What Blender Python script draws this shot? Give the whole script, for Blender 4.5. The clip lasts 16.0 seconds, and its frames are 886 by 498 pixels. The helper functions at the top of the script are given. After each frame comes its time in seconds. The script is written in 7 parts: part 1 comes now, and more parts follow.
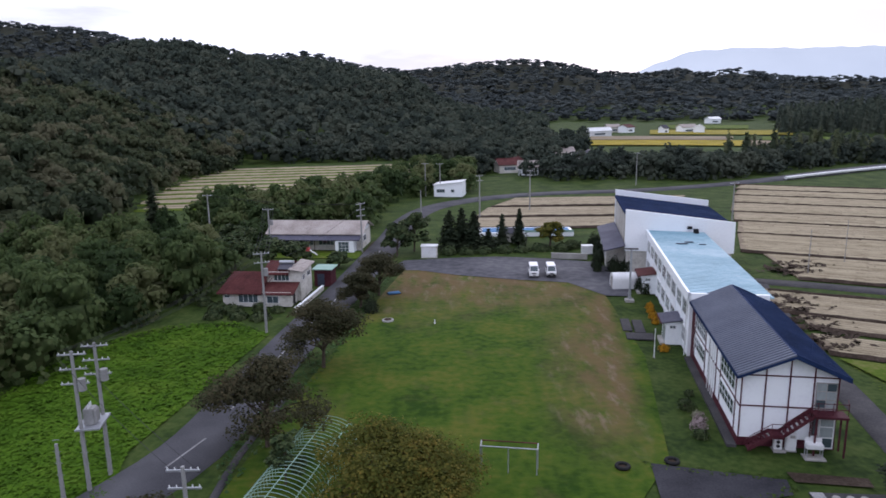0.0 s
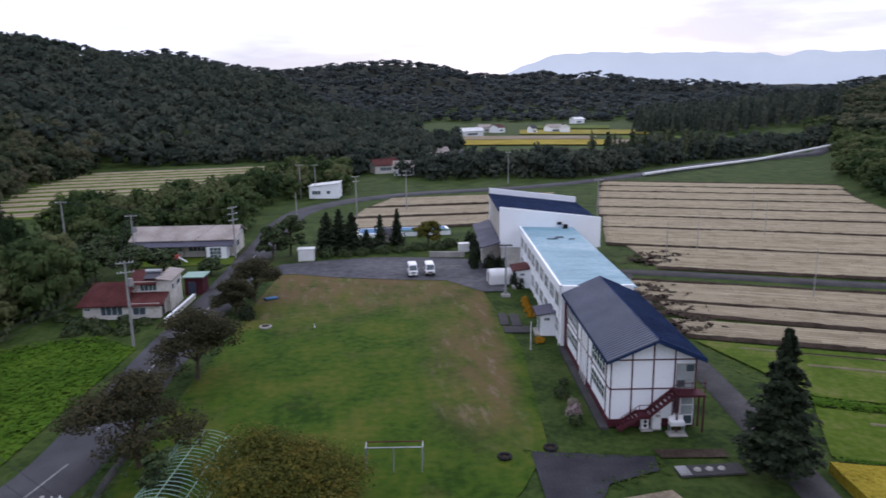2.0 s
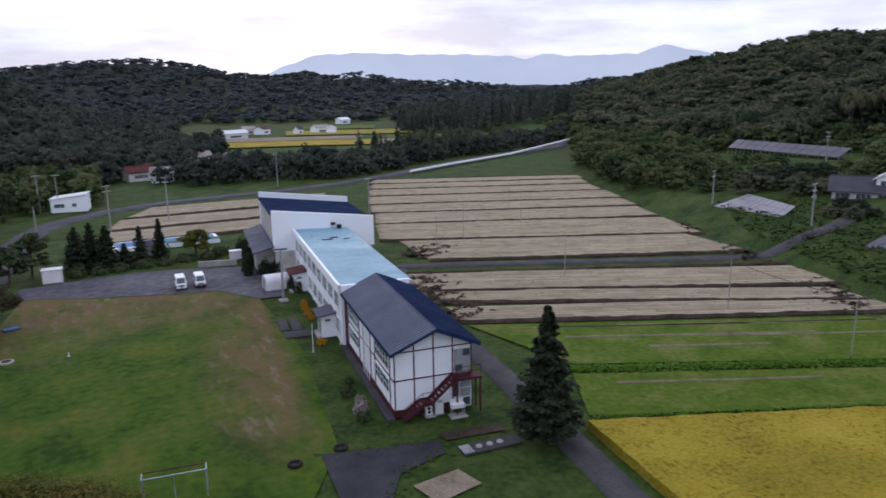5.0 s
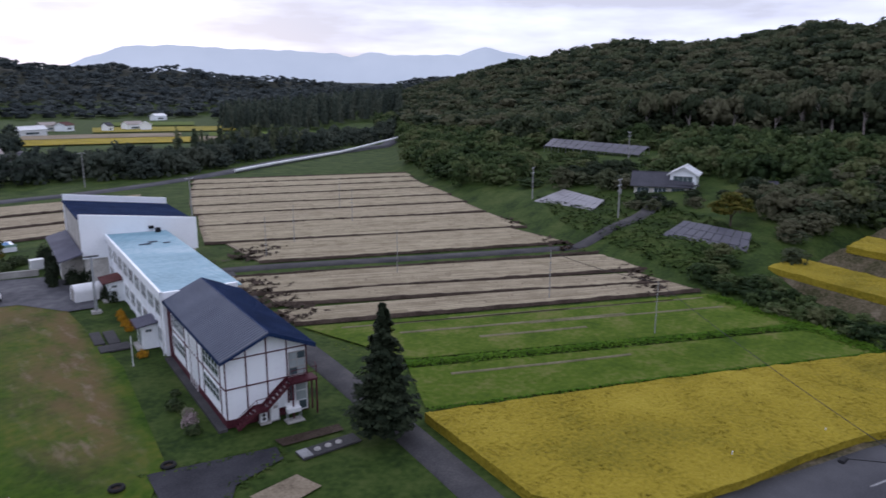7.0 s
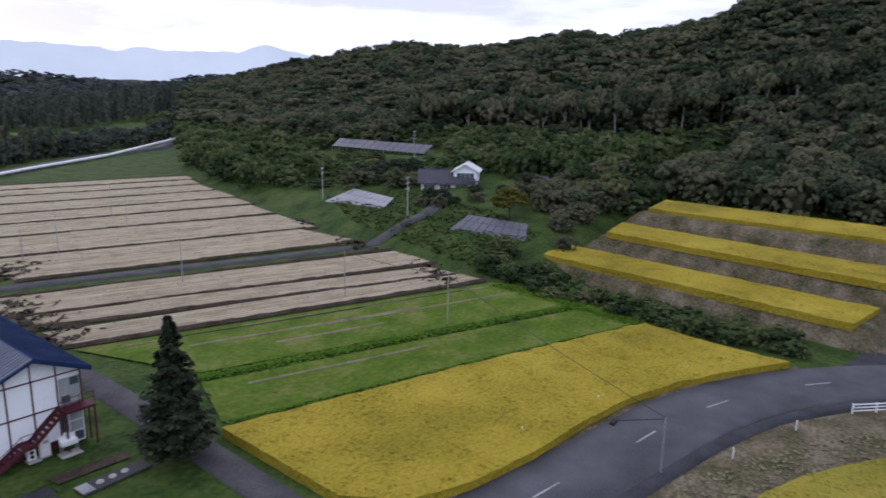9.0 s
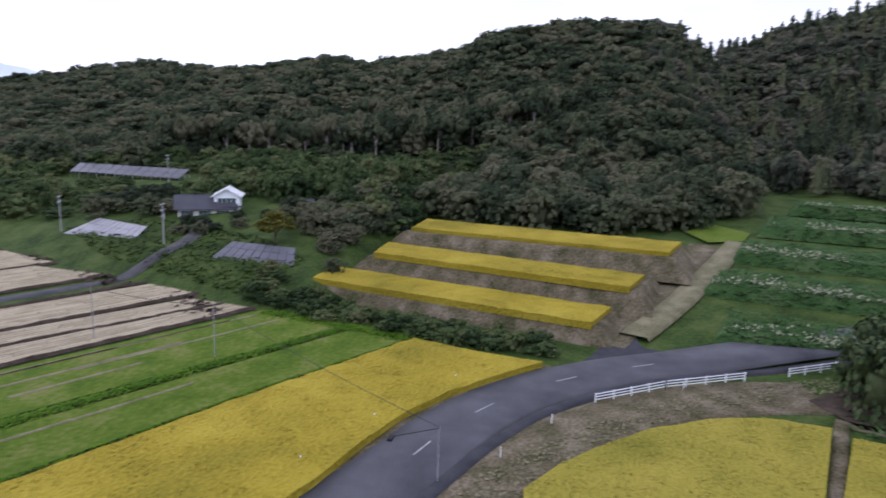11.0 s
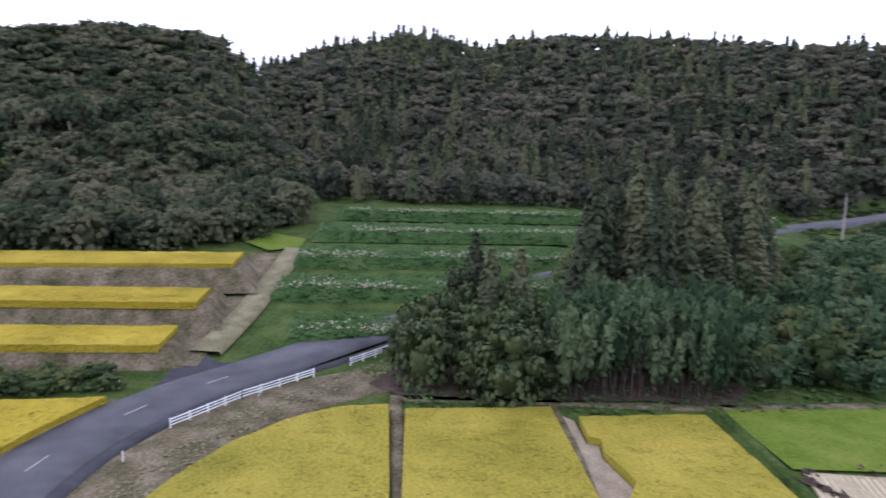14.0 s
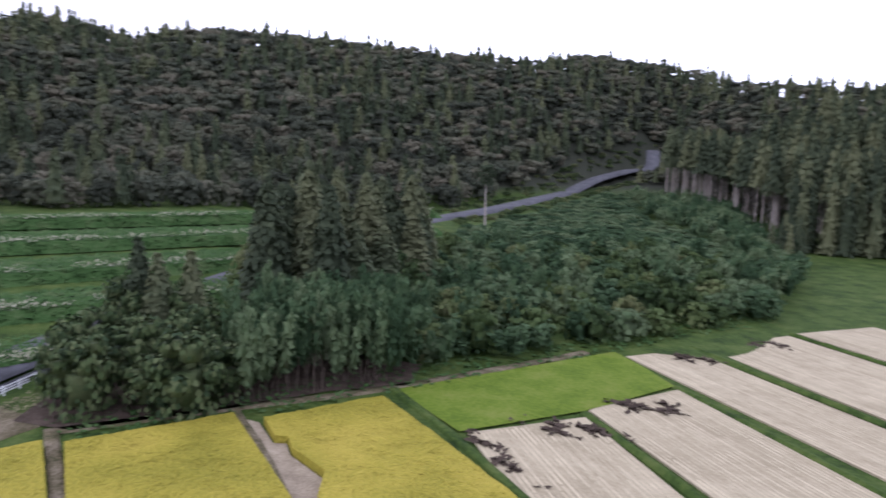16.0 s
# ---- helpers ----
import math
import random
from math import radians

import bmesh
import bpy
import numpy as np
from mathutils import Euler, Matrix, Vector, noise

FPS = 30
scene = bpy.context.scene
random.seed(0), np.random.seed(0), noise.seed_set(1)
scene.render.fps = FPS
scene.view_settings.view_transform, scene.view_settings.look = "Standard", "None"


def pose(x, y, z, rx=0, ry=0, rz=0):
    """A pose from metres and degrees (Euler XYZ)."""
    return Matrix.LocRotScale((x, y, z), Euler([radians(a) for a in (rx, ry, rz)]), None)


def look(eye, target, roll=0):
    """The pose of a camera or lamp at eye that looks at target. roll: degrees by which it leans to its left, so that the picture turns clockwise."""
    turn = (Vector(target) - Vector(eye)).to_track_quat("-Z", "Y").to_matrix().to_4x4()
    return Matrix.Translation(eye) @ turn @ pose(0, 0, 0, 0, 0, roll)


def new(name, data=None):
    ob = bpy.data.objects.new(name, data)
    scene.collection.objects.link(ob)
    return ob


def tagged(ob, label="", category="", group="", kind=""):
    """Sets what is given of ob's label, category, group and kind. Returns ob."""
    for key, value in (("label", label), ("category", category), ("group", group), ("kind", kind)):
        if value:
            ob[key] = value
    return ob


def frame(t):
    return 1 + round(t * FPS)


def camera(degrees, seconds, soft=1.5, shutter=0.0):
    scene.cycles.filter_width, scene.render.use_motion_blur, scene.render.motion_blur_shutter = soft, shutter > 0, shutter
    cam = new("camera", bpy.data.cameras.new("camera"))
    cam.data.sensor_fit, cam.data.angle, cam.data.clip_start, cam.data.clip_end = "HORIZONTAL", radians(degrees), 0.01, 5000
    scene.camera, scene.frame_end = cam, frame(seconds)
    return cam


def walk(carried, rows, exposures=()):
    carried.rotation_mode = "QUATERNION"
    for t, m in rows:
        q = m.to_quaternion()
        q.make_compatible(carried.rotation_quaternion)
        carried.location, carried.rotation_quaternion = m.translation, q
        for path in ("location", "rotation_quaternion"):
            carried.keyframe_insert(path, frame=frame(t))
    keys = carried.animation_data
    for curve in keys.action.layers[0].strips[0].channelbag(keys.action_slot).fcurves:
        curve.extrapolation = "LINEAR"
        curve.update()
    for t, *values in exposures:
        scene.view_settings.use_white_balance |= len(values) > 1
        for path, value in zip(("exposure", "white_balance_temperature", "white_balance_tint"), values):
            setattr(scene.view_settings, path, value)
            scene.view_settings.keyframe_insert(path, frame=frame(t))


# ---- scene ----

cam = camera(64.51, 16.0, soft=1.6, shutter=0.5)
EYE = (0, 0, 28)
# seconds, tilt, lean, heading
TURN = [
    (0.0, 77.72, 0.93, -0.81),
    (0.5, 77.70, 0.88, -2.56),
    (1.0, 77.70, 0.87, -4.45),
    (1.5, 77.66, 0.79, -6.59),
    (2.0, 77.62, 0.68, -10.88),
    (2.5, 77.59, 0.55, -13.78),
    (3.0, 77.55, 0.50, -16.72),
    (3.5, 77.53, 0.38, -19.79),
    (4.0, 77.49, 0.31, -23.05),
    (4.2, 77.41, 0.44, -24.33),
    (6.3, 77.33, 0.20, -38.43),
    (6.5, 77.20, -0.11, -39.83),
    (7.0, 77.19, -0.23, -43.24),
    (7.5, 77.18, -0.37, -47.62),
    (8.0, 77.21, -0.49, -52.16),
    (8.5, 77.22, -0.61, -56.28),
    (8.7, 77.28, -0.74, -57.86),
    (10.8, 79.00, -1.57, -76.94),
    (11.0, 79.60, -1.66, -79.20),
    (11.5, 80.73, -1.79, -84.78),
    (12.0, 80.90, -1.89, -90.50),
    (12.5, 81.10, -2.06, -96.22),
    (13.0, 81.32, -2.10, -102.03),
    (13.5, 81.54, -2.16, -108.04),
    (14.0, 81.76, -2.14, -114.17),
    (14.5, 81.97, -2.17, -120.29),
    (15.0, 82.20, -2.16, -126.52),
    (15.5, 82.39, -2.11, -133.03),
    (16.0, 82.50, -2.00, -140.59),
]
walk(cam, [(t, pose(*EYE, tilt, lean, heading)) for t, tilt, lean, heading in TURN],
     [(0, -0.02, 5810, 22), (3, -0.26, 5710, 22), (7, -0.32, 5660, 22), (8.5, -0.14, 5660, 22), (11, 0.27, 5630, 24), (13.5, 0.66, 5610, 27), (16, 0.7, 5660, 27)])

# ---- sky and sun ----
SUN_EL, SUN_AZ = 14.0, 20.0
world = bpy.data.worlds.new("sky")
scene.world = world
world.use_nodes = True
wt = world.node_tree
wt.nodes.clear()


def wnode(kind, **sets):
    n = wt.nodes.new(kind)
    for key, value in sets.items():
        n.inputs[key].default_value = value
    return n


w_out = wt.nodes.new("ShaderNodeOutputWorld")
w_bg = wnode("ShaderNodeBackground", Strength=1.0)
w_sky = wt.nodes.new("ShaderNodeTexSky")
w_sky.sky_type = 'NISHITA'
w_sky.sun_disc = False
w_sky.sun_elevation, w_sky.sun_rotation = radians(SUN_EL), radians(SUN_AZ)
w_dim = wnode("ShaderNodeVectorMath")
w_dim.operation = 'SCALE'
w_dim.inputs["Scale"].default_value = 0.10
w_co = wt.nodes.new("ShaderNodeTexCoord")
w_sep = wt.nodes.new("ShaderNodeSeparateXYZ")
w_map = wt.nodes.new("ShaderNodeMapping")
w_map.inputs["Scale"].default_value = (1.0, 1.0, 5.5)
w_noise = wnode("ShaderNodeTexNoise", Scale=2.6, Detail=7.0, Roughness=0.55)
w_ramp = wt.nodes.new("ShaderNodeValToRGB")
w_ramp.color_ramp.elements[0].position, w_ramp.color_ramp.elements[0].color = 0.37, (0.88, 0.885, 0.905, 1)
w_ramp.color_ramp.elements[1].position, w_ramp.color_ramp.elements[1].color = 0.53, (1.34, 1.38, 1.46, 1)
w_mix = wt.nodes.new("ShaderNodeMix")
w_mix.data_type = 'RGBA'
w_mix.inputs[0].default_value = 0.93
for a, b in ((w_co.outputs["Generated"], w_map.inputs["Vector"]), (w_map.outputs[0], w_noise.inputs["Vector"]),
             (w_noise.outputs[0], w_ramp.inputs[0]), (w_sky.outputs[0], w_dim.inputs[0]), (w_dim.outputs[0], w_mix.inputs[6]),
             (w_ramp.outputs[0], w_mix.inputs[7]), (w_mix.outputs[2], w_bg.inputs[0]), (w_bg.outputs[0], w_out.inputs[0])):
    wt.links.new(a, b)
sun = new("sun", bpy.data.lights.new("sun", 'SUN'))
sun.data.energy, sun.data.angle, sun.data.color = 0.6, radians(25), (1.0, 0.95, 0.88)
sun.matrix_world = look((0, 0, 0), (-math.sin(radians(SUN_AZ)), -math.cos(radians(SUN_AZ)), -math.tan(radians(SUN_EL + 12))))


# ---- materials ----
def material(name, colours, scale=1.0, fine=12.0, rough=0.85, bump=0.3, depth=0.05, metal=0.0, island=0.0, obj=0.0, stretch=(1, 1, 1), tone=0.0, spec=0.08, thin=0.0, spread=0.4):
    """A noise-coloured surface: colours from dark to light, patches scale per metre, grain fine per metre."""
    m = bpy.data.materials.new(name)
    m.use_nodes = True
    nt = m.node_tree
    bs = nt.nodes["Principled BSDF"]
    bs.inputs["Roughness"].default_value, bs.inputs["Metallic"].default_value = rough, metal
    bs.inputs["Specular IOR Level"].default_value = spec
    co = nt.nodes.new("ShaderNodeTexCoord")
    mp = nt.nodes.new("ShaderNodeMapping")
    mp.inputs["Scale"].default_value = stretch
    nt.links.new(co.outputs["Object"], mp.inputs["Vector"])
    big, small = nt.nodes.new("ShaderNodeTexNoise"), nt.nodes.new("ShaderNodeTexNoise")
    big.inputs["Scale"].default_value, big.inputs["Detail"].default_value = scale, 5
    small.inputs["Scale"].default_value, small.inputs["Detail"].default_value = fine, 4
    for n in (big, small):
        nt.links.new(mp.outputs[0], n.inputs["Vector"])
    add = nt.nodes.new("ShaderNodeMath")
    add.operation = 'MULTIPLY_ADD'
    add.inputs[1].default_value = 0.4
    sub = nt.nodes.new("ShaderNodeMath")
    sub.operation = 'MULTIPLY'
    sub.inputs[1].default_value = 0.6
    nt.links.new(big.outputs[0], sub.inputs[0])
    nt.links.new(small.outputs[0], add.inputs[0])
    nt.links.new(sub.outputs[0], add.inputs[2])
    value = add.outputs[0]

    def plus(socket, k):
        c = nt.nodes.new("ShaderNodeMath")
        c.operation = 'SUBTRACT'
        c.inputs[1].default_value = 0.5
        nt.links.new(socket, c.inputs[0])
        a = nt.nodes.new("ShaderNodeMath")
        a.operation = 'MULTIPLY_ADD'
        a.inputs[1].default_value = k
        nt.links.new(c.outputs[0], a.inputs[0])
        nt.links.new(value, a.inputs[2])
        return a.outputs[0]
    if island:
        g = nt.nodes.new("ShaderNodeNewGeometry")
        value = plus(g.outputs["Random Per Island"], island)
    if obj:
        g = nt.nodes.new("ShaderNodeObjectInfo")
        value = plus(g.outputs["Random"], obj)
    if tone:
        g = nt.nodes.new("ShaderNodeAttribute")
        g.attribute_name = "tone"
        value = plus(g.outputs["Fac"], tone)
    ramp = nt.nodes.new("ShaderNodeValToRGB")
    els = ramp.color_ramp.elements
    while len(els) < len(colours):
        els.new(0.5)
    for i, c in enumerate(colours):
        els[i].position = 0.5 - spread / 2 + spread * i / max(1, len(colours) - 1)
        els[i].color = (*c, 1)
    nt.links.new(value, ramp.inputs[0])
    nt.links.new(ramp.outputs[0], bs.inputs["Base Color"])
    if thin:
        through_ = nt.nodes.new("ShaderNodeBsdfTranslucent")
        nt.links.new(ramp.outputs[0], through_.inputs["Color"])
        blend = nt.nodes.new("ShaderNodeMixShader")
        blend.inputs[0].default_value = thin
        nt.links.new(bs.outputs[0], blend.inputs[1])
        nt.links.new(through_.outputs[0], blend.inputs[2])
        nt.links.new(blend.outputs[0], nt.nodes["Material Output"].inputs["Surface"])
    if bump:
        b = nt.nodes.new("ShaderNodeBump")
        b.inputs["Strength"].default_value, b.inputs["Distance"].default_value = bump, depth
        nt.links.new(small.outputs[0], b.inputs["Height"])
        nt.links.new(b.outputs[0], bs.inputs["Normal"])
    return m


def glass_material(name, colour=(0.05, 0.07, 0.08), rough=0.06):
    m = material(name, [colour, tuple(min(1, c * 1.6) for c in colour)], 0.6, 3, rough, 0.04, 0.01, spec=0.8)
    return m


M = dict(
    grass=material("rough_grass", [(0.016, 0.031, 0.007), (0.036, 0.061, 0.012), (0.064, 0.086, 0.022)], 0.22, 1.7, 0.9, 0.6, 0.12, spread=0.28),
    lawn=material("mown_lawn", [(0.018, 0.046, 0.003), (0.044, 0.082, 0.006), (0.086, 0.098, 0.013)], 0.14, 1.1, 0.9, 0.9, 0.12, spread=0.26),
    meadow=material("lush_meadow", [(0.026, 0.064, 0.003), (0.054, 0.115, 0.006), (0.086, 0.15, 0.012)], 0.22, 1.6, 0.9, 0.9, 0.25),
    weeds=material("tall_weeds", [(0.020, 0.046, 0.012), (0.042, 0.086, 0.025), (0.092, 0.122, 0.050)], 0.25, 2.4, 0.9, 1.0, 0.4),
    mown=material("mown_paddy_grass", [(0.030, 0.062, 0.004), (0.070, 0.110, 0.008), (0.15, 0.145, 0.045)], 0.2, 1.5, 0.9, 0.6, 0.12),
    rice=material("ripe_rice", [(0.138, 0.121, 0.011), (0.276, 0.213, 0.018), (0.368, 0.293, 0.034)], 0.09, 2.6, 0.85, 1.0, 0.3),
    rice_pale=material("ripening_rice", [(0.127, 0.122, 0.014), (0.235, 0.201, 0.027), (0.323, 0.259, 0.044)], 0.08, 2.6, 0.85, 1.0, 0.3),
    stubble=material("rice_stubble", [(0.150, 0.120, 0.080), (0.225, 0.184, 0.127), (0.30, 0.252, 0.178)], 0.13, 3.0, 0.95, 0.6, 0.12, stretch=(0.35, 1, 1)),
    stubble_pale=material("pale_rice_stubble", [(0.185, 0.155, 0.098), (0.275, 0.236, 0.155), (0.355, 0.31, 0.21)], 0.13, 3.0, 0.95, 0.6, 0.12, stretch=(0.35, 1, 1)),
    straw=material("straw_row", [(0.225, 0.188, 0.120), (0.33, 0.282, 0.188), (0.415, 0.358, 0.242)], 0.4, 5.0, 0.95, 0.6, 0.1, island=0.25),
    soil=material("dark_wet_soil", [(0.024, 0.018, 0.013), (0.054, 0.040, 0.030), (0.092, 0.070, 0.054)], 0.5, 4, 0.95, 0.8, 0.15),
    bank=material("mown_earth_bank", [(0.044, 0.046, 0.019), (0.104, 0.087, 0.052), (0.178, 0.148, 0.102)], 0.35, 2.8, 0.95, 0.9, 0.25, spread=0.28),
    verge=material("mown_dry_track", [(0.082, 0.083, 0.038), (0.150, 0.137, 0.078), (0.225, 0.198, 0.126)], 0.4, 3, 0.95, 0.7, 0.1),
    asphalt=material("worn_asphalt", [(0.045, 0.045, 0.05), (0.075, 0.075, 0.082), (0.11, 0.11, 0.118)], 0.22, 9, 0.85, 0.3, 0.02),
    lane=material("old_lane_asphalt", [(0.038, 0.038, 0.040), (0.064, 0.062, 0.064), (0.105, 0.10, 0.095)], 0.3, 7, 0.9, 0.3, 0.03),
    paint=material("road_paint", [(0.13, 0.13, 0.135), (0.40, 0.40, 0.395)], 0.6, 9, 0.7, 0.1, 0.01),
    yard=material("patched_yard_asphalt", [(0.050, 0.050, 0.056), (0.074, 0.074, 0.083), (0.100, 0.100, 0.110), (0.135, 0.132, 0.135)], 0.10, 0.8, 0.8, 0.2, 0.02, spread=0.3),
    regrown=material("regrown_paddy", [(0.045, 0.080, 0.006), (0.085, 0.125, 0.012), (0.13, 0.15, 0.03)], 0.2, 1.8, 0.9, 0.7, 0.12),
    fresh=material("dark_asphalt", [(0.022, 0.022, 0.026), (0.04, 0.04, 0.046), (0.06, 0.06, 0.066)], 0.4, 6, 0.9, 0.3, 0.02),
    gravel=material("pale_gravel", [(0.14, 0.13, 0.115), (0.25, 0.235, 0.21), (0.36, 0.34, 0.31)], 0.4, 6, 0.95, 0.6, 0.05),
    dirt=material("bare_dirt", [(0.12, 0.095, 0.065), (0.22, 0.180, 0.125), (0.31, 0.262, 0.19)], 0.5, 4, 0.95, 0.5, 0.05),
    concrete=material("weathered_concrete", [(0.20, 0.195, 0.18), (0.33, 0.32, 0.30), (0.45, 0.44, 0.41)], 0.5, 6, 0.9, 0.3, 0.02),
    pole=material("concrete_pole", [(0.22, 0.22, 0.215), (0.36, 0.36, 0.35)], 0.6, 8, 0.85, 0.2, 0.01),
    steel=material("galvanised_steel", [(0.30, 0.31, 0.33), (0.50, 0.52, 0.54)], 0.8, 10, 0.5, 0.1, 0.01, metal=0.6),
    white_wall=material("white_painted_wall", [(0.78, 0.81, 0.84), (0.88, 0.91, 0.93), (0.90, 0.93, 0.95)], 0.25, 3.5, 0.6, 0.12, 0.02, spec=0.3),
    cream_wall=material("weathered_cream_wall", [(0.36, 0.34, 0.30), (0.58, 0.56, 0.51), (0.72, 0.70, 0.66)], 0.4, 3.5, 0.8, 0.15, 0.02),
    white_metal=material("white_enamel", [(0.62, 0.63, 0.63), (0.80, 0.81, 0.81)], 0.8, 5, 0.45, 0.05, 0.01, spec=0.4),
    maroon=material("maroon_painted_timber", [(0.045, 0.013, 0.018), (0.075, 0.021, 0.028), (0.11, 0.038, 0.045)], 0.8, 6, 0.6, 0.2, 0.01),
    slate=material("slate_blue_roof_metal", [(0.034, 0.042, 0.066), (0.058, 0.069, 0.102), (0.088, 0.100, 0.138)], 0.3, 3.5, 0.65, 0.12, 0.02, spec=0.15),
    # highlights along the west roof ribs, put into a paler rib colour
    slate_rib_lit=material("slate_roof_rib_highlight", [(0.10, 0.115, 0.155), (0.155, 0.17, 0.215)], 0.3, 3.5, 0.6, 0.1, 0.02, spec=0.15),
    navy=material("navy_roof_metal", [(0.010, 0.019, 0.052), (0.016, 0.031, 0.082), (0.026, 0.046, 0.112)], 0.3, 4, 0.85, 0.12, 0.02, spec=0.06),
    aqua=material("faded_aqua_roof_metal", [(0.17, 0.30, 0.36), (0.27, 0.43, 0.50), (0.44, 0.56, 0.61)], 0.22, 3, 0.5, 0.15, 0.02, stretch=(0.4, 1, 1), spec=0.25),
    purple=material("dull_violet_roof_metal", [(0.05, 0.05, 0.075), (0.085, 0.085, 0.115), (0.12, 0.12, 0.15)], 0.3, 4, 0.7, 0.15, 0.02, spec=0.12),
    rust_roof=material("faded_red_roof_metal", [(0.046, 0.015, 0.015), (0.087, 0.028, 0.026), (0.136, 0.056, 0.050)], 0.5, 4, 0.65, 0.2, 0.02),
    grey_roof=material("pale_weathered_roof", [(0.22, 0.19, 0.17), (0.36, 0.32, 0.29), (0.46, 0.42, 0.39)], 0.35, 4, 0.75, 0.2, 0.03),
    tile_roof=material("dark_tile_roof", [(0.05, 0.05, 0.06), (0.09, 0.09, 0.105)], 0.4, 4, 0.55, 0.2, 0.03),
    dark=material("dark_opening", [(0.012, 0.012, 0.014), (0.03, 0.03, 0.032)], 0.6, 4, 0.7, 0.1, 0.01),
    pane=glass_material("window_glass"),
    pane_pale=glass_material("curtained_window_glass", (0.24, 0.27, 0.27), 0.12),
    solar=material("solar_panel_glass", [(0.03, 0.03, 0.045), (0.055, 0.052, 0.07)], 0.5, 4, 0.45, 0.05, 0.01, spec=0.5),
    # sky reflection on the first array, put into a paler base colour
    solar_sky_sheen=material("solar_panel_glass_sky_sheen", [(0.12, 0.115, 0.13), (0.19, 0.18, 0.19)], 0.5, 4, 0.35, 0.05, 0.01, spec=0.6),
    bark=material("tree_bark", [(0.04, 0.03, 0.022), (0.09, 0.07, 0.055), (0.15, 0.125, 0.10)], 1.2, 9, 0.95, 0.6, 0.05),
    pale_bark=material("cedar_bark", [(0.20, 0.175, 0.155), (0.36, 0.325, 0.295)], 0.8, 7, 0.95, 0.5, 0.05),
    leaf=material("mixed_leaves", [(0.038, 0.053, 0.029), (0.064, 0.083, 0.044), (0.096, 0.113, 0.058), (0.131, 0.129, 0.076)], 0.05, 1.2, 0.75, 0, island=0.06, tone=0.5, spec=0.1, thin=0.4),
    leaf_near=material("fresh_broad_leaves", [(0.030, 0.052, 0.019), (0.058, 0.090, 0.032), (0.092, 0.128, 0.045), (0.138, 0.152, 0.066)], 0.08, 1.4, 0.75, 0, island=0.07, tone=0.38, spec=0.1, thin=0.4),
    # paler, bluer copies of mixed_leaves: distance haze put into the leaf colour
    leaf_far_hazed=material("far_leaves_haze_tint", [(0.046, 0.060, 0.049), (0.072, 0.090, 0.068), (0.103, 0.118, 0.087)], 0.02, 0.6, 0.85, 0, island=0.10, tone=0.40, spec=0.05, thin=0.4),
    leaf_haze=material("ridge_leaves_haze_tint", [(0.062, 0.076, 0.078), (0.084, 0.100, 0.099), (0.108, 0.124, 0.117)], 0.01, 0.4, 0.9, 0, island=0.10, tone=0.40, spec=0.05, thin=0.4),
    cedar=material("cedar_needles", [(0.050, 0.066, 0.038), (0.088, 0.108, 0.058), (0.138, 0.150, 0.078)], 0.05, 1.2, 0.8, 0, island=0.07, tone=0.5, spec=0.1, thin=0.4),
    leaf_south=material("mixed_autumn_leaves", [(0.052, 0.060, 0.042), (0.082, 0.093, 0.063), (0.116, 0.125, 0.082), (0.155, 0.145, 0.102)], 0.05, 1.2, 0.75, 0, island=0.06, tone=0.5, spec=0.1, thin=0.45),
    bamboo=material("bamboo_leaves", [(0.040, 0.074, 0.034), (0.074, 0.122, 0.056), (0.125, 0.170, 0.084)], 0.1, 1.4, 0.75, 0, island=0.10, tone=0.5, spec=0.1, thin=0.45),
    cherry=material("turning_cherry_leaves", [(0.036, 0.040, 0.020), (0.062, 0.062, 0.031), (0.100, 0.082, 0.043)], 0.3, 2, 0.8, 0, island=0.25, spec=0.1, thin=0.4),
    keyaki=material("turning_green_leaves", [(0.055, 0.068, 0.015), (0.110, 0.116, 0.022), (0.209, 0.160, 0.033)], 0.45, 2, 0.8, 0, island=0.25, spec=0.1, thin=0.4),
    spruce=material("spruce_needles", [(0.010, 0.018, 0.009), (0.020, 0.029, 0.014), (0.034, 0.044, 0.022)], 0.4, 3, 0.85, 0, island=0.25, spec=0.15),
    shrub=material("garden_shrub_leaves", [(0.016, 0.032, 0.011), (0.041, 0.063, 0.020), (0.072, 0.090, 0.036)], 0.5, 3, 0.8, 0, island=0.4, spec=0.2),
    flower=material("orange_yellow_flowers", [(0.30, 0.14, 0.01), (0.50, 0.27, 0.02)], 2, 9, 0.8, 0, island=0.4),
    pinkish=material("faded_pink_blossom", [(0.20, 0.15, 0.15), (0.36, 0.29, 0.28)], 2, 9, 0.8, 0, island=0.4),
    silver_grass=material("silver_grass_plumes", [(0.16, 0.165, 0.10), (0.32, 0.31, 0.23)], 1, 6, 0.9, 0, island=0.3),
    rubber=material("black_rubber", [(0.012, 0.012, 0.012), (0.03, 0.03, 0.03)], 2, 9, 0.8, 0.2, 0.01),
    car_white=material("white_car_paint", [(0.70, 0.70, 0.70), (0.80, 0.80, 0.80)], 1, 5, 0.3, 0, spec=0.5),
    lamp_red=material("red_lens", [(0.35, 0.01, 0.01), (0.45, 0.02, 0.02)], 2, 6, 0.3, 0),
    blue=material("blue_plastic", [(0.05, 0.14, 0.28), (0.09, 0.22, 0.40)], 1, 6, 0.6, 0),
    red=material("red_painted_metal", [(0.38, 0.06, 0.06), (0.52, 0.10, 0.09)], 1, 6, 0.6, 0),
    green_pipe=material("pale_green_pipe", [(0.20, 0.33, 0.27), (0.33, 0.46, 0.40)], 1, 6, 0.5, 0, metal=0.2),
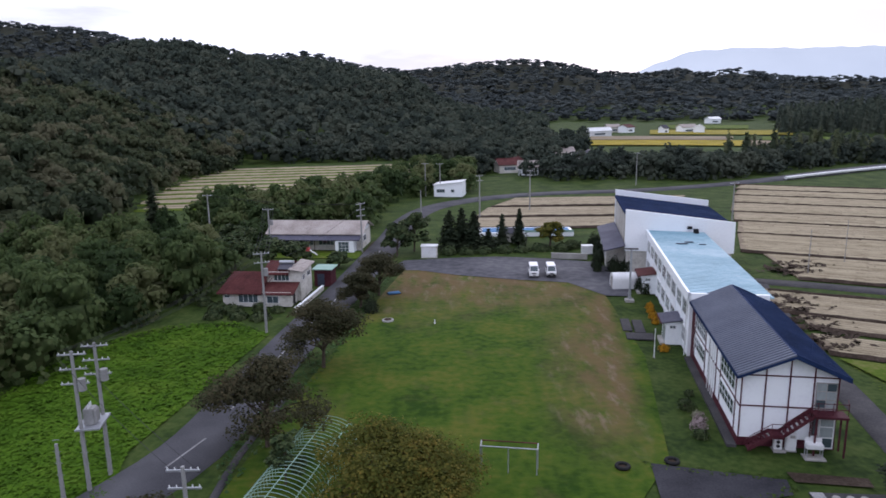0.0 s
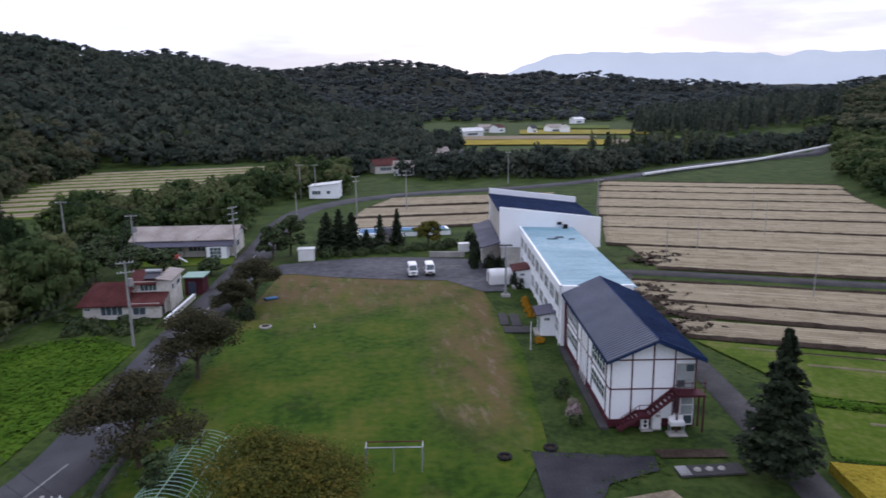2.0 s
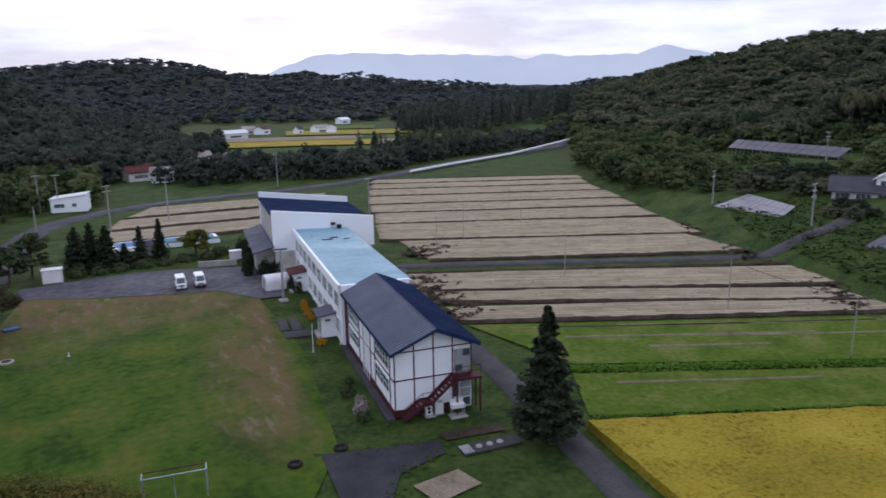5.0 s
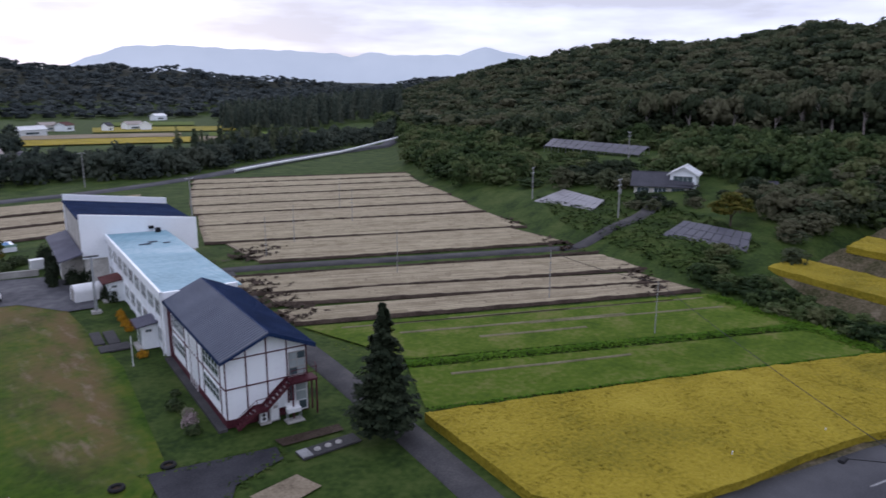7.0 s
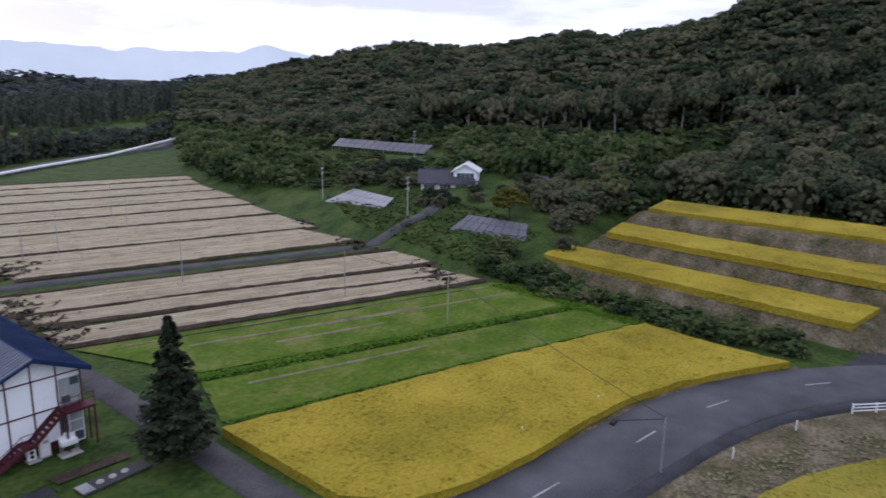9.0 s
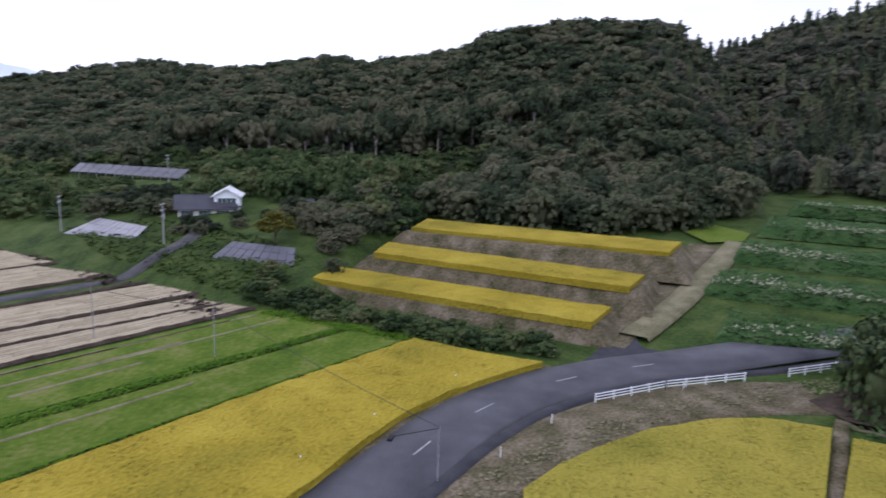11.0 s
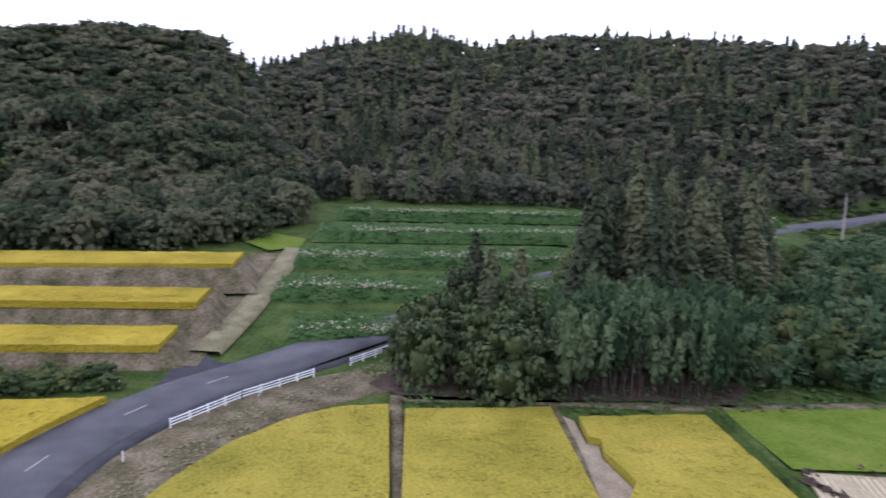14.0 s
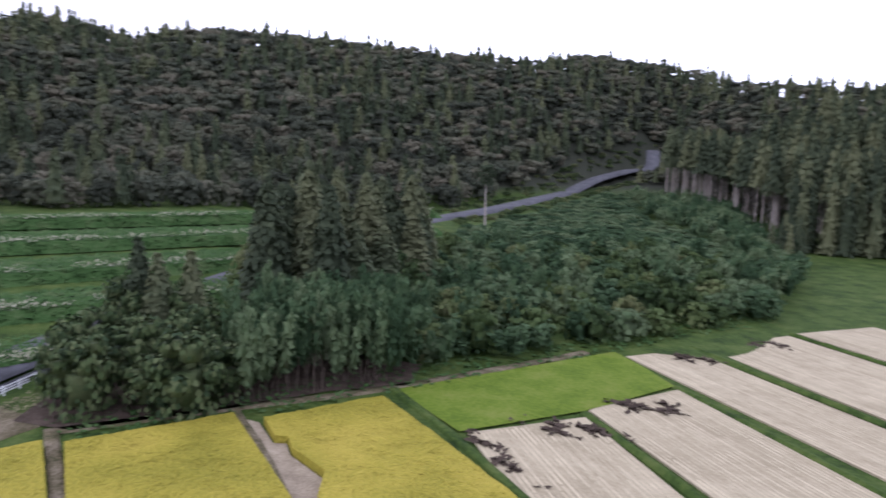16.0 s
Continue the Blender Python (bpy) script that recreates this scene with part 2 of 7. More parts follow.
    wire=material("black_cable", [(0.03, 0.03, 0.032), (0.05, 0.05, 0.052)], 1, 6, 0.7, 0),
    orange_cap=material("yellow_sign", [(0.55, 0.45, 0.02), (0.65, 0.52, 0.04)], 1, 6, 0.6, 0),
    haze_hill=material("mountain_haze_glow", [(0.40, 0.415, 0.43), (0.48, 0.49, 0.50)], 0.001, 0.004, 1.0, 0, spec=0.0),
)
# air haze before the mountains, put into their base colour and emission
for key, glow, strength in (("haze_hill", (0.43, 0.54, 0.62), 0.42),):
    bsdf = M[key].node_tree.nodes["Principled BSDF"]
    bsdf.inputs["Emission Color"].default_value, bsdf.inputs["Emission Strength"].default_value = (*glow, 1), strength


def lawn_wear():
    """Worn turf: brown along the track beside the school and towards the yard, with pale scuffed earth."""
    nt = M["lawn"].node_tree
    bs = nt.nodes["Principled BSDF"]
    base = bs.inputs["Base Color"].links[0].from_socket
    co = nt.nodes.new("ShaderNodeTexCoord")
    sep = nt.nodes.new("ShaderNodeSeparateXYZ")
    nt.links.new(co.outputs["Object"], sep.inputs[0])

    def math_(op, a, b):
        n = nt.nodes.new("ShaderNodeMath")
        n.operation = op
        for k, v in enumerate((a, b)):
            if isinstance(v, (int, float)):
                n.inputs[k].default_value = v
            else:
                nt.links.new(v, n.inputs[k])
        return n.outputs[0]

    def noise_(scale, stretch, detail=6):
        mp = nt.nodes.new("ShaderNodeMapping")
        mp.inputs["Scale"].default_value = stretch
        mp.inputs["Rotation"].default_value = (0, 0, radians(8))
        nt.links.new(co.outputs["Object"], mp.inputs["Vector"])
        n = nt.nodes.new("ShaderNodeTexNoise")
        n.inputs["Scale"].default_value, n.inputs["Detail"].default_value, n.inputs["Roughness"].default_value = scale, detail, 0.65
        nt.links.new(mp.outputs[0], n.inputs["Vector"])
        return n.outputs[0]

    def span(v, a, b):
        n = nt.nodes.new("ShaderNodeMapRange")
        n.interpolation_type = 'SMOOTHSTEP'
        n.inputs[1].default_value, n.inputs[2].default_value = a, b
        nt.links.new(v, n.inputs[0])
        return n.outputs[0]

    def mixed(f, a, colour):
        n = nt.nodes.new("ShaderNodeMix")
        n.data_type = 'RGBA'
        nt.links.new(f, n.inputs[0])
        nt.links.new(a, n.inputs[6])
        n.inputs[7].default_value = (*colour, 1)
        return n.outputs[2]
    u = math_('SUBTRACT', sep.outputs[0], math_('MULTIPLY', sep.outputs[1], 0.17))
    east = span(math_('ADD', u, math_('MULTIPLY', noise_(0.12, (1, 0.6, 1)), 14.0)), 4.0, 14.0)
    east = math_('MULTIPLY', east, math_('SUBTRACT', 1.0, span(math_('ADD', u, math_('MULTIPLY', noise_(0.3, (1, 0.5, 1)), 3.0)), 8.2, 11.2)))
    east = math_('MULTIPLY', east, span(math_('ADD', sep.outputs[1], math_('MULTIPLY', noise_(0.2, (1, 1, 1)), 14.0)), 52, 70))
    north = span(math_('ADD', sep.outputs[1], math_('MULTIPLY', noise_(0.10, (1, 1, 1)), 34.0)), 96, 124)
    mid = math_('MULTIPLY', span(noise_(0.09, (1, 0.7, 1)), 0.54, 0.68), 0.5)
    brown = math_('MULTIPLY', math_('MAXIMUM', math_('MAXIMUM', east, north), mid), span(noise_(0.45, (1, 0.4, 1), 9), 0.24, 0.60))
    col = mixed(math_('MULTIPLY', brown, 0.85), base, (0.132, 0.084, 0.043))
    scuff = math_('MULTIPLY', math_('MAXIMUM', math_('MULTIPLY', east, 1.0), math_('MULTIPLY', north, 0.75)), span(noise_(0.5, (1.3, 0.4, 1), 9), 0.51, 0.69))
    col = mixed(math_('MULTIPLY', scuff, 0.75), col, (0.20, 0.152, 0.108))
    nt.links.new(col, bs.inputs["Base Color"])


lawn_wear()


def forest_floor():
    """Leaf litter and dark undergrowth instead of grass on the wooded hills."""
    nt = M["grass"].node_tree
    bs = nt.nodes["Principled BSDF"]
    base = bs.inputs["Base Color"].links[0].from_socket
    co = nt.nodes.new("ShaderNodeTexCoord")
    sep = nt.nodes.new("ShaderNodeSeparateXYZ")
    nt.links.new(co.outputs["Object"], sep.inputs[0])
    rng_ = nt.nodes.new("ShaderNodeMapRange")
    rng_.inputs[1].default_value, rng_.inputs[2].default_value = 10.5, 15.0
    nt.links.new(sep.outputs[2], rng_.inputs[0])
    mix = nt.nodes.new("ShaderNodeMix")
    mix.data_type = 'RGBA'
    nt.links.new(rng_.outputs[0], mix.inputs[0])
    nt.links.new(base, mix.inputs[6])
    mix.inputs[7].default_value = (0.030, 0.033, 0.022, 1)
    nt.links.new(mix.outputs[2], bs.inputs["Base Color"])


forest_floor()


# ---- helpers for shapes ----
def part(name, bm, mat, parent=None, label=""):
    """One mesh object out of a bmesh, under a thing or a part."""
    me = bpy.data.meshes.new(name)
    bm.to_mesh(me)
    bm.free()
    me.materials.append(M[mat])
    ob = new(name, me)
    if parent:
        ob.parent = parent
    return tagged(ob, label)


def thing(name, label, category, m=None, group="", kind=""):
    ob = new(name)
    ob.empty_display_size = 0.2
    if m is not None:
        ob.matrix_world = m
    return tagged(ob, label, category, group, kind)


def quad_mesh(name, verts, faces, mat, parent=None, label="", tone=None):
    me = bpy.data.meshes.new(name)
    verts, faces = np.asarray(verts, dtype=np.float32), np.asarray(faces, dtype=np.int32)
    k = faces.shape[1]
    me.vertices.add(len(verts))
    me.vertices.foreach_set("co", verts.ravel())
    me.loops.add(faces.size)
    me.loops.foreach_set("vertex_index", faces.ravel())
    me.polygons.add(len(faces))
    me.polygons.foreach_set("loop_start", np.arange(0, faces.size, k, dtype=np.int32))
    me.polygons.foreach_set("loop_total", np.full(len(faces), k, dtype=np.int32))
    me.update(calc_edges=True)
    if tone is not None:
        at = me.attributes.new("tone", 'FLOAT', 'POINT')
        at.data.foreach_set("value", np.asarray(tone, dtype=np.float32))
    me.materials.append(M[mat])
    ob = new(name, me)
    if parent:
        ob.parent = parent
    return tagged(ob, label)


def box(bm, x0, x1, y0, y1, z0, z1, bevel=0.0):
    m = Matrix.Translation(((x0 + x1) / 2, (y0 + y1) / 2, (z0 + z1) / 2)) @ Matrix.Diagonal((abs(x1 - x0), abs(y1 - y0), abs(z1 - z0), 1))
    got = bmesh.ops.create_cube(bm, size=1, matrix=m)["verts"]
    if bevel:
        edges = list({e for v in got for e in v.link_edges})
        bmesh.ops.bevel(bm, geom=edges, offset=bevel, segments=2, affect='EDGES')
    return bm


def boxes(*rows, bevel=0.0):
    bm = bmesh.new()
    for r in rows:
        box(bm, *r, bevel=bevel)
    return bm


def rod(bm, a, b, r0, r1=None, sides=8):
    a, b = Vector(a), Vector(b)
    turn = (b - a).to_track_quat('Z', 'Y').to_matrix().to_4x4()
    bmesh.ops.create_cone(bm, cap_ends=True, segments=sides, radius1=r0, radius2=r0 if r1 is None else r1, depth=(b - a).length,
                          matrix=Matrix.Translation((a + b) / 2) @ turn)
    return bm


def rods(*rows, sides=8):
    bm = bmesh.new()
    for r in rows:
        rod(bm, *r, sides=sides)
    return bm


def prism(bm, outline, z0, z1):
    """An upright slab over an outline of (x, y) corners, anticlockwise."""
    low = [bm.verts.new((x, y, z0)) for x, y in outline]
    top = [bm.verts.new((x, y, z1)) for x, y in outline]
    n = len(outline)
    bm.faces.new(top)
    bm.faces.new(low[::-1])
    for i in range(n):
        bm.faces.new((low[i], low[(i + 1) % n], top[(i + 1) % n], top[i]))
    return bm


def roof_slab(bm, a, b, c, d, thick):
    """A sloping slab with the top corners a b c d, anticlockwise from above."""
    top = [bm.verts.new(p) for p in (a, b, c, d)]
    low = [bm.verts.new((p[0], p[1], p[2] - thick)) for p in (a, b, c, d)]
    bm.faces.new(top)
    bm.faces.new(low[::-1])
    for i in range(4):
        j = (i + 1) % 4
        bm.faces.new((top[i], low[i], low[j], top[j]))
    return bm


# ---- the lie of the land ----
def soft(x, a, b):
    t = np.clip((x - a) / (b - a), 0, 1)
    return t * t * (3 - 2 * t)


# bearing in degrees, foot distance, crest distance, crest height
HILLS = {
    "west_spur": ([-80, -45, -32, -28, -24, -20, -17, -15.2, -13], [120, 130, 145, 162, 196, 262, 296, 318, 330], [330, 330, 335, 340, 345, 350, 355, 360, 365], [52, 52, 42, 34, 25, 16, 9, 3, 0]),
    "west_ridge": ([-80, -50, -32, -26, -22, -18.5, -15.7, -10.7, -7.3, -3, 0, 4, 9], [330, 330, 330, 325, 320, 315, 315, 320, 330, 345, 360, 400, 440], [760, 750, 740, 735, 725, 720, 720, 720, 720, 700, 680, 650, 640], [70, 70, 68, 66, 70, 80, 74, 68, 60, 36, 19, 6, 0]),
    "north_ridge": ([-60, -34, -30, -26, -23.4, -21.6, -17, -10, -5.5, -2, 1.6, 7.3, 11.3, 14.3, 16.8, 18.8, 20.5, 24, 28.3, 32.3, 36, 38.7, 42, 50], [780] * 2 + [760] * 22, [1350] * 24, [145, 158, 154, 146, 130, 122, 108, 99, 82, 78, 84, 81, 74, 63, 64, 68, 55, 50, 41, 38, 34, 34, 45, 49]),
    "east_hill": ([38, 41, 44.8, 49, 53, 55, 59, 63.6, 67.7, 71.2, 73.6, 77.8, 81.3, 83.4, 88.7, 93.6, 96, 98, 104], [500, 400, 310, 265, 243, 235, 221, 210, 201, 194, 190, 184, 178, 174, 166, 165, 166, 168, 175], [700, 650, 590, 560, 535, 520, 490, 455, 442, 430, 421, 407, 396, 390, 381, 380, 380, 380, 380], [21, 26, 38, 46, 52, 54, 52, 53, 56, 59, 56, 60, 62, 68, 73, 72, 69, 61, 24]),
    "south_hill": ([92, 98, 100, 102, 104, 107.4, 110.9, 113.9, 116.2, 117.4, 119.3, 122, 126.8, 131, 134, 138, 143, 148, 152.5, 158.4, 162, 168, 175, 190, 215], [300, 260, 245, 230, 215, 215, 215, 217, 219, 220, 222, 228, 241, 250, 256, 262, 285, 320, 370, 450, 380, 310, 290, 280, 260], [520, 500, 495, 488, 480, 480, 480, 480, 480, 480, 480, 480, 480, 487, 494, 500, 512, 550, 600, 630, 560, 470, 460, 450, 450], [45, 66, 74, 76, 81, 86, 93, 93, 89, 87, 94, 98, 99, 96, 92, 95, 97, 98, 108, 102, 86, 72, 68, 60, 50]),
    "back_hill": ([175, 200, 230, 260, 285], [300, 300, 300, 280, 200], [500] * 5, [50, 55, 60, 60, 50]),
}


def height(x, y):
    """Ground height, for arrays or numbers."""
    x, y = np.asarray(x, float), np.asarray(y, float)
    r, az = np.hypot(x, y), np.degrees(np.arctan2(x, y))
    az2 = np.where(az < -80, az + 360, az)
    z = np.zeros_like(r)
    for bearings, foot, crest, top in HILLS.values():
        a = az2 if bearings[-1] > 180 or bearings[0] > 90 else az
        f, c, t = np.interp(a, bearings, foot), np.interp(a, bearings, crest), np.interp(a, bearings, top)
        ends = soft(a, bearings[0] - 1, bearings[0] + 3) * (1 - soft(a, bearings[-1] - 3, bearings[-1] + 1))
        rise = np.clip((r - f) / (c - f), 0, 1)
        rise = 0.75 * rise + 0.25 * rise * rise * (3 - 2 * rise)
        z = np.maximum(z, t * rise * (1 - 0.6 * soft(r, c, c * 2.2)) * ends)
    # slopes that lead up to the wooded hills in the east and south
    s = 0.968 * x - 0.25 * y
    lower = np.interp(s, [88, 92, 137, 200, 260], [0, 0.4, 5.4, 9.5, 12]) * (1 - soft(y, 30, 46)) * soft(az2, 60, 70) * (1 - soft(az2, 122, 140))
    foot = np.interp(y, [40, 80, 200, 300], [80, 82, 108, 160])
    upper = np.interp(s - foot, [0, 8, 40, 80], [0, 3.2, 7.5, 12]) * soft(y, 30, 46) * soft(az, 20, 42)
    south = np.interp(r, [100, 160, 260, 400, 480, 560, 900], [0, 2, 5, 13, 21, 36, 40]) * soft(az2, 124, 140) * (1 - soft(az2, 160, 170))
    meadow = np.interp(r, [150, 250, 400], [0, 2, 6]) * soft(az2, 158, 168) * (1 - soft(az2, 190, 220))
    z = np.maximum.reduce([z, lower, upper, south, meadow])
    # spurs and gullies on the hills
    grow = 1 + soft(r, 350, 1000)
    fold = 0
    for k, (size, amp, turn) in enumerate(((52, 6.0, 0.4), (29, 3.0, 1.5), (15, 1.2, 2.6))):
        u = x * math.cos(turn) + y * math.sin(turn) + 18 * np.sin((y * math.cos(turn) - x * math.sin(turn)) / 61 + k)
        fold = fold + amp * grow * (1 - 2 * np.abs(np.sin(u / size / grow)))
    return z + fold * soft(z, 10, 34) * (1 - 0.6 * soft(az2, 40, 48)) * (1 - 0.45 * soft(r, 550, 1000))


def ground_z(x, y):
    return float(height(x, y))


ring = np.concatenate([[0.0], np.geomspace(6, 4900, 190)])
bearing = np.radians(np.arange(0, 360, 1.0))
gx, gy = np.outer(ring, np.sin(bearing)) + 0.37, np.outer(ring, np.cos(bearing)) + 0.21
gz = height(gx, gy) - 0.12
n_b = len(bearing)
gi = np.arange(len(ring) * n_b).reshape(len(ring), n_b)
gf = np.stack([gi[:-1], np.roll(gi[:-1], -1, 1), np.roll(gi[1:], -1, 1), gi[1:]], -1).reshape(-1, 4)[:, ::-1]
ground = quad_mesh("ground", np.stack([gx, gy, gz], -1).reshape(-1, 3), gf, "grass")
for p in ground.data.polygons:
    p.use_smooth = True
tagged(ground, "rough green grass and weeds over a valley floor and hills", "ground", kind="structure")

# far mountains, closing the valley in the north; haze is their glowing blue colour
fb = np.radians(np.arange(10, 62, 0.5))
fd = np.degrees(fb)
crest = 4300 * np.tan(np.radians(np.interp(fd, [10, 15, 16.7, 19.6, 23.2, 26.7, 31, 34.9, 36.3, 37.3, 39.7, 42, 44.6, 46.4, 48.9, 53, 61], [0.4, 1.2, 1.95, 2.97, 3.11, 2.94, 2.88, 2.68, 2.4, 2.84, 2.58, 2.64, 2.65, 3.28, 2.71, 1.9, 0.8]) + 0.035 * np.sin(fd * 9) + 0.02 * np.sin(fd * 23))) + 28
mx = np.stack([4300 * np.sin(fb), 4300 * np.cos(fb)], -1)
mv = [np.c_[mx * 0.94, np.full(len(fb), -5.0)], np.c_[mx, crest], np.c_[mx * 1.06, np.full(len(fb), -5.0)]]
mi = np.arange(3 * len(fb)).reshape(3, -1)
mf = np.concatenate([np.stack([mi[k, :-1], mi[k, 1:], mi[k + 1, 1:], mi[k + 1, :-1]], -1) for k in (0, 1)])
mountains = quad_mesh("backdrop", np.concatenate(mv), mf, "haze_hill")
tagged(mountains, "mountain range under cloud, far away, haze painted as pale blue glow", "mountains", kind="structure")


def sheet(name, outline, mat, z=None, lift=0.05, step=3.0, label="", category="", kind="structure", parent=None):
    """A flat cover of the ground inside an outline, cut fine enough to follow it. z fixes its level."""
    bm = bmesh.new()
    bm.faces.new([bm.verts.new((x, y, 0)) for x, y in outline])
    xs, ys = [p[0] for p in outline], [p[1] for p in outline]
    if z is None:
        for axis, lo, hi in ((0, min(xs), max(xs)), (1, min(ys), max(ys))):
            k = lo + step
            while k < hi:
                no = (1, 0, 0) if axis == 0 else (0, 1, 0)
                co = (k, 0, 0) if axis == 0 else (0, k, 0)
                bmesh.ops.bisect_plane(bm, geom=bm.verts[:] + bm.edges[:] + bm.faces[:], plane_co=co, plane_no=no)
                k += step
        for v in bm.verts:
            v.co.z = ground_z(v.co.x, v.co.y) + lift
    else:
        for v in bm.verts:
            v.co.z = z + lift
    bmesh.ops.recalc_face_normals(bm, faces=bm.faces)
    if bm.faces[:] and sum(f.normal.z for f in bm.faces) < 0:
        bmesh.ops.reverse_faces(bm, faces=bm.faces)
    ob = part(name, bm, mat, parent)
    return tagged(ob, label, category, kind=kind)


def ribbon(name, line, width, mat, lift=0.08, step=2.5, label="", category="road", kind="structure", parent=None, crown=0.0, side=0.0):
    """A strip along a line of (x, y) or (x, y, z) points, smoothed, side metres off it."""
    pts = [Vector((*p, 0) if len(p) == 2 else p) for p in line]
    fixed = len(line[0]) == 3
    out = []
    for i in range(len(pts) - 1):
        p0, p1, p2, p3 = pts[max(i - 1, 0)], pts[i], pts[i + 1], pts[min(i + 2, len(pts) - 1)]
        n = max(1, int((p2 - p1).length / step))
        for k in range(n):
            t = k / n
            out.append(0.5 * ((2 * p1) + (p2 - p0) * t + (2 * p0 - 5 * p1 + 4 * p2 - p3) * t * t + (3 * p1 - p0 - 3 * p2 + p3) * t ** 3))
    out.append(pts[-1])
    verts, faces = [], []
    for i, p in enumerate(out):
        d = (out[min(i + 1, len(out) - 1)] - out[max(i - 1, 0)])
        d.z = 0
        d.normalize()
        nrm = Vector((d.y, -d.x, 0))
        mid = p + nrm * side
        base = p.z if fixed else max(ground_z(mid.x + nrm.x * k * width / 2, mid.y + nrm.y * k * width / 2) for k in (-1, 0, 1))
        bed = 0.0 if fixed else 0.7 * float(soft(math.hypot(mid.x, mid.y), 225, 285))
        for k in (-1, 0, 1):
            q = mid + nrm * (k * width / 2)
            verts.append((q.x, q.y, base + lift + bed + (crown if k == 0 else 0)))
        for k in (-1, 1):
            q = mid + nrm * (k * width / 2 + k * (0.25 + bed))
            verts.append((q.x, q.y, base + lift - 0.45))
    for i in range(len(out) - 1):
        a, b = 5 * i, 5 * i + 5
        faces += [(a, a + 1, b + 1, b), (a + 1, a + 2, b + 2, b + 1), (a + 3, a, b, b + 3), (a + 2, a + 4, b + 4, b + 2)]
    ob = quad_mesh(name, verts, [f[::-1] for f in faces], mat, parent)
    tagged(ob, label, category, kind=kind)
    return ob, out


# ---- roads, school field and paddies ----
WEST_ROAD = [(-42, -20), (-33, 20), (-26, 40), (-20.5, 52.5), (-18.5, 66), (-16.5, 82), (-14, 98), (-11.5, 118), (-9, 138), (-6.5, 160), (0, 180), (14, 194), (34, 202), (60, 205), (84, 213), (112, 226), (134, 238), (180, 262), (250, 290), (330, 330)]
west_road, west_line = ribbon("road_west", WEST_ROAD, 5.6, "asphalt", 0.10, label="narrow grey asphalt village road along the school field")
EAST_ROAD = [(-30, 25), (0, 22), (30, 19), (42, 16.2), (51.5, 12.8), (61, 9.6), (69.6, 4.8), (76.8, -1.7), (83.2, -10.3), (88.2, -20), (94.4, -33.8), (104, -57), (118, -92), (138, -138), (156, -175), (164.6, -195), (167.6, -237), (178, -300), (186.6, -354), (188, -400), (186.4, -437), (194, -458)]
east_road, east_line = ribbon("road_east", EAST_ROAD, 7.5, "asphalt", 0.10, label="two-lane grey asphalt road in a wide bend")
lawn = sheet("lawn", [(-14, 62), (-7, 104), (-5, 114), (4, 108.5), (12, 105.5), (20, 103), (24, 96), (22.6, 72), (18, 50), (14, 44), (8, 38), (-8, 40), (-16, 46)], "lawn", z=0, lift=-0.02, label="mown school field, green with worn brown turf", category="lawn")
meadow = sheet("meadow", [(-24, 45), (-25.5, 53), (-22.5, 70), (-20.5, 82), (-26, 85), (-32, 85), (-39, 79), (-43, 62), (-45, 38)], "meadow", z=0, lift=-0.04, label="lush bright green meadow beside the road", category="meadow")
yard = sheet("yard", [(-8.5, 113), (-5.5, 119.7), (4, 121.2), (11, 121.4), (20, 119), (27, 116), (31, 104), (27, 95), (24, 95.5), (20, 103), (11.5, 105.6), (3, 109), (-3, 112.5)], "yard", z=0, lift=0.03, label="grey asphalt school yard with worn patches", category="yard")
lane, _ = ribbon("lane_school", [(31, 24), (33.5, 35), (36, 47), (38.5, 60), (41, 74), (45, 90), (48, 101)], 2.6, "lane", 0.06, label="narrow grey lane behind the school", category="lane")
lane2, _ = ribbon("lane_field", [(46, 102.5), (56, 98.5), (76, 88), (98, 77), (110, 72), (122, 71.5), (134, 76)], 2.8, "lane", 0.08, label="narrow grey lane between fields up to a farmhouse", category="lane")
court = sheet("asphalt_patch", [(16.3, 49.3), (25.5, 46.5), (25, 44.5), (20.5, 43.5), (18, 40), (18, 36), (14, 36), (15.2, 42)], "fresh", z=0, lift=0.02, label="broken patch of old asphalt beside the lawn", category="yard")
E1, E2 = Vector((0.891, -0.454)), Vector((0.454, 0.891))


def strip(a, b, c, d):
    return [tuple(a), tuple(b), tuple(c), tuple(d)]


CROPS = []


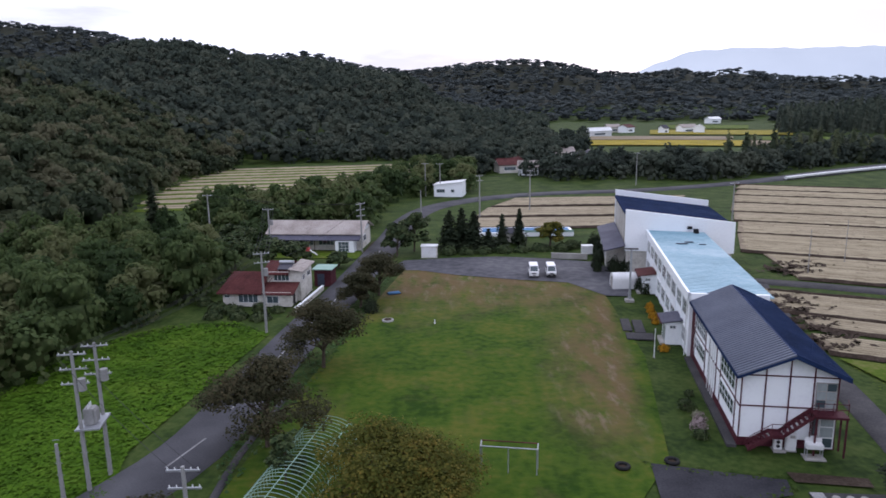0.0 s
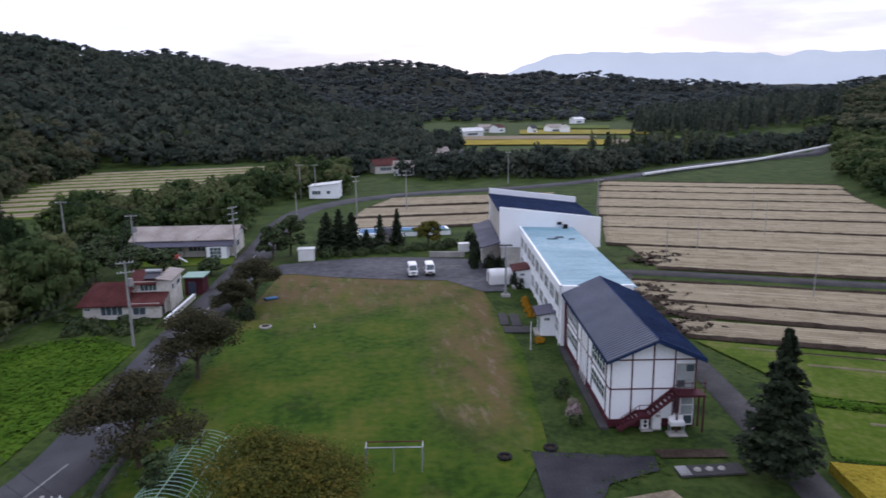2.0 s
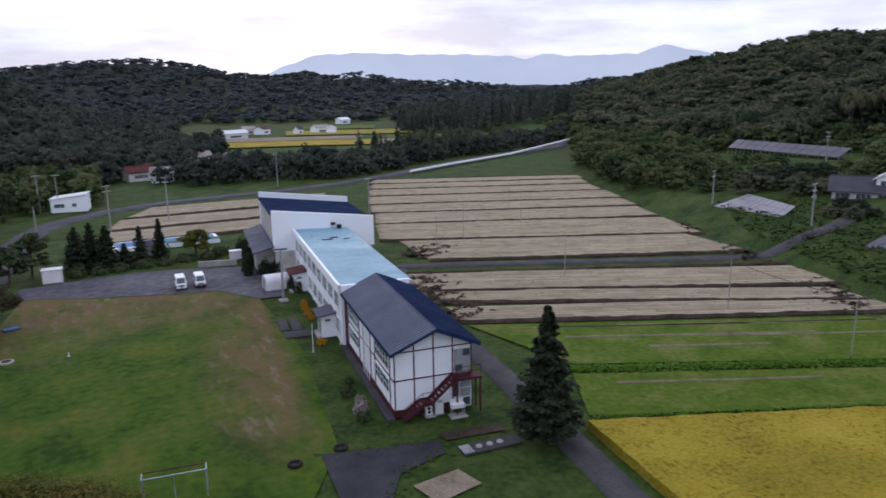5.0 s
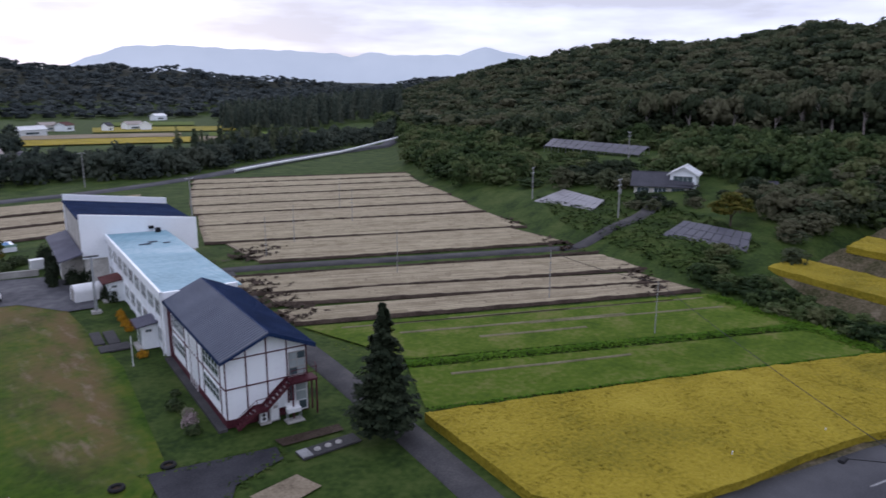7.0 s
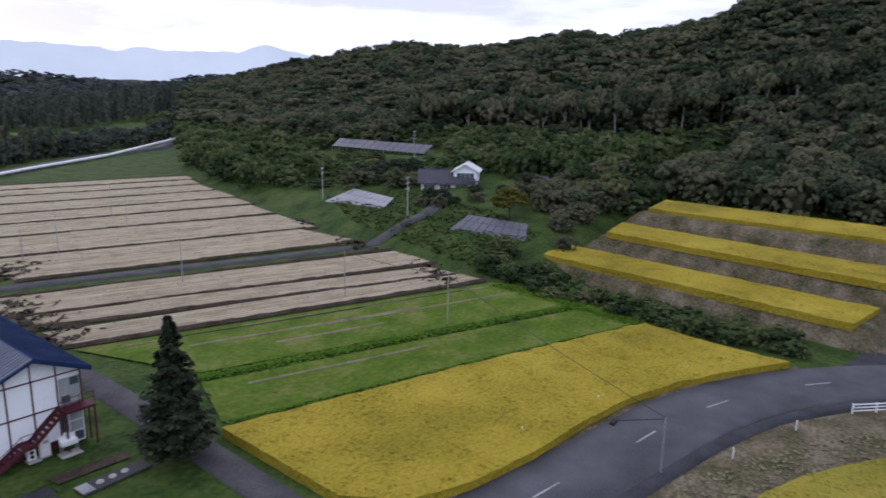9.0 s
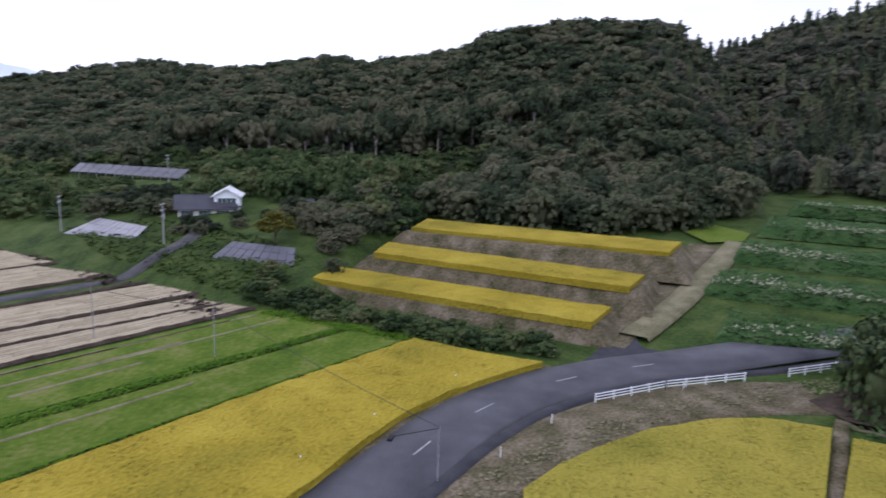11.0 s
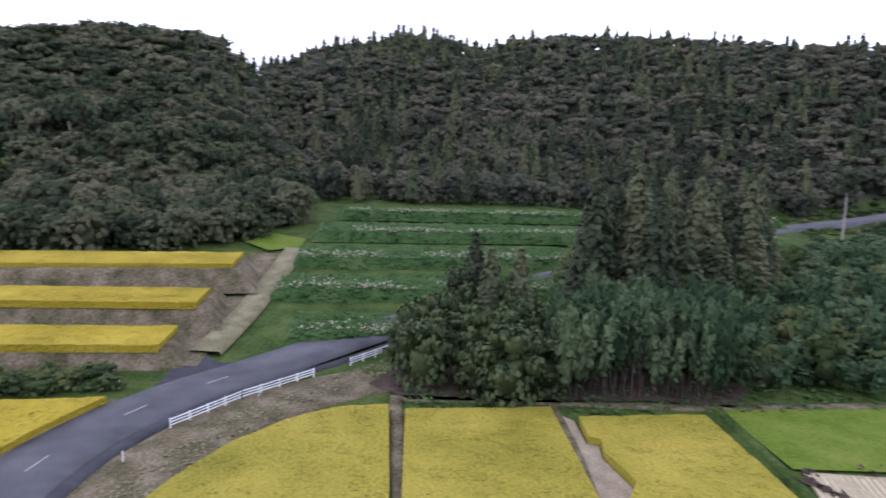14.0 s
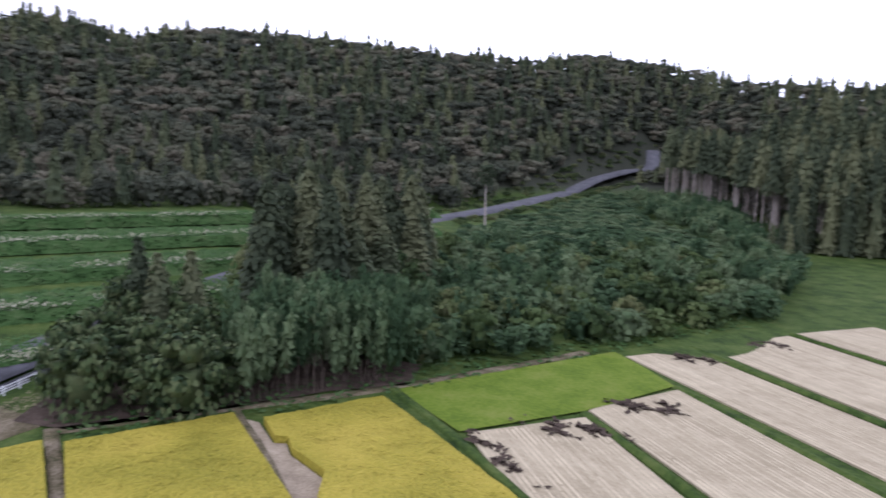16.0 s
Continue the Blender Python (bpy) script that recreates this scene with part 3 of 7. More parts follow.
def crop(name, outline, mat, label, z=0.0, tall=0.75, step=1.3, group="", bump=0.14):
    """A standing crop: a bumpy raised block on its outline with sloping sides."""
    bm = bmesh.new()
    bm.faces.new([bm.verts.new((x, y, 0)) for x, y in outline])
    xs, ys = [p[0] for p in outline], [p[1] for p in outline]
    for axis, lo, hi in ((0, min(xs), max(xs)), (1, min(ys), max(ys))):
        k = lo + step
        while k < hi:
            bmesh.ops.bisect_plane(bm, geom=bm.verts[:] + bm.edges[:] + bm.faces[:], plane_co=(k, 0, 0) if axis == 0 else (0, k, 0), plane_no=(1, 0, 0) if axis == 0 else (0, 1, 0))
            k += step
    rim = [e for e in bm.edges if e.is_boundary]
    for v in bm.verts:
        v.co.z = z + tall + bump * (noise.noise(Vector((v.co.x * 0.5, v.co.y * 0.5, 3))) + 0.6 * noise.noise(Vector((v.co.x * 1.7, v.co.y * 1.7, 8))))
    got = bmesh.ops.extrude_edge_only(bm, edges=rim)["geom"]
    for v in got:
        if isinstance(v, bmesh.types.BMVert):
            v.co.z = z - 0.3
    bmesh.ops.recalc_face_normals(bm, faces=bm.faces)
    ob = part(name, bm, mat)
    CROPS.append((outline, z + tall, mat))
    return tagged(ob, label, "rice field", group=group, kind="stuff")


crop("rice_field", [(34.4, 27.4), (37.3, 41.8), (48, 36.8), (60, 31.1), (72, 24.9), (83.6, 18.9), (80.6, 11), (78.8, 2.4), (72.8, 7.4), (67.4, 11.2), (60.8, 14.6), (54.1, 16.6), (47, 18.2), (40.5, 20.4), (36.5, 23)], "rice", "golden ripe rice standing in a paddy beside the bend", group="rice fields")
crop("rice_field", [(49.5, 2.4), (54.3, -0.3), (58.6, -3.8), (63, -8.3), (66.6, -13.8), (68.4, -19.5), (67.4, -25), (50, -18.8), (38, -14), (38, -4), (43, 2)], "rice_pale", "golden rice in a rounded paddy inside the road bend", group="rice fields")
crop("rice_field", [(65.6, -26.2), (61, -41.2), (42.2, -33.8), (28, -28), (35, -14.2), (48, -19.1)], "rice_pale", "golden-green rice in a square paddy", group="rice fields")
crop("rice_field", [(57.7, -42.6), (53.7, -56), (42, -51.6), (29, -46.3), (12, -38), (18, -27), (30, -31), (40.8, -35.3), (43.8, -38.7), (49.6, -39.8), (52, -41.2), (53, -40.4)], "rice_pale", "golden-green rice with a bare wet corner", group="rice fields")
ribbon("paddy_balk", [(70.5, -27), (55, -21.5), (36, -15)], 1.1, "bank", 0.12, label="brown earth balk between two paddies", category="balk")
ribbon("paddy_balk", [(62.5, -42.6), (50, -37.4), (34, -29.5), (24, -25)], 0.8, "bank", 0.14, label="brown earth balk beside a bare gap", category="balk")
ribbon("paddy_balk", [(55.8, -60), (42, -54), (28, -47)], 0.9, "grass", 0.16, label="grassy balk beside the paddies", category="balk")
ribbon("paddy_balk", [(71, -26.5), (64, -43), (56.5, -60), (47, -92)], 1.4, "bank", 0.06, label="brown earth balk before the thicket", category="balk")
ribbon("gutter", [(-16.4, 44), (-16.2, 52), (-14.6, 64)], 0.5, "lane", 0.02, label="pale concrete gutter beside the village road", category="gutter")
# a bare gap between two paddies
sheet("bare_gap", [(60.6, -41.9), (58.2, -42.4), (53, -40.2), (52, -41), (49.6, -39.6), (43.8, -38.5), (40.8, -35.1), (30, -30.8), (19, -26.8), (20, -25.4), (42.2, -34.2)], "dirt", z=0, lift=0.05, label="bare pale earth along a paddy", category="earth")
sheet("mown_paddy", [(55.4, -60), (44.1, -95.5), (37.5, -91), (31.2, -86), (35.1, -70.1), (41.8, -55)], "regrown", z=0, lift=0.1, label="bright green regrown paddy grass", category="field")


def stubble_field(corner, along, across, label, row=1.0, z=0.05, tall=1.0, mat="stubble"):
    """A harvested paddy: corner, its edge vector along the rows and its edge vector across; straw rows stand proud."""
    c, a, w = Vector(corner), Vector(along), Vector(across)
    bm = bmesh.new()
    outline = [c, c + a, c + a + w, c + w]
    area = sum(outline[i].x * outline[(i + 1) % 4].y - outline[(i + 1) % 4].x * outline[i].y for i in range(4))
    if area < 0:
        outline = outline[::-1]
    prism(bm, [(p.x, p.y) for p in outline], z - 0.4, z + 0.05)
    base = part("field", bm, mat)
    tagged(base, label, "field", group="harvested paddies", kind="structure")
    n = max(2, int(w.length / row))
    verts, faces = [], []
    wd, ad = w.normalized(), a.normalized()
    for i in range(n):
        f = (i + 0.5) / n
        at = random.uniform(0.003, 0.02)
        while at < 0.98:
            t0 = at
            t1 = min(0.985 + random.uniform(0, 0.012), t0 + random.uniform(3, 16) / a.length)
            at = t1 + random.uniform(0.0, 0.4) / a.length
            j = random.uniform(-0.04, 0.04)
            half = row * random.uniform(0.20, 0.30)
            hgt = random.uniform(0.09, 0.16) * tall
            p, q = c + w * f + a * t0 + wd * j, c + w * f + a * t1 + wd * j
            b = len(verts)
            for e in (p, q):
                for o, h in ((-half, 0.02), (0, hgt), (half, 0.02)):
                    g = e + wd * o
                    verts.append((g.x, g.y, z + h + 0.03))
            faces += [(b, b + 1, b + 4, b + 3), (b + 1, b + 2, b + 5, b + 4)]
    rows_ = quad_mesh("straw_rows", verts, faces, "straw", base)
    rows_["kind"] = "stuff"
    return base


def soil_ridge(a, b, wide=0.9, high=0.35, mat="soil", label="low earth ridge between two paddies"):
    a, b = Vector((*a, 0)), Vector((*b, 0))
    n = max(4, int((b - a).length / 1.2))
    d = (b - a).normalized()
    nrm = Vector((-d.y, d.x, 0))
    verts, faces = [], []
    for i in range(n + 1):
        p = a.lerp(b, i / n)
        k = 0.7 + 0.6 * random.random()
        for o, h in ((-wide * 0.6, -0.1), (-wide * 0.22, high * k), (wide * 0.22, high * k * 0.9), (wide * 0.6, -0.1)):
            q = p + nrm * o
            verts.append((q.x, q.y, q.z + h + 0.08))
    for i in range(n):
        for k in range(3):
            faces.append((4 * i + k, 4 * i + k + 1, 4 * i + k + 5, 4 * i + k + 4))
    ob = quad_mesh("field_ridge", verts, [f[::-1] for f in faces], mat)
    return tagged(ob, label, "ridge", group="field ridges", kind="structure")


# the fields east of the school, each a harvested strip between dark ridges
FIELD_LINES = [((42.5, 71.5), (93, 45.2)), ((45, 80), (94, 50.5)), ((43.8, 86.8), (98.5, 57)), ((47.5, 96.5), (102.5, 69)),
               ((55, 102.5), (105.5, 77.7)), ((54.6, 122), (111.5, 93)), ((61, 138.5), (119, 111.7)), ((66, 152), (126, 125)), ((70.5, 164.5), (132, 137)),
               ((77, 178), (138, 151)), ((82.5, 191.5), (144, 164)), ((87.5, 203), (151, 174)), ((92, 213), (159, 183))]
for i in range(len(FIELD_LINES) - 1):
    if i == 3:
        continue
    (a0, a1), (b0, b1) = FIELD_LINES[i], FIELD_LINES[i + 1]
    a0, a1, b0, b1 = (Vector(p) for p in (a0, a1, b0, b1))
    stubble_field(a0 + E2 * 0.5, a1 - a0, (b0 - a0 + b1 - a1) / 2 - E2 * 1.0, "harvested rice paddy, pale brown stubble in straight rows", row=0.75 if i < 6 else 1.1)
for i, (a, b) in enumerate(FIELD_LINES):
    soil_ridge(a, b, 0.75 if i < 5 else 1.05, 0.3)
for (c, a, w) in (((8, 149), (40, -2), (1.5, 13)), ((9.5, 163.5), (43, -2), (4, 13.5)), ((14.5, 178.5), (47, -1), (8, 15))):
    stubble_field(c, a, w, "harvested rice paddy, pale brown stubble in straight rows", row=1.0, tall=0.6)
    soil_ridge(c, Vector(c) + Vector(a), 1.2, 0.3)
# green cut paddies between the stubble and the standing rice
sheet("cut_paddy", [(42.7, 70), (92.4, 43.6), (89.8, 29), (45.4, 53.6)], "mown", z=0, lift=0.08, label="cut green paddy with pale streaks", category="field")
sheet("cut_paddy", [(43.8, 51.6), (88, 27.6), (84.4, 20.4), (39, 43.6)], "mown", z=0, lift=0.05, label="cut green paddy with pale streaks", category="field")
for a_, b_, w_ in (((46, 66.5), (86, 45.3), 0.4), ((50, 60.4), (76, 46.5), 0.5), ((58, 60.5), (90, 43.2), 0.35), ((46, 47.6), (64, 38.2), 0.35), ((56, 53.2), (68, 46.8), 0.5), ((64, 52.4), (88, 39.4), 0.4), ((50, 64.4), (72, 52.6), 0.3)):
    ribbon("straw_line", [a_, ((a_[0] + b_[0]) / 2 + 0.4, (a_[1] + b_[1]) / 2 - 0.3), b_], w_, "verge", 0.13, label="pale line of cut straw in a green paddy", category="straw")
# striped fields in the north-west
for k in range(11):
    y0 = 186 + 10.4 * k
    x0 = float(np.interp(y0 - 0.12 * 80, [170, 190, 226, 300], [-74, -84, -98, -80]))
    x1 = float(np.interp(y0, [186, 240, 290], [-40, -8, 18]))
    rise_ = 0.12 * (x1 - x0)
    stubble_field((x0, y0 - rise_ / 2), (x1 - x0, rise_), (-0.9, 7.4), "pale harvested paddy strip among far fields", row=2.6)
    soil_ridge((x0 - 1, y0 - 1.6 - rise_ / 2), (x1, y0 - 1.6 + rise_ / 2), 2.8, 0.3, "mown", "green balk between far paddies")
# southern stubble fields
for c, a, w in (((41, -55.4), (-33, 24), (-6.7, -12.6)), ((35.2, -70.4), (-40, 26), (-4.8, -14.6)), ((41.7, -94.4), (-47, 28), (-5.2, -10.6)), ((36.2, -108.8), (-47, 29), (-8.8, -18)), ((26.8, -129.8), (-47, 29), (-9, -16.4))):
    stubble_field(c, a, w, "harvested paddy of pale stubble beside the thicket", row=0.55, tall=0.3, mat="stubble_pale")
for a, b in (((35, -69.2), (0, -45.5)), ((31, -85.8), (-8, -60.5)), ((37, -107), (-9, -79)), ((27.4, -128.4), (-20, -99))):
    soil_ridge(a, b, 1.0, 0.3, "grass", "green grassy balk between two paddies")


# ---- trees ----
rng = np.random.default_rng(5)


def unit(n):
    v = rng.normal(size=(n, 3))
    return v / np.linalg.norm(v, axis=1, keepdims=True)


def cards(centres, normals, size, stretch=1.0):
    """Small four-cornered leaves or sprays at centres, facing normals, size metres across."""
    n = len(centres)
    size = np.broadcast_to(np.asarray(size, float), (n,))
    nrm = normals / np.maximum(np.linalg.norm(normals, axis=1, keepdims=True), 1e-6)
    side = np.cross(nrm, unit(n))
    side /= np.maximum(np.linalg.norm(side, axis=1, keepdims=True), 1e-6)
    up = np.cross(nrm, side)
    a, b = side * (size * 0.5)[:, None], up * (size * 0.5 * stretch)[:, None]
    fold = nrm * (size * 0.12)[:, None]
    v = np.stack([centres - a - fold, centres - b + fold * 0.5, centres + a - fold, centres + b + fold * 0.5], 1).reshape(-1, 3)
    return v, np.arange(4 * n).reshape(n, 4)


def octa(c, r, flat=1.0):
    """Closed eight-sided core of a clump, as four-cornered faces."""
    a = np.arange(4) * math.pi / 2 + rng.uniform(0, 1.5)
    lowr = np.c_[np.cos(a) * r * 0.75, np.sin(a) * r * 0.75, np.full(4, -0.55 * r * flat)]
    topr = np.c_[np.cos(a + 0.5) * r * 0.7, np.sin(a + 0.5) * r * 0.7, np.full(4, 0.5 * r * flat)]
    v = np.r_[lowr, topr] + c
    return v, np.array([[3, 2, 1, 0], [4, 5, 6, 7], [0, 1, 5, 4], [1, 2, 6, 5], [2, 3, 7, 6], [3, 0, 4, 7]])


def joined(bits):
    vs, fs, k = [], [], 0
    for v, f in bits:
        vs.append(v), fs.append(f + k)
        k += len(v)
    return np.concatenate(vs), np.concatenate(fs)


def broadleaf(leaves, lumps, size, core=True, skirt=True):
    """Crown of unit width standing on the ground: domed clumps of leaf sprays round the crown, uneven."""
    bits = []
    turn0 = rng.uniform(0, 6.28)
    for i in range(lumps):
        f = (i + 0.4) / lumps
        ang = turn0 + i * 2.4 + rng.uniform(-0.3, 0.3)
        out = 0.38 * math.sqrt(f) * rng.uniform(0.85, 1.1)
        c = np.array([math.cos(ang) * out, math.sin(ang) * out, (0.80 - 2.1 * out * out + rng.uniform(-0.09, 0.07))])
        r = rng.uniform(0.13, 0.20) * (9 / max(lumps, 5)) ** 0.4
        bits.append(octa(c - np.array([0, 0, 0.04]), r * 0.86, 0.8))
        n = leaves // lumps
        u = unit(n)
        u[:, 2] = np.abs(u[:, 2]) * 1.1 - 0.3
        p = c + u * np.array([1, 1, 0.85]) * r * rng.uniform(0.88, 1.1, (n, 1))
        bits.append(cards(p, u + 0.3 * unit(n) + np.array([0, 0, 0.25]), rng.uniform(0.7, 1.3, n) * size))
    if core:
        bits.append(octa(np.array([0, 0, 0.34]), 0.32, 0.9))
    if not skirt:
        return joined(bits)
    n = leaves // 3
    ang, zz = rng.uniform(0, 6.28, n), rng.uniform(0.03, 0.55, n)
    rr = 0.3 + 0.12 * np.sin(zz * 4) + rng.uniform(-0.05, 0.05, n)
    out = np.c_[np.cos(ang), np.sin(ang), np.full(n, 0.3)]
    bits.append(cards(np.c_[np.cos(ang) * rr, np.sin(ang) * rr, zz], out + 0.4 * unit(n), rng.uniform(0.8, 1.4, n) * size * 1.15))
    return joined(bits)


def conifer(sprays, size, width=0.36, low=0.12, taper=0.75):
    """Cedar or spruce of unit height: drooping sprays in tiers round a narrow core."""
    bits = []
    a = np.arange(6) * math.pi / 3
    for z0, z1, k0, k1 in ((low, 0.55, 0.72, 0.48), (0.5, 0.95, 0.5, 0.05)):
        lo = np.c_[np.cos(a) * width / 2 * k0, np.sin(a) * width / 2 * k0, np.full(6, z0)]
        hi = np.c_[np.cos(a) * width / 2 * k1, np.sin(a) * width / 2 * k1, np.full(6, z1)]
        i = np.arange(6)
        bits.append((np.r_[lo, hi], np.stack([i, (i + 1) % 6, (i + 1) % 6 + 6, i + 6], -1)))
    t = rng.uniform(0, 1, sprays) ** 0.8
    z = low + (1 - low) * (1 - t)
    ang = rng.uniform(0, 2 * math.pi, sprays)
    reach = width / 2 * (0.05 + 0.95 * (t ** taper)) * rng.uniform(0.7, 1.12, sprays)
    p = np.c_[np.cos(ang) * reach, np.sin(ang) * reach, z]
    nrm = np.c_[np.cos(ang) * 0.7, np.sin(ang) * 0.7, np.full(sprays, 0.75)] + 0.45 * unit(sprays)
    bits.append(cards(p, nrm, rng.uniform(0.7, 1.3, sprays) * size))
    return joined(bits)


def bamboo_clump(leaves, size):
    """Feathery upright plumes that arch outwards at their tips."""
    bits = []
    for _ in range(7):
        ang, lean, top = rng.uniform(0, 6.28), rng.uniform(0.02, 0.24), rng.uniform(0.72, 1.0)
        start = rng.uniform(0.05, 0.26)
        n = leaves // 7
        t = rng.uniform(0.34, 1.0, n)
        c = np.c_[np.cos(ang) * (start + lean * t * t), np.sin(ang) * (start + lean * t * t), t * top]
        u = unit(n)
        spread = (0.11 * np.sin(np.clip(t - 0.1, 0, 1) * 3.0) + 0.02)[:, None] * rng.uniform(0.4, 1.1, (n, 1))
        bits.append(cards(c + u * spread * np.array([1, 1, 0.8]), u + np.array([0, 0, 0.5]), rng.uniform(0.6, 1.3, n) * size, 1.9))
        bits.append(octa(np.array([np.cos(ang) * (start + 0.04), np.sin(ang) * (start + 0.04), 0.56 * top]), 0.075, 3.0))
    return joined(bits)


def forest(name, spots, protos, mat, label, tall, wide, category="woods", tones=None, sink=0.3):
    """Many trees in one mesh: spots (x, y), each a turned and scaled copy of one of the kinds."""
    vs, fs, ts, k = [], [], [], 0
    zs = height(spots[:, 0], spots[:, 1])
    for (x, y), z in zip(spots, zs):
        v, f = protos[rng.integers(len(protos))]
        a = rng.uniform(0, 6.28)
        h, w = rng.uniform(*tall), rng.uniform(*wide)
        c, s = math.cos(a) * w, math.sin(a) * w
        q = np.empty_like(v)
        q[:, 0], q[:, 1], q[:, 2] = v[:, 0] * c - v[:, 1] * s + x, v[:, 0] * s + v[:, 1] * c + y, v[:, 2] * h + z - sink
        vs.append(q), fs.append(f + k), ts.append(np.full(len(v), rng.uniform(0, 1)))
        k += len(v)
    ob = quad_mesh(name, np.concatenate(vs), np.concatenate(fs), mat, tone=np.concatenate(ts))
    tagged(ob, label, category, kind="stuff")
    return ob


def inside(p, poly):
    x, y = p[:, 0], p[:, 1]
    ok = np.zeros(len(p), bool)
    j = len(poly) - 1
    for i in range(len(poly)):
        (xi, yi), (xj, yj) = poly[i], poly[j]
        cross = (yi > y) != (yj > y)
        with np.errstate(divide='ignore', invalid='ignore'):
            ok ^= cross & (x < (xj - xi) * (y - yi) / (yj - yi + 1e-12) + xi)
        j = i
    return ok


def scatter(poly, gap, keep=1.0):
    """Jittered spots inside an outline, about gap metres apart."""
    poly = np.asarray(poly, float)
    lo, hi = poly.min(0), poly.max(0)
    gx_, gy_ = np.meshgrid(np.arange(lo[0], hi[0], gap), np.arange(lo[1], hi[1], gap))
    p = np.stack([gx_.ravel(), gy_.ravel()], -1)
    p[:, 0] += (np.round((p[:, 1] - lo[1]) / gap) % 2) * gap / 2
    p += rng.uniform(-0.42, 0.42, p.shape) * gap
    p = p[inside(p, [tuple(q) for q in poly])]
    return p[rng.uniform(size=len(p)) < keep]


def sector(b0, b1, inner, outer, n=12):
    """Outline between two bearings; inner and outer: distances, as (bearings, distances) or a number."""
    b = np.linspace(b0, b1, n)
    f = lambda d: np.interp(b, *d) if isinstance(d, tuple) else np.full(n, float(d))
    i, o = f(inner), f(outer)
    rad = np.radians(b)
    return np.r_[np.c_[np.sin(rad) * i, np.cos(rad) * i], np.c_[np.sin(rad) * o, np.cos(rad) * o][::-1]]


def clear_of(p, lines, gap):
    ok = np.ones(len(p), bool)
    for line in lines:
        for q in line:
            ok &= np.hypot(p[:, 0] - q.x, p[:, 1] - q.y) > gap
    return ok


NEAR_B = [broadleaf(360, 9, 0.07) for _ in range(5)]
MID_B = [broadleaf(190, 9, 0.10) for _ in range(7)]
FAR_B = [broadleaf(46, 5, 0.17, skirt=False) for _ in range(6)]
SPUR_B = [broadleaf(90, 7, 0.13) for _ in range(6)]
TALL_B = [broadleaf(150, 8, 0.12, core=False, skirt=False) for _ in range(5)]
DIM_B = [broadleaf(21, 3, 0.24, skirt=False) for _ in range(6)]
MID_C = [conifer(110, 0.085) for _ in range(4)]
FAR_C = [conifer(40, 0.13) for _ in range(4)]
NEAR_BAM = [bamboo_clump(420, 0.066) for _ in range(4)]
THIN_BAM = [bamboo_clump(140, 0.105) for _ in range(4)]


def foot(name, add=0.0):
    b, f, *_ = HILLS[name]
    return (b, [v + add for v in f])




def tall_edge(spots, tall, clear, label):
    """A forest edge of tall trees: raised crowns over bare pale trunks that fork below the crown."""
    forest("wood_edge", spots, TALL_B, "leaf", label, tall, (9, 13), sink=0.0)
    for x, y in spots:
        z = ground_z(x, y)
        # each is the trunk under a wood_edge crown, not a tree of its own
        bm = bmesh.new()
        top = Vector((rng.uniform(-0.6, 0.6), rng.uniform(-0.6, 0.6), clear * rng.uniform(0.85, 1.1)))
        rod(bm, (0, 0, -0.4), top, 0.32, 0.2, sides=6)
        for _ in range(3):
            rod(bm, top * rng.uniform(0.6, 1.0), top + Vector((rng.uniform(-3, 3), rng.uniform(-3, 3), rng.uniform(2, 4))), 0.16, 0.07, sides=5)
        t_ = part("bare_tree", bm, "pale_bark")
        t_.location = (x, y, z)
        tagged(t_, "bare pale forked trunk below a crown at the forest edge", "tree", group="forest edge trunks")


# left: wood beside the meadow and the spur behind it
p = scatter([(-29, 96), (-31, 88), (-37, 83), (-41, 76), (-43, 60), (-46, 54), (-86, 104), (-92, 128), (-74, 128), (-62, 124), (-50, 128), (-42, 124), (-36, 112)], 5.2)
forest("wood_near", p, NEAR_B, "leaf_near", "dense dark green broadleaf wood beside the meadow", (6, 10.5), (5.5, 8.5))
p = scatter(sector(-37, -15.0, foot("west_spur", -6), 352, 26), 5.9)
forest("wood_spur", p, SPUR_B, "leaf", "dark broadleaf forest on a steep spur", (7, 12), (7, 10))
p = scatter([(-40, 128), (-48, 150), (-62, 166), (-44, 172), (-20, 178), (-14, 168), (-16, 150), (-30, 146)], 5.5)
forest("wood_belt", p, MID_B, "leaf_near", "dark green trees behind the village houses", (6, 11), (6, 9))
p = scatter([(-62, 168), (-14, 184), (-6, 214), (6, 228), (14, 222), (6, 200), (-10, 178), (-40, 160)], 6)
p = p[clear_of(p, [[Vector((4, 201, 0)), Vector((2, 192, 0)), Vector((-2, 184, 0)), Vector((8, 198, 0))]], 9)]
forest("wood_belt", p, MID_B, "leaf_near", "dark green belt of trees along a stream", (7, 11), (7, 10))
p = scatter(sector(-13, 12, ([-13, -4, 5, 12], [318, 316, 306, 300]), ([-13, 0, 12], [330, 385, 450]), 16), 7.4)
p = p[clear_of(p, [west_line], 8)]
forest("wood_valley", p, SPUR_B, "leaf_far_hazed", "dark trees at the foot of the ridge", (6, 11), (7, 10))
p = scatter([(-14, 186), (-6, 214), (8, 236), (16, 246), (18, 268), (0, 286), (-8, 262), (-20, 226), (-40, 186)], 6.2, 0.85)
p = p[clear_of(p, [west_line], 7) & clear_of(p, [[Vector((4, 201, 0)), Vector((2, 192, 0)), Vector((-2, 184, 0)), Vector((8, 198, 0))]], 9)]
forest("wood_belt", p, MID_B, "leaf_near", "dark green trees between the road and the striped fields", (5, 8.5), (6, 9))
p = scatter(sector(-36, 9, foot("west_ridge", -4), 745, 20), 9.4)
forest("wood_ridge", p, DIM_B, "leaf_far_hazed", "dark forest over a long ridge", (8, 13), (9, 13))
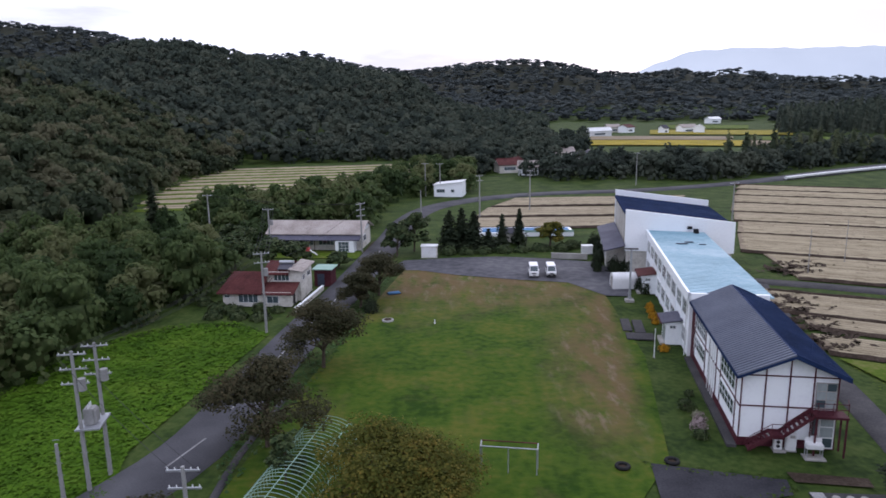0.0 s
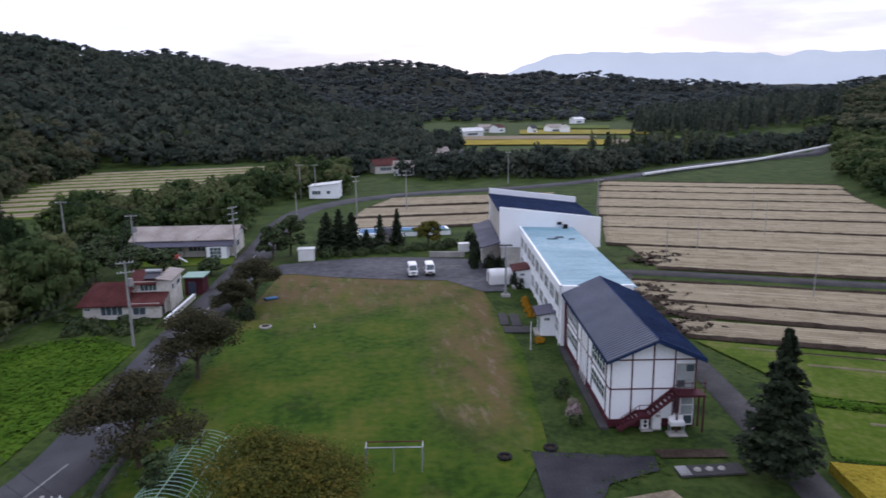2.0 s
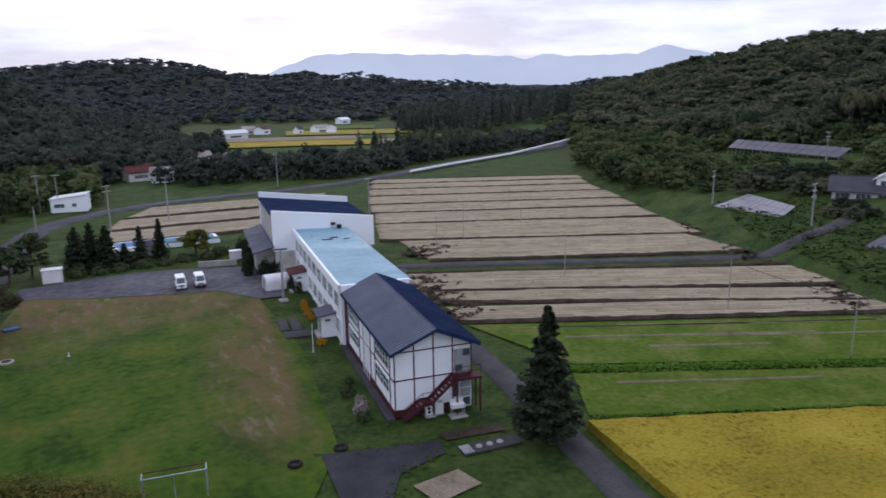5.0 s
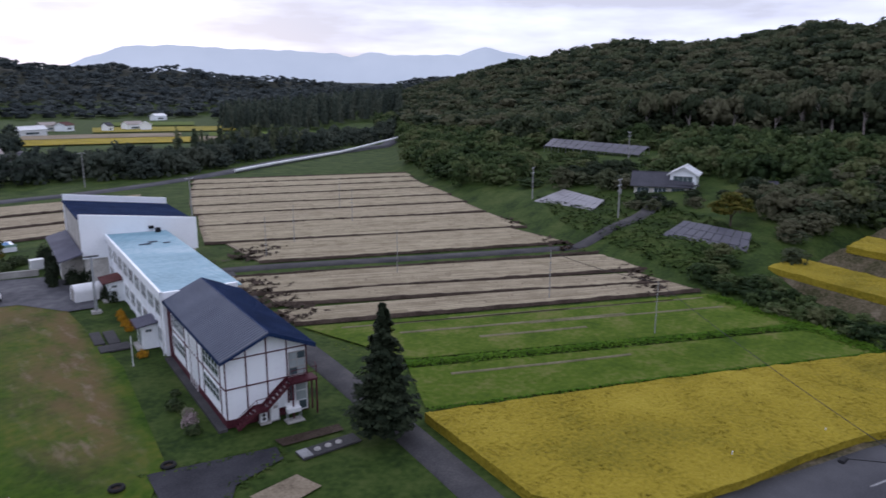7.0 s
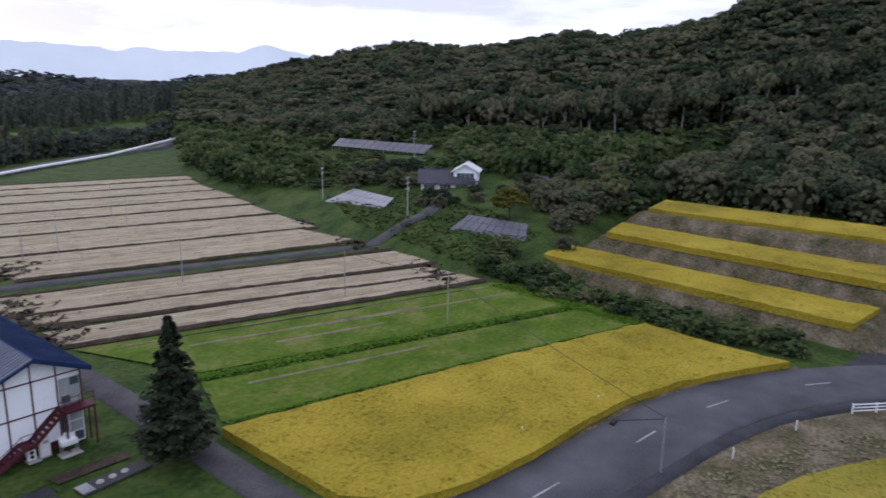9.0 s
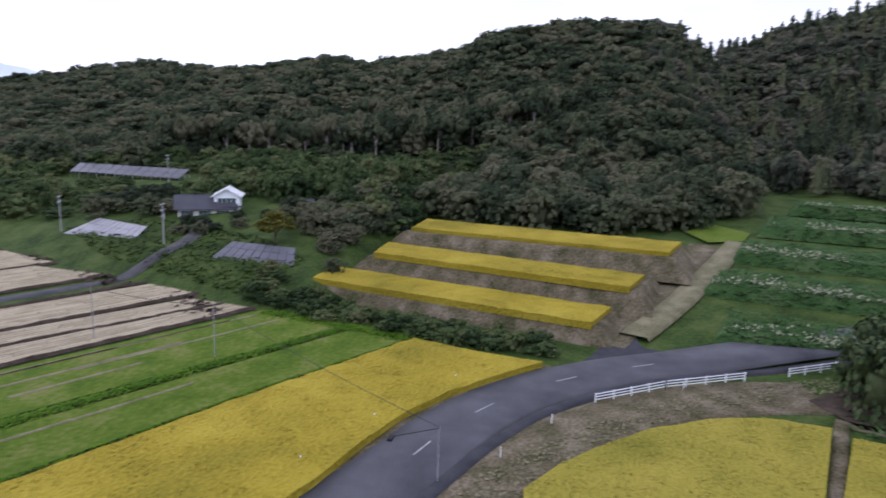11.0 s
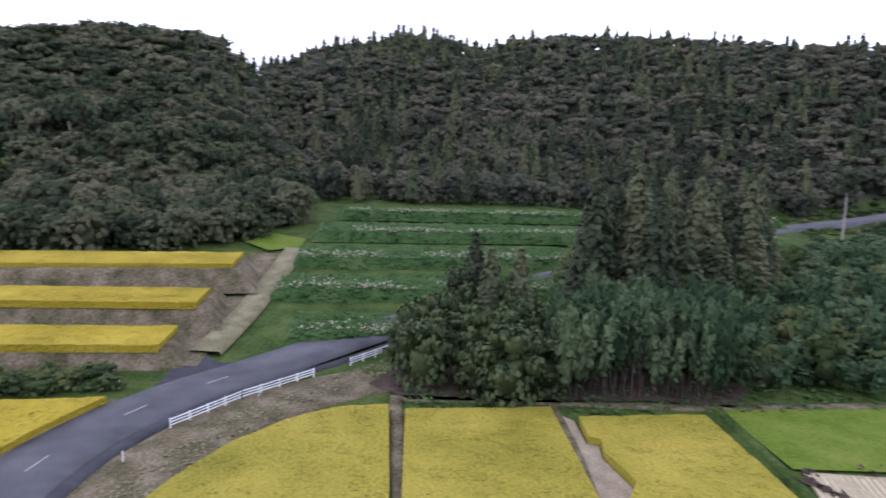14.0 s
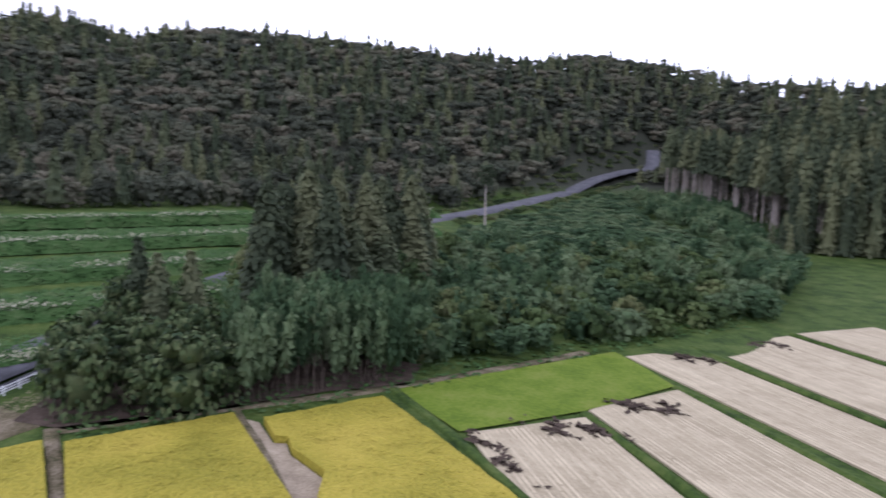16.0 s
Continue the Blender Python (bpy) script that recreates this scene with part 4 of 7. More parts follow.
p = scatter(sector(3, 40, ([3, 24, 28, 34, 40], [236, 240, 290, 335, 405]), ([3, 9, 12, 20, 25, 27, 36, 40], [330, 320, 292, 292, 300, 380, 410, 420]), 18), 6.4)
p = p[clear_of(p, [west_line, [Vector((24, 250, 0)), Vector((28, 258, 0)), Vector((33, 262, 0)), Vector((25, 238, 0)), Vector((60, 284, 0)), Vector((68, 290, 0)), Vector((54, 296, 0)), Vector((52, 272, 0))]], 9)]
forest("wood_valley", p, SPUR_B, "leaf_far_hazed", "dark mixed trees on the valley floor", (4.5, 10.5), (6, 10))
p = scatter([(108, 258), (134, 258), (172, 274), (182, 292), (140, 276), (112, 272)], 5.0, 0.6)
forest("conifer_clump", p, FAR_C, "cedar", "dark pointed conifers on the valley floor", (9, 15), (10, 15), category="conifers")
p = scatter(sector(26, 40, 500, 760, 10), 9.5)
forest("wood_valley_far", p, FAR_C, "leaf_far_hazed", "dark cedar plantation across the valley", (13, 19), (13, 18))
# farthest ridge: its haze comes from the leaf colour
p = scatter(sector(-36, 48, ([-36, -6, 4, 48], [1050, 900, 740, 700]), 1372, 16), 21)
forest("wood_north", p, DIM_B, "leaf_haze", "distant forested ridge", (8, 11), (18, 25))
# right: the two wooded hills
tall_edge(scatter(sector(57, 88, 247, 262, 14), 5.6), (14.5, 18), 9.0, "tall broadleaf trees along a forest edge, crowns above bare trunks")
p = scatter(sector(40, 103, foot("east_hill", 0), ([38, 44.8, 49, 61, 74, 90, 104], [715, 605, 575, 490, 432, 396, 394]), 24), 7.4)
d, az_ = np.hypot(p[:, 0], p[:, 1]), np.degrees(np.arctan2(p[:, 0], p[:, 1]))
young = (d < 247) & (az_ > 56) & (az_ < 83)
forest("wood_young", p[young], SPUR_B, "leaf_near", "low young green growth below the tall forest edge", (3, 5.5), (6, 10))
p, d = p[~young], d[~young]
forest("wood_east", p[d < 300], MID_B, "leaf", "dense broadleaf forest on the eastern hillside", (7.5, 12), (8, 14.5))
forest("wood_east_top", p[d >= 300], FAR_B, "leaf", "dense broadleaf forest on the hilltop", (7.5, 11), (9, 15))
p = scatter(sector(95, 176, foot("south_hill", 0), ([95, 104, 126, 138, 146, 152, 157, 162, 168, 176], [512, 494, 494, 514, 536, 616, 646, 576, 486, 476]), 30), 7.4)
far_road = [q for q in east_line if math.hypot(q.x, q.y) > 262]
p = p[clear_of(p, [east_line], 6.5) & clear_of(p, [far_road], 15)]
d = np.hypot(p[:, 0], p[:, 1])
pick = rng.uniform(size=len(p)) < 0.62 + 0.3 * np.sin(p[:, 0] / 37) * np.cos(p[:, 1] / 29)
near = d < 330
forest("wood_south", p[near & pick], MID_B, "leaf_south", "mixed broadleaf forest on the southern hillside", (7.5, 12), (8, 13.5))
forest("cedar_wood_south", p[near & ~pick], MID_C, "cedar", "cedars among broadleaf trees on the southern hillside", (10, 16), (13, 20))
forest("wood_south_top", p[~near & pick], FAR_B, "leaf_south", "mixed forest along the southern hilltop", (8, 10.5), (10, 13))
forest("cedar_wood_top", p[~near & ~pick], FAR_C, "cedar", "cedars along the southern hilltop", (10, 15), (15, 21))
p = scatter([(158, 40), (148.5, 12), (146.5, -6), (147, -16), (152, -26), (160, -31), (176, -38), (190, -30), (185, 10), (182, 40)], 5.6)
forest("wood_foot", p, MID_B, "leaf", "dark trees at the forest edge above the terraces", (7, 10), (8, 11))


# ---- buildings ----
def window(parent, m, w, h, cols, mat="pane", frame_mat="white_metal", rows=1, bar=0.06, name="window"):
    """A framed window: x along its width, z up, -y outwards, m in the parent's space."""
    bm = bmesh.new()
    rim = [[bm.verts.new((x, y, z)) for x, z in ((k, k), (w - k, k), (w - k, h - k), (k, h - k))] for y in (-0.05, 0.05) for k in (0, bar)]
    for k in range(4):
        j = (k + 1) % 4
        for a, b in ((rim[0], rim[1]), (rim[3], rim[2]), (rim[2], rim[0]), (rim[1], rim[3])):
            bm.faces.new((a[k], a[j], b[j], b[k]))
    bmesh.ops.recalc_face_normals(bm, faces=bm.faces)
    ob = part(name, bm, frame_mat, parent)
    ob.matrix_local = m
    for i in range(1, cols):
        x = w * i / cols
        part("mullion", boxes((x - bar / 2, x + bar / 2, -0.045, 0.045, bar, h - bar)), frame_mat, ob)
    for i in range(1, rows):
        z = h * i / rows
        part("glazing_bar", boxes((bar, w - bar, -0.04, 0.04, z - bar / 2, z + bar / 2)), frame_mat, ob)
    for i in range(cols):
        for j in range(rows):
            x0, x1 = w * i / cols + bar / 2, w * (i + 1) / cols - bar / 2
            z0, z1 = h * j / rows + bar / 2, h * (j + 1) / rows - bar / 2
            part("pane", boxes((x0, x1, -0.022, 0.015, z0, z1)), mat if (i + j) % 3 else "pane", ob)
    return ob


def ribs(parent, name, a, b, c, n, mat, wide=0.05, high=0.05):
    """Raised seams on a roof slope: from the edge a-b, each running along c."""
    a, b, c = Vector(a), Vector(b), Vector(c)
    for i in range(n + 1):
        p = a.lerp(b, i / n)
        bm = bmesh.new()
        d = (b - a).normalized() * wide / 2
        up = c.cross(b - a).normalized()
        if up.z < 0:
            up = -up
        up *= high
        q = [p - d, p + d, p + d + c, p - d + c]
        low = [bm.verts.new(v + up * -0.3) for v in q]
        top = [bm.verts.new(v + up) for v in q]
        bm.faces.new(top)
        for k in range(4):
            bm.faces.new((low[k], low[(k + 1) % 4], top[(k + 1) % 4], top[k]))
        bmesh.ops.recalc_face_normals(bm, faces=bm.faces)
        part(name, bm, mat, parent)


SCHOOL = pose(24.1, 52.0, 0, 0, 0, -9.8)
old = thing("school_wing", "two-storey half-timbered school wing, white panels, maroon beams, navy roof", "school building", SCHOOL)
bm = bmesh.new()
prism(bm, [(0, 0), (7.3, 0), (7.3, 19.5), (0, 19.5)], 0, 6.1)
lo = [bm.verts.new(p) for p in ((0, 0, 6.1), (7.3, 0, 6.1), (3.65, 0, 7.65), (0, 19.5, 6.1), (7.3, 19.5, 6.1), (3.65, 19.5, 7.65))]
for f in ((0, 1, 2), (5, 4, 3), (0, 2, 5, 3), (2, 1, 4, 5)):
    bm.faces.new([lo[k] for k in f])
part("wall", bm, "white_wall", old)
part("foundation", boxes((-0.05, 7.35, -0.05, 19.5, 0, 0.62)), "maroon", old, "maroon painted foundation band")
part("walkway", boxes((-0.8, -0.06, -0.3, 19.4, -0.2, 0.12)), "lane", old)
for z in (0.66, 3.45, 6.05):
    part("beam", boxes((-0.03, 7.33, -0.06, 0.02, z - 0.05, z + 0.05)), "maroon", old)
for x in (0.06, 1.85, 3.65, 5.45, 7.24):
    top = 6.1 + 1.5 * (1 - abs(x - 3.65) / 3.65)
    part("post", boxes((x - 0.05, x + 0.05, -0.075, 0.02, 0.7, top)), "maroon", old)
for z in (0.66, 3.45):
    part("beam", boxes((-0.06, 0.02, 0, 19.5, z - 0.06, z + 0.06)), "maroon", old)
for y in (1.2, 6.6, 8.3, 11.4, 13.1, 18.4):
    part("post", boxes((-0.07, 0.02, y - 0.06, y + 0.06, 0.7, 6.05)), "maroon", old)
west = lambda x, y, z: Matrix.Translation((x, y, z)) @ pose(0, 0, 0, 0, 0, -90)
for y1 in (6.4, 18.1):
    for z, h in ((1.75, 1.35), (3.95, 1.55)):
        window(old, west(-0.05, y1, z), 4.9, h, 5, "pane", "white_metal", 2)
for y in (8.6, 9.4, 10.2, 11.0):
    part("downpipe", rods(((-0.16, y, 0.2), (-0.16, y, 6.0), 0.05)), "white_metal", old)
part("entrance_recess", boxes((-0.1, 0.5, 18.9, 19.9, 0, 6.1)), "maroon", old, "dark maroon panel at the joint of two wings")
south = lambda x, y, z: Matrix.Translation((x, y, z))
window(old, south(5.6, -0.05, 3.5), 1.55, 2.15, 2, "pane_pale", "concrete", 3)
door = window(old, south(6.05, -0.08, 0.12), 1.15, 2.75, 1, "pane_pale", "white_metal", 3, 0.09, "door")
part("handle", rods(((0.16, -0.1, 1.0), (0.16, -0.1, 1.3), 0.02)), "steel", door)
window(old, south(5.55, -0.06, 1.2), 0.42, 1.7, 1, "pane", "maroon", 2)
# two slopes of one roof: light and shade put into their colours
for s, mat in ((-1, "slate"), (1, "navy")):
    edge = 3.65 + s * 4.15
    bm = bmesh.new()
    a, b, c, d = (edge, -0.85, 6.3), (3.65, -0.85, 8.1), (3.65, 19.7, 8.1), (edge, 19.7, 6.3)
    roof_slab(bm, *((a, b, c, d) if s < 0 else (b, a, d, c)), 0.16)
    roof = part("roof", bm, mat, old, "ribbed metal roof slope, slate-blue painted for its lighter side" if s < 0 else "navy metal roof slope, coloured as the shaded side")
    ribs(roof, "roof_rib", (edge, -0.85, 6.3), (edge, 19.7, 6.3), (3.65 - edge, 0, 1.8), 46, "slate_rib_lit" if s < 0 else mat, 0.17, 0.11)
    part("fascia", boxes((edge - 0.05 * (s < 0), edge + 0.05 * (s > 0), -0.85, 19.7, 6.0, 6.28)), "navy", old)
    bm = bmesh.new()
    roof_slab(bm, *(((edge, -0.93, 6.28), (3.65, -0.93, 8.08), (3.65, -0.86, 8.08), (edge, -0.86, 6.28)) if s < 0 else ((3.65, -0.93, 8.08), (edge, -0.93, 6.28), (edge, -0.86, 6.28), (3.65, -0.86, 8.08))), 0.26)
    part("bargeboard", bm, "navy", old)
part("ridge_cap", rods(((3.65, -0.9, 8.12), (3.65, 19.7, 8.12), 0.09)), "navy", old)

# outside stair on the gable
stair = thing("fire_stair", "maroon steel fire stair with railings up a gable wall", "staircase", SCHOOL)
for y in (-1.35, -0.25):
    bm = bmesh.new()
    for (x0, z0), (x1, z1) in (((0.5, 0.15), (2.2, 1.3)), ((2.2, 1.3), (3.0, 1.3)), ((3.0, 1.3), (5.3, 3.25))):
        v = [bm.verts.new((x, yy, z)) for x, z, yy in ((x0, z0, y - 0.03), (x1, z1, y - 0.03), (x1, z1 + 0.34, y - 0.03), (x0, z0 + 0.34, y - 0.03),
                                                      (x0, z0, y + 0.03), (x1, z1, y + 0.03), (x1, z1 + 0.34, y + 0.03), (x0, z0 + 0.34, y + 0.03))]
        for f in ((0, 1, 2, 3), (7, 6, 5, 4), (0, 4, 5, 1), (3, 2, 6, 7)):
            bm.faces.new([v[k] for k in f])
    part("stringer", bm, "maroon", stair)
    line = [(0.6, 0.5), (2.2, 1.6), (3.0, 1.6), (5.3, 3.5), (7.6, 3.5)]
    bm = bmesh.new()
    for (x0, z0), (x1, z1) in zip(line, line[1:]):
        for up in (0.5, 0.95):
            rod(bm, (x0, y, z0 + up), (x1, y, z1 + up), 0.03, sides=6)
    if y < -1:
        part("handrail", bm, "maroon", stair)
        for x, z in ((0.6, 0.4), (1.4, 0.95), (2.2, 1.5), (3.0, 1.5), (3.8, 2.2), (4.6, 2.85), (5.4, 3.5), (6.5, 3.5), (7.6, 3.5)):
            part("baluster", rods(((x, y, z), (x, y, z + 1.05), 0.028), sides=6), "maroon", stair)
    else:
        bm.free()
for i in range(13):
    f = (i + 0.5) / 13
    x = 0.55 + 1.6 * f * 13 / 6 if i < 6 else 3.0 + 2.3 * (i - 6) / 7
    z = 0.2 + 1.15 * (i / 6) if i < 6 else 1.45 + 1.9 * (i - 6) / 7
    part("tread", boxes((x - 0.13, x + 0.17, -1.32, -0.28, z, z + 0.05)), "maroon", stair)
part("landing", boxes((2.2, 3.0, -1.34, -0.26, 1.4, 1.48)), "maroon", stair)
part("landing", boxes((5.3, 7.7, -1.42, -0.1, 3.2, 3.38)), "maroon", stair)
for x, y in ((5.4, -1.3), (7.6, -1.3), (7.6, -0.2)):
    part("post", boxes((x - 0.06, x + 0.06, y - 0.06, y + 0.06, 0, 3.2)), "maroon", stair)
part("side_rail", rods(((7.62, -1.4, 4.4), (7.95, -0.2, 4.4), 0.03), ((7.62, -1.4, 4.0), (7.95, -0.2, 4.0), 0.03)), "maroon", stair)

boiler = thing("water_heater", "white outdoor water heater cabinet against a school wall", "heater", SCHOOL @ pose(3.55, -0.75, 0))
part("cabinet", boxes((0, 0.75, 0, 0.45, 0.08, 1.55), bevel=0.03), "white_metal", boiler)
part("grille", boxes((0.25, 0.62, -0.02, 0.03, 1.15, 1.4)), "concrete", boiler)
part("base", boxes((-0.05, 0.8, -0.05, 0.5, 0, 0.08)), "concrete", boiler)
aircon = thing("air_conditioner", "white outdoor unit with round dark fans", "air conditioner", SCHOOL @ pose(2.65, -0.7, 0))
part("casing", boxes((0, 0.62, 0, 0.4, 0.1, 1.4), bevel=0.03), "white_metal", aircon)
for z in (0.4, 0.75, 1.1):
    part("fan_grille", rods(((0.31, -0.02, z), (0.31, 0.03, z), 0.15), sides=14), "dark", aircon)
part("base", boxes((-0.1, 0.85, -0.35, 0.5, 0, 0.1)), "concrete", aircon)
sink = thing("wash_stand", "white outdoor wash stand on a steel frame", "sink", SCHOOL @ pose(4.75, -1.7, 0))
part("basin", boxes((0, 1.25, 0, 0.6, 0.75, 1.15), bevel=0.04), "white_metal", sink)
part("back", boxes((0, 1.25, 0.55, 0.62, 1.15, 1.5)), "white_metal", sink)
for x, y in ((0.06, 0.06), (1.19, 0.06), (0.06, 0.54), (1.19, 0.54)):
    part("leg", boxes((x - 0.03, x + 0.03, y - 0.03, y + 0.03, 0, 0.75)), "steel", sink)
part("slab", boxes((-0.15, 1.4, -0.3, 0.7, -0.05, 0.05)), "concrete", sink)

mid = thing("school_wing", "long white two-storey school wing under a faded aqua metal roof", "school building", SCHOOL)
part("wall", boxes((-0.45, 7.3, 19.9, 56, 0, 6.7)), "white_wall", mid)
part("parapet", boxes((-0.75, -0.46, 19.5, 56, 6.3, 7.15)), "white_wall", mid)
part("parapet", boxes((-0.75, 7.45, 19.5, 19.89, 6.35, 7.15)), "white_wall", mid)
bm = bmesh.new()
roof_slab(bm, (-0.45, 19.9, 7.02), (8.0, 19.9, 6.8), (8.0, 56, 6.8), (-0.45, 56, 7.02), 0.14)
roof = part("roof", bm, "aqua", mid, "faded aqua ribbed metal roof")
ribs(roof, "roof_rib", (-0.45, 20.1, 7.02), (-0.45, 55.8, 7.02), (8.4, 0, -0.22), 56, "aqua", 0.07, 0.05)
for x, y, w in ((2.2, 46.0, 1.6), (3.6, 47.2, 1.2), (5.3, 45.6, 0.9)):
    part("roof_patch", boxes((x, x + w, y, y + 0.28, 7.0, 7.1)), "slate", mid)
for i in range(9):
    y0 = 20.6 + i * 3.9
    if y0 + 3 > 56:
        continue
    for z, h in ((0.95, 1.75), (4.0, 1.75)):
        if z < 1 and i in (1, 6):
            continue
        window(mid, west(-0.48, y0 + 3.1, z), 3.0, h, 4, "pane_pale" if i % 2 else "pane", "white_metal", 2)
    part("pilaster", boxes((-0.6, -0.44, y0 + 3.3, y0 + 3.55, 0, 6.3)), "white_wall", mid)
part("downpipe", rods(((-0.7, 20.2, 0), (-0.7, 20.2, 6.3), 0.06)), "white_metal", mid)
part("vent_box", boxes((6.2, 6.9, 54.6, 55.3, 6.8, 7.5)), "dark", mid)


def porch(y0, y1, reach, z, label, mat):
    p_ = thing("porch", label, "porch", SCHOOL @ pose(-0.46, y0, 0))
    w = y1 - y0
    part("wall", boxes((-reach * 0.75, -0.02, 0.35, w - 0.35, 0, z - 0.35)), "white_wall", p_)
    bm = bmesh.new()
    roof_slab(bm, (-reach, 0, z - 0.35), (-0.02, 0, z), (-0.02, w, z), (-reach, w, z - 0.35), 0.14)
    part("roof", bm, mat, p_)
    part("roof_edge", boxes((-reach - 0.05, -reach, 0, w, z - 0.6, z - 0.33)), "maroon", p_)
    part("door", boxes((-reach * 0.75 - 0.04, -reach * 0.75, 0.8, w - 0.8, 0.05, 2.0)), "pane_pale", p_)
    window(p_, pose(-reach * 0.6, 0.32, 1.9), 0.7, 0.4, 2)
    part("step", boxes((-reach, -reach * 0.75 - 0.05, 0.5, w - 0.5, -0.1, 0.16)), "concrete", p_)


porch(23.0, 26.6, 2.3, 3.05, "small white school porch with a violet-grey metal roof", "purple")
porch(44.0, 48.2, 2.6, 3.1, "school entrance porch with a faded red-brown roof", "rust_roof")

hall = thing("school_hall", "tall white school hall with sloping parapets and a navy roof", "school building", SCHOOL)
for y0, y1, top in ((56.0, 56.35, 0.0), (76.2, 76.5, 0.45)):
    bm = bmesh.new()
    v = [bm.verts.new(p) for p in ((-3.9, y0, 3.7), (12.5, y0, 3.5), (12.5, y0, 8.4 + top), (-3.9, y0, 10.3 + top), (-3.9, y1, 3.7), (12.5, y1, 3.5), (12.5, y1, 8.4 + top), (-3.9, y1, 10.3 + top))]
    for f in ((0, 1, 2, 3), (7, 6, 5, 4), (3, 2, 6, 7), (1, 5, 6, 2), (0, 3, 7, 4), (0, 4, 5, 1)):
        bm.faces.new([v[k] for k in f])
    part("parapet", bm, "white_wall", hall)
part("wall", boxes((-3.6, 12.2, 56.36, 76.18, 0, 7.4)), "cream_wall", hall)
part("upper_wall", boxes((-3.7, -3.55, 56.36, 76.18, 4.3, 9.4)), "cream_wall", hall)
for k in range(7):
    part("wall_rib", boxes((-3.8, -3.71, 57.2 + 2.9 * k, 57.4 + 2.9 * k, 4.4, 9.3)), "cream_wall", hall)
bm = bmesh.new()
roof_slab(bm, (-4.1, 56.36, 9.75), (12.6, 56.36, 7.75), (12.6, 76.18, 7.75), (-4.1, 76.18, 9.75), 0.2)
roof = part("roof", bm, "navy", hall, "navy metal roof sloping to one side")
ribs(roof, "roof_rib", (-4.1, 56.6, 9.75), (-4.1, 76, 9.75), (16.7, 0, -2.0), 26, "navy", 0.06, 0.05)
bm = bmesh.new()
roof_slab(bm, (-7.1, 54.6, 4.0), (-3.92, 54.6, 4.9), (-3.92, 75.5, 4.9), (-7.1, 75.5, 4.0), 0.2)
part("side_roof", bm, "purple", hall, "dull violet lean-to roof")
part("side_wall", boxes((-6.4, -3.62, 60.2, 75.0, 0, 3.9)), "cream_wall", hall)
for k in range(5):
    window(hall, west(-6.42, 63 + 2.9 * k, 1.2), 2.0, 1.4, 3, "pane")
part("sensor_box", boxes((5.4, 6.1, 55.6, 55.95, 7.35, 7.75)), "dark", hall)

# things beside the school
mast = thing("speaker_pole", "grey steel pole with a crossbar beside the school yard", "pole", SCHOOL @ pose(-4.5, 40.6, 0))
part("pole", rods(((0, 0, 0), (0, 0, 7.3), 0.17, 0.13), sides=12), "steel", mast)
part("crossbar", boxes((-0.9, 0.9, -0.08, 0.08, 7.25, 7.42)), "dark", mast)
part("base", boxes((-0.6, 0.6, -0.6, 0.6, -0.1, 0.25), bevel=0.04), "concrete", mast)
for k in range(2):
    part("bracket", boxes((-0.25, 0.25, -0.05, 0.05, 0.5 + k * 0.5, 0.58 + k * 0.5)), "steel", mast)
tank = thing("storage_shed", "white round-topped storage shed at the school yard", "shed", SCHOOL @ pose(-6.4, 47.6, 0, 0, 0, 8))
bm = bmesh.new()
arc = [(2.0 * -math.cos(math.pi * k / 10) * 0.62, 1.2 + 1.0 * math.sin(math.pi * k / 10)) for k in range(11)]
outline = [(-1.24, 0)] + arc + [(1.24, 0)]
f0 = [bm.verts.new((0, y, z)) for y, z in outline]
f1 = [bm.verts.new((4.8, y, z)) for y, z in outline]
bm.faces.new(f0), bm.faces.new(f1[::-1])
for k in range(len(outline)):
    j = (k + 1) % len(outline)
    bm.faces.new((f0[k], f1[k], f1[j], f0[j]))
bmesh.ops.recalc_face_normals(bm, faces=bm.faces)
part("shell", bm, "white_metal", tank)
part("door", boxes((-0.04, 0.0, -0.7, 0.7, 0.05, 1.7)), "concrete", tank)
wand = thing("white_post", "thin white marker post in the school lawn", "post", SCHOOL @ pose(-4.0, 19.0, 0))
part("shaft", rods(((0, 0, 0), (0, 0, 3.3), 0.05, 0.04)), "white_metal", wand)
part("foot", rods(((0, 0, 0), (0, 0, 0.1), 0.14)), "concrete", wand)
for k, (x, y, w, d) in enumerate(((-6.5, 27.5, 1.1, 4.6), (-5.1, 27.0, 1.2, 4.8), (-6.3, 24.6, 3.2, 2.2))):
    sl_ = thing("paving_slab", "old dark grey concrete slab sunk in the lawn", "paving", SCHOOL @ pose(x, y, 0), "slabs by the porch")
    part("slab", boxes((0, w, 0, d, -0.05, 0.12), bevel=0.02), "lane", sl_)


# ---- terraces and farm in the east ----
def on_terrace(s, w):
    """A place s metres up the slope and w metres along it."""
    return Vector((0.968 * s + 0.25 * w, -0.25 * s + 0.968 * w))


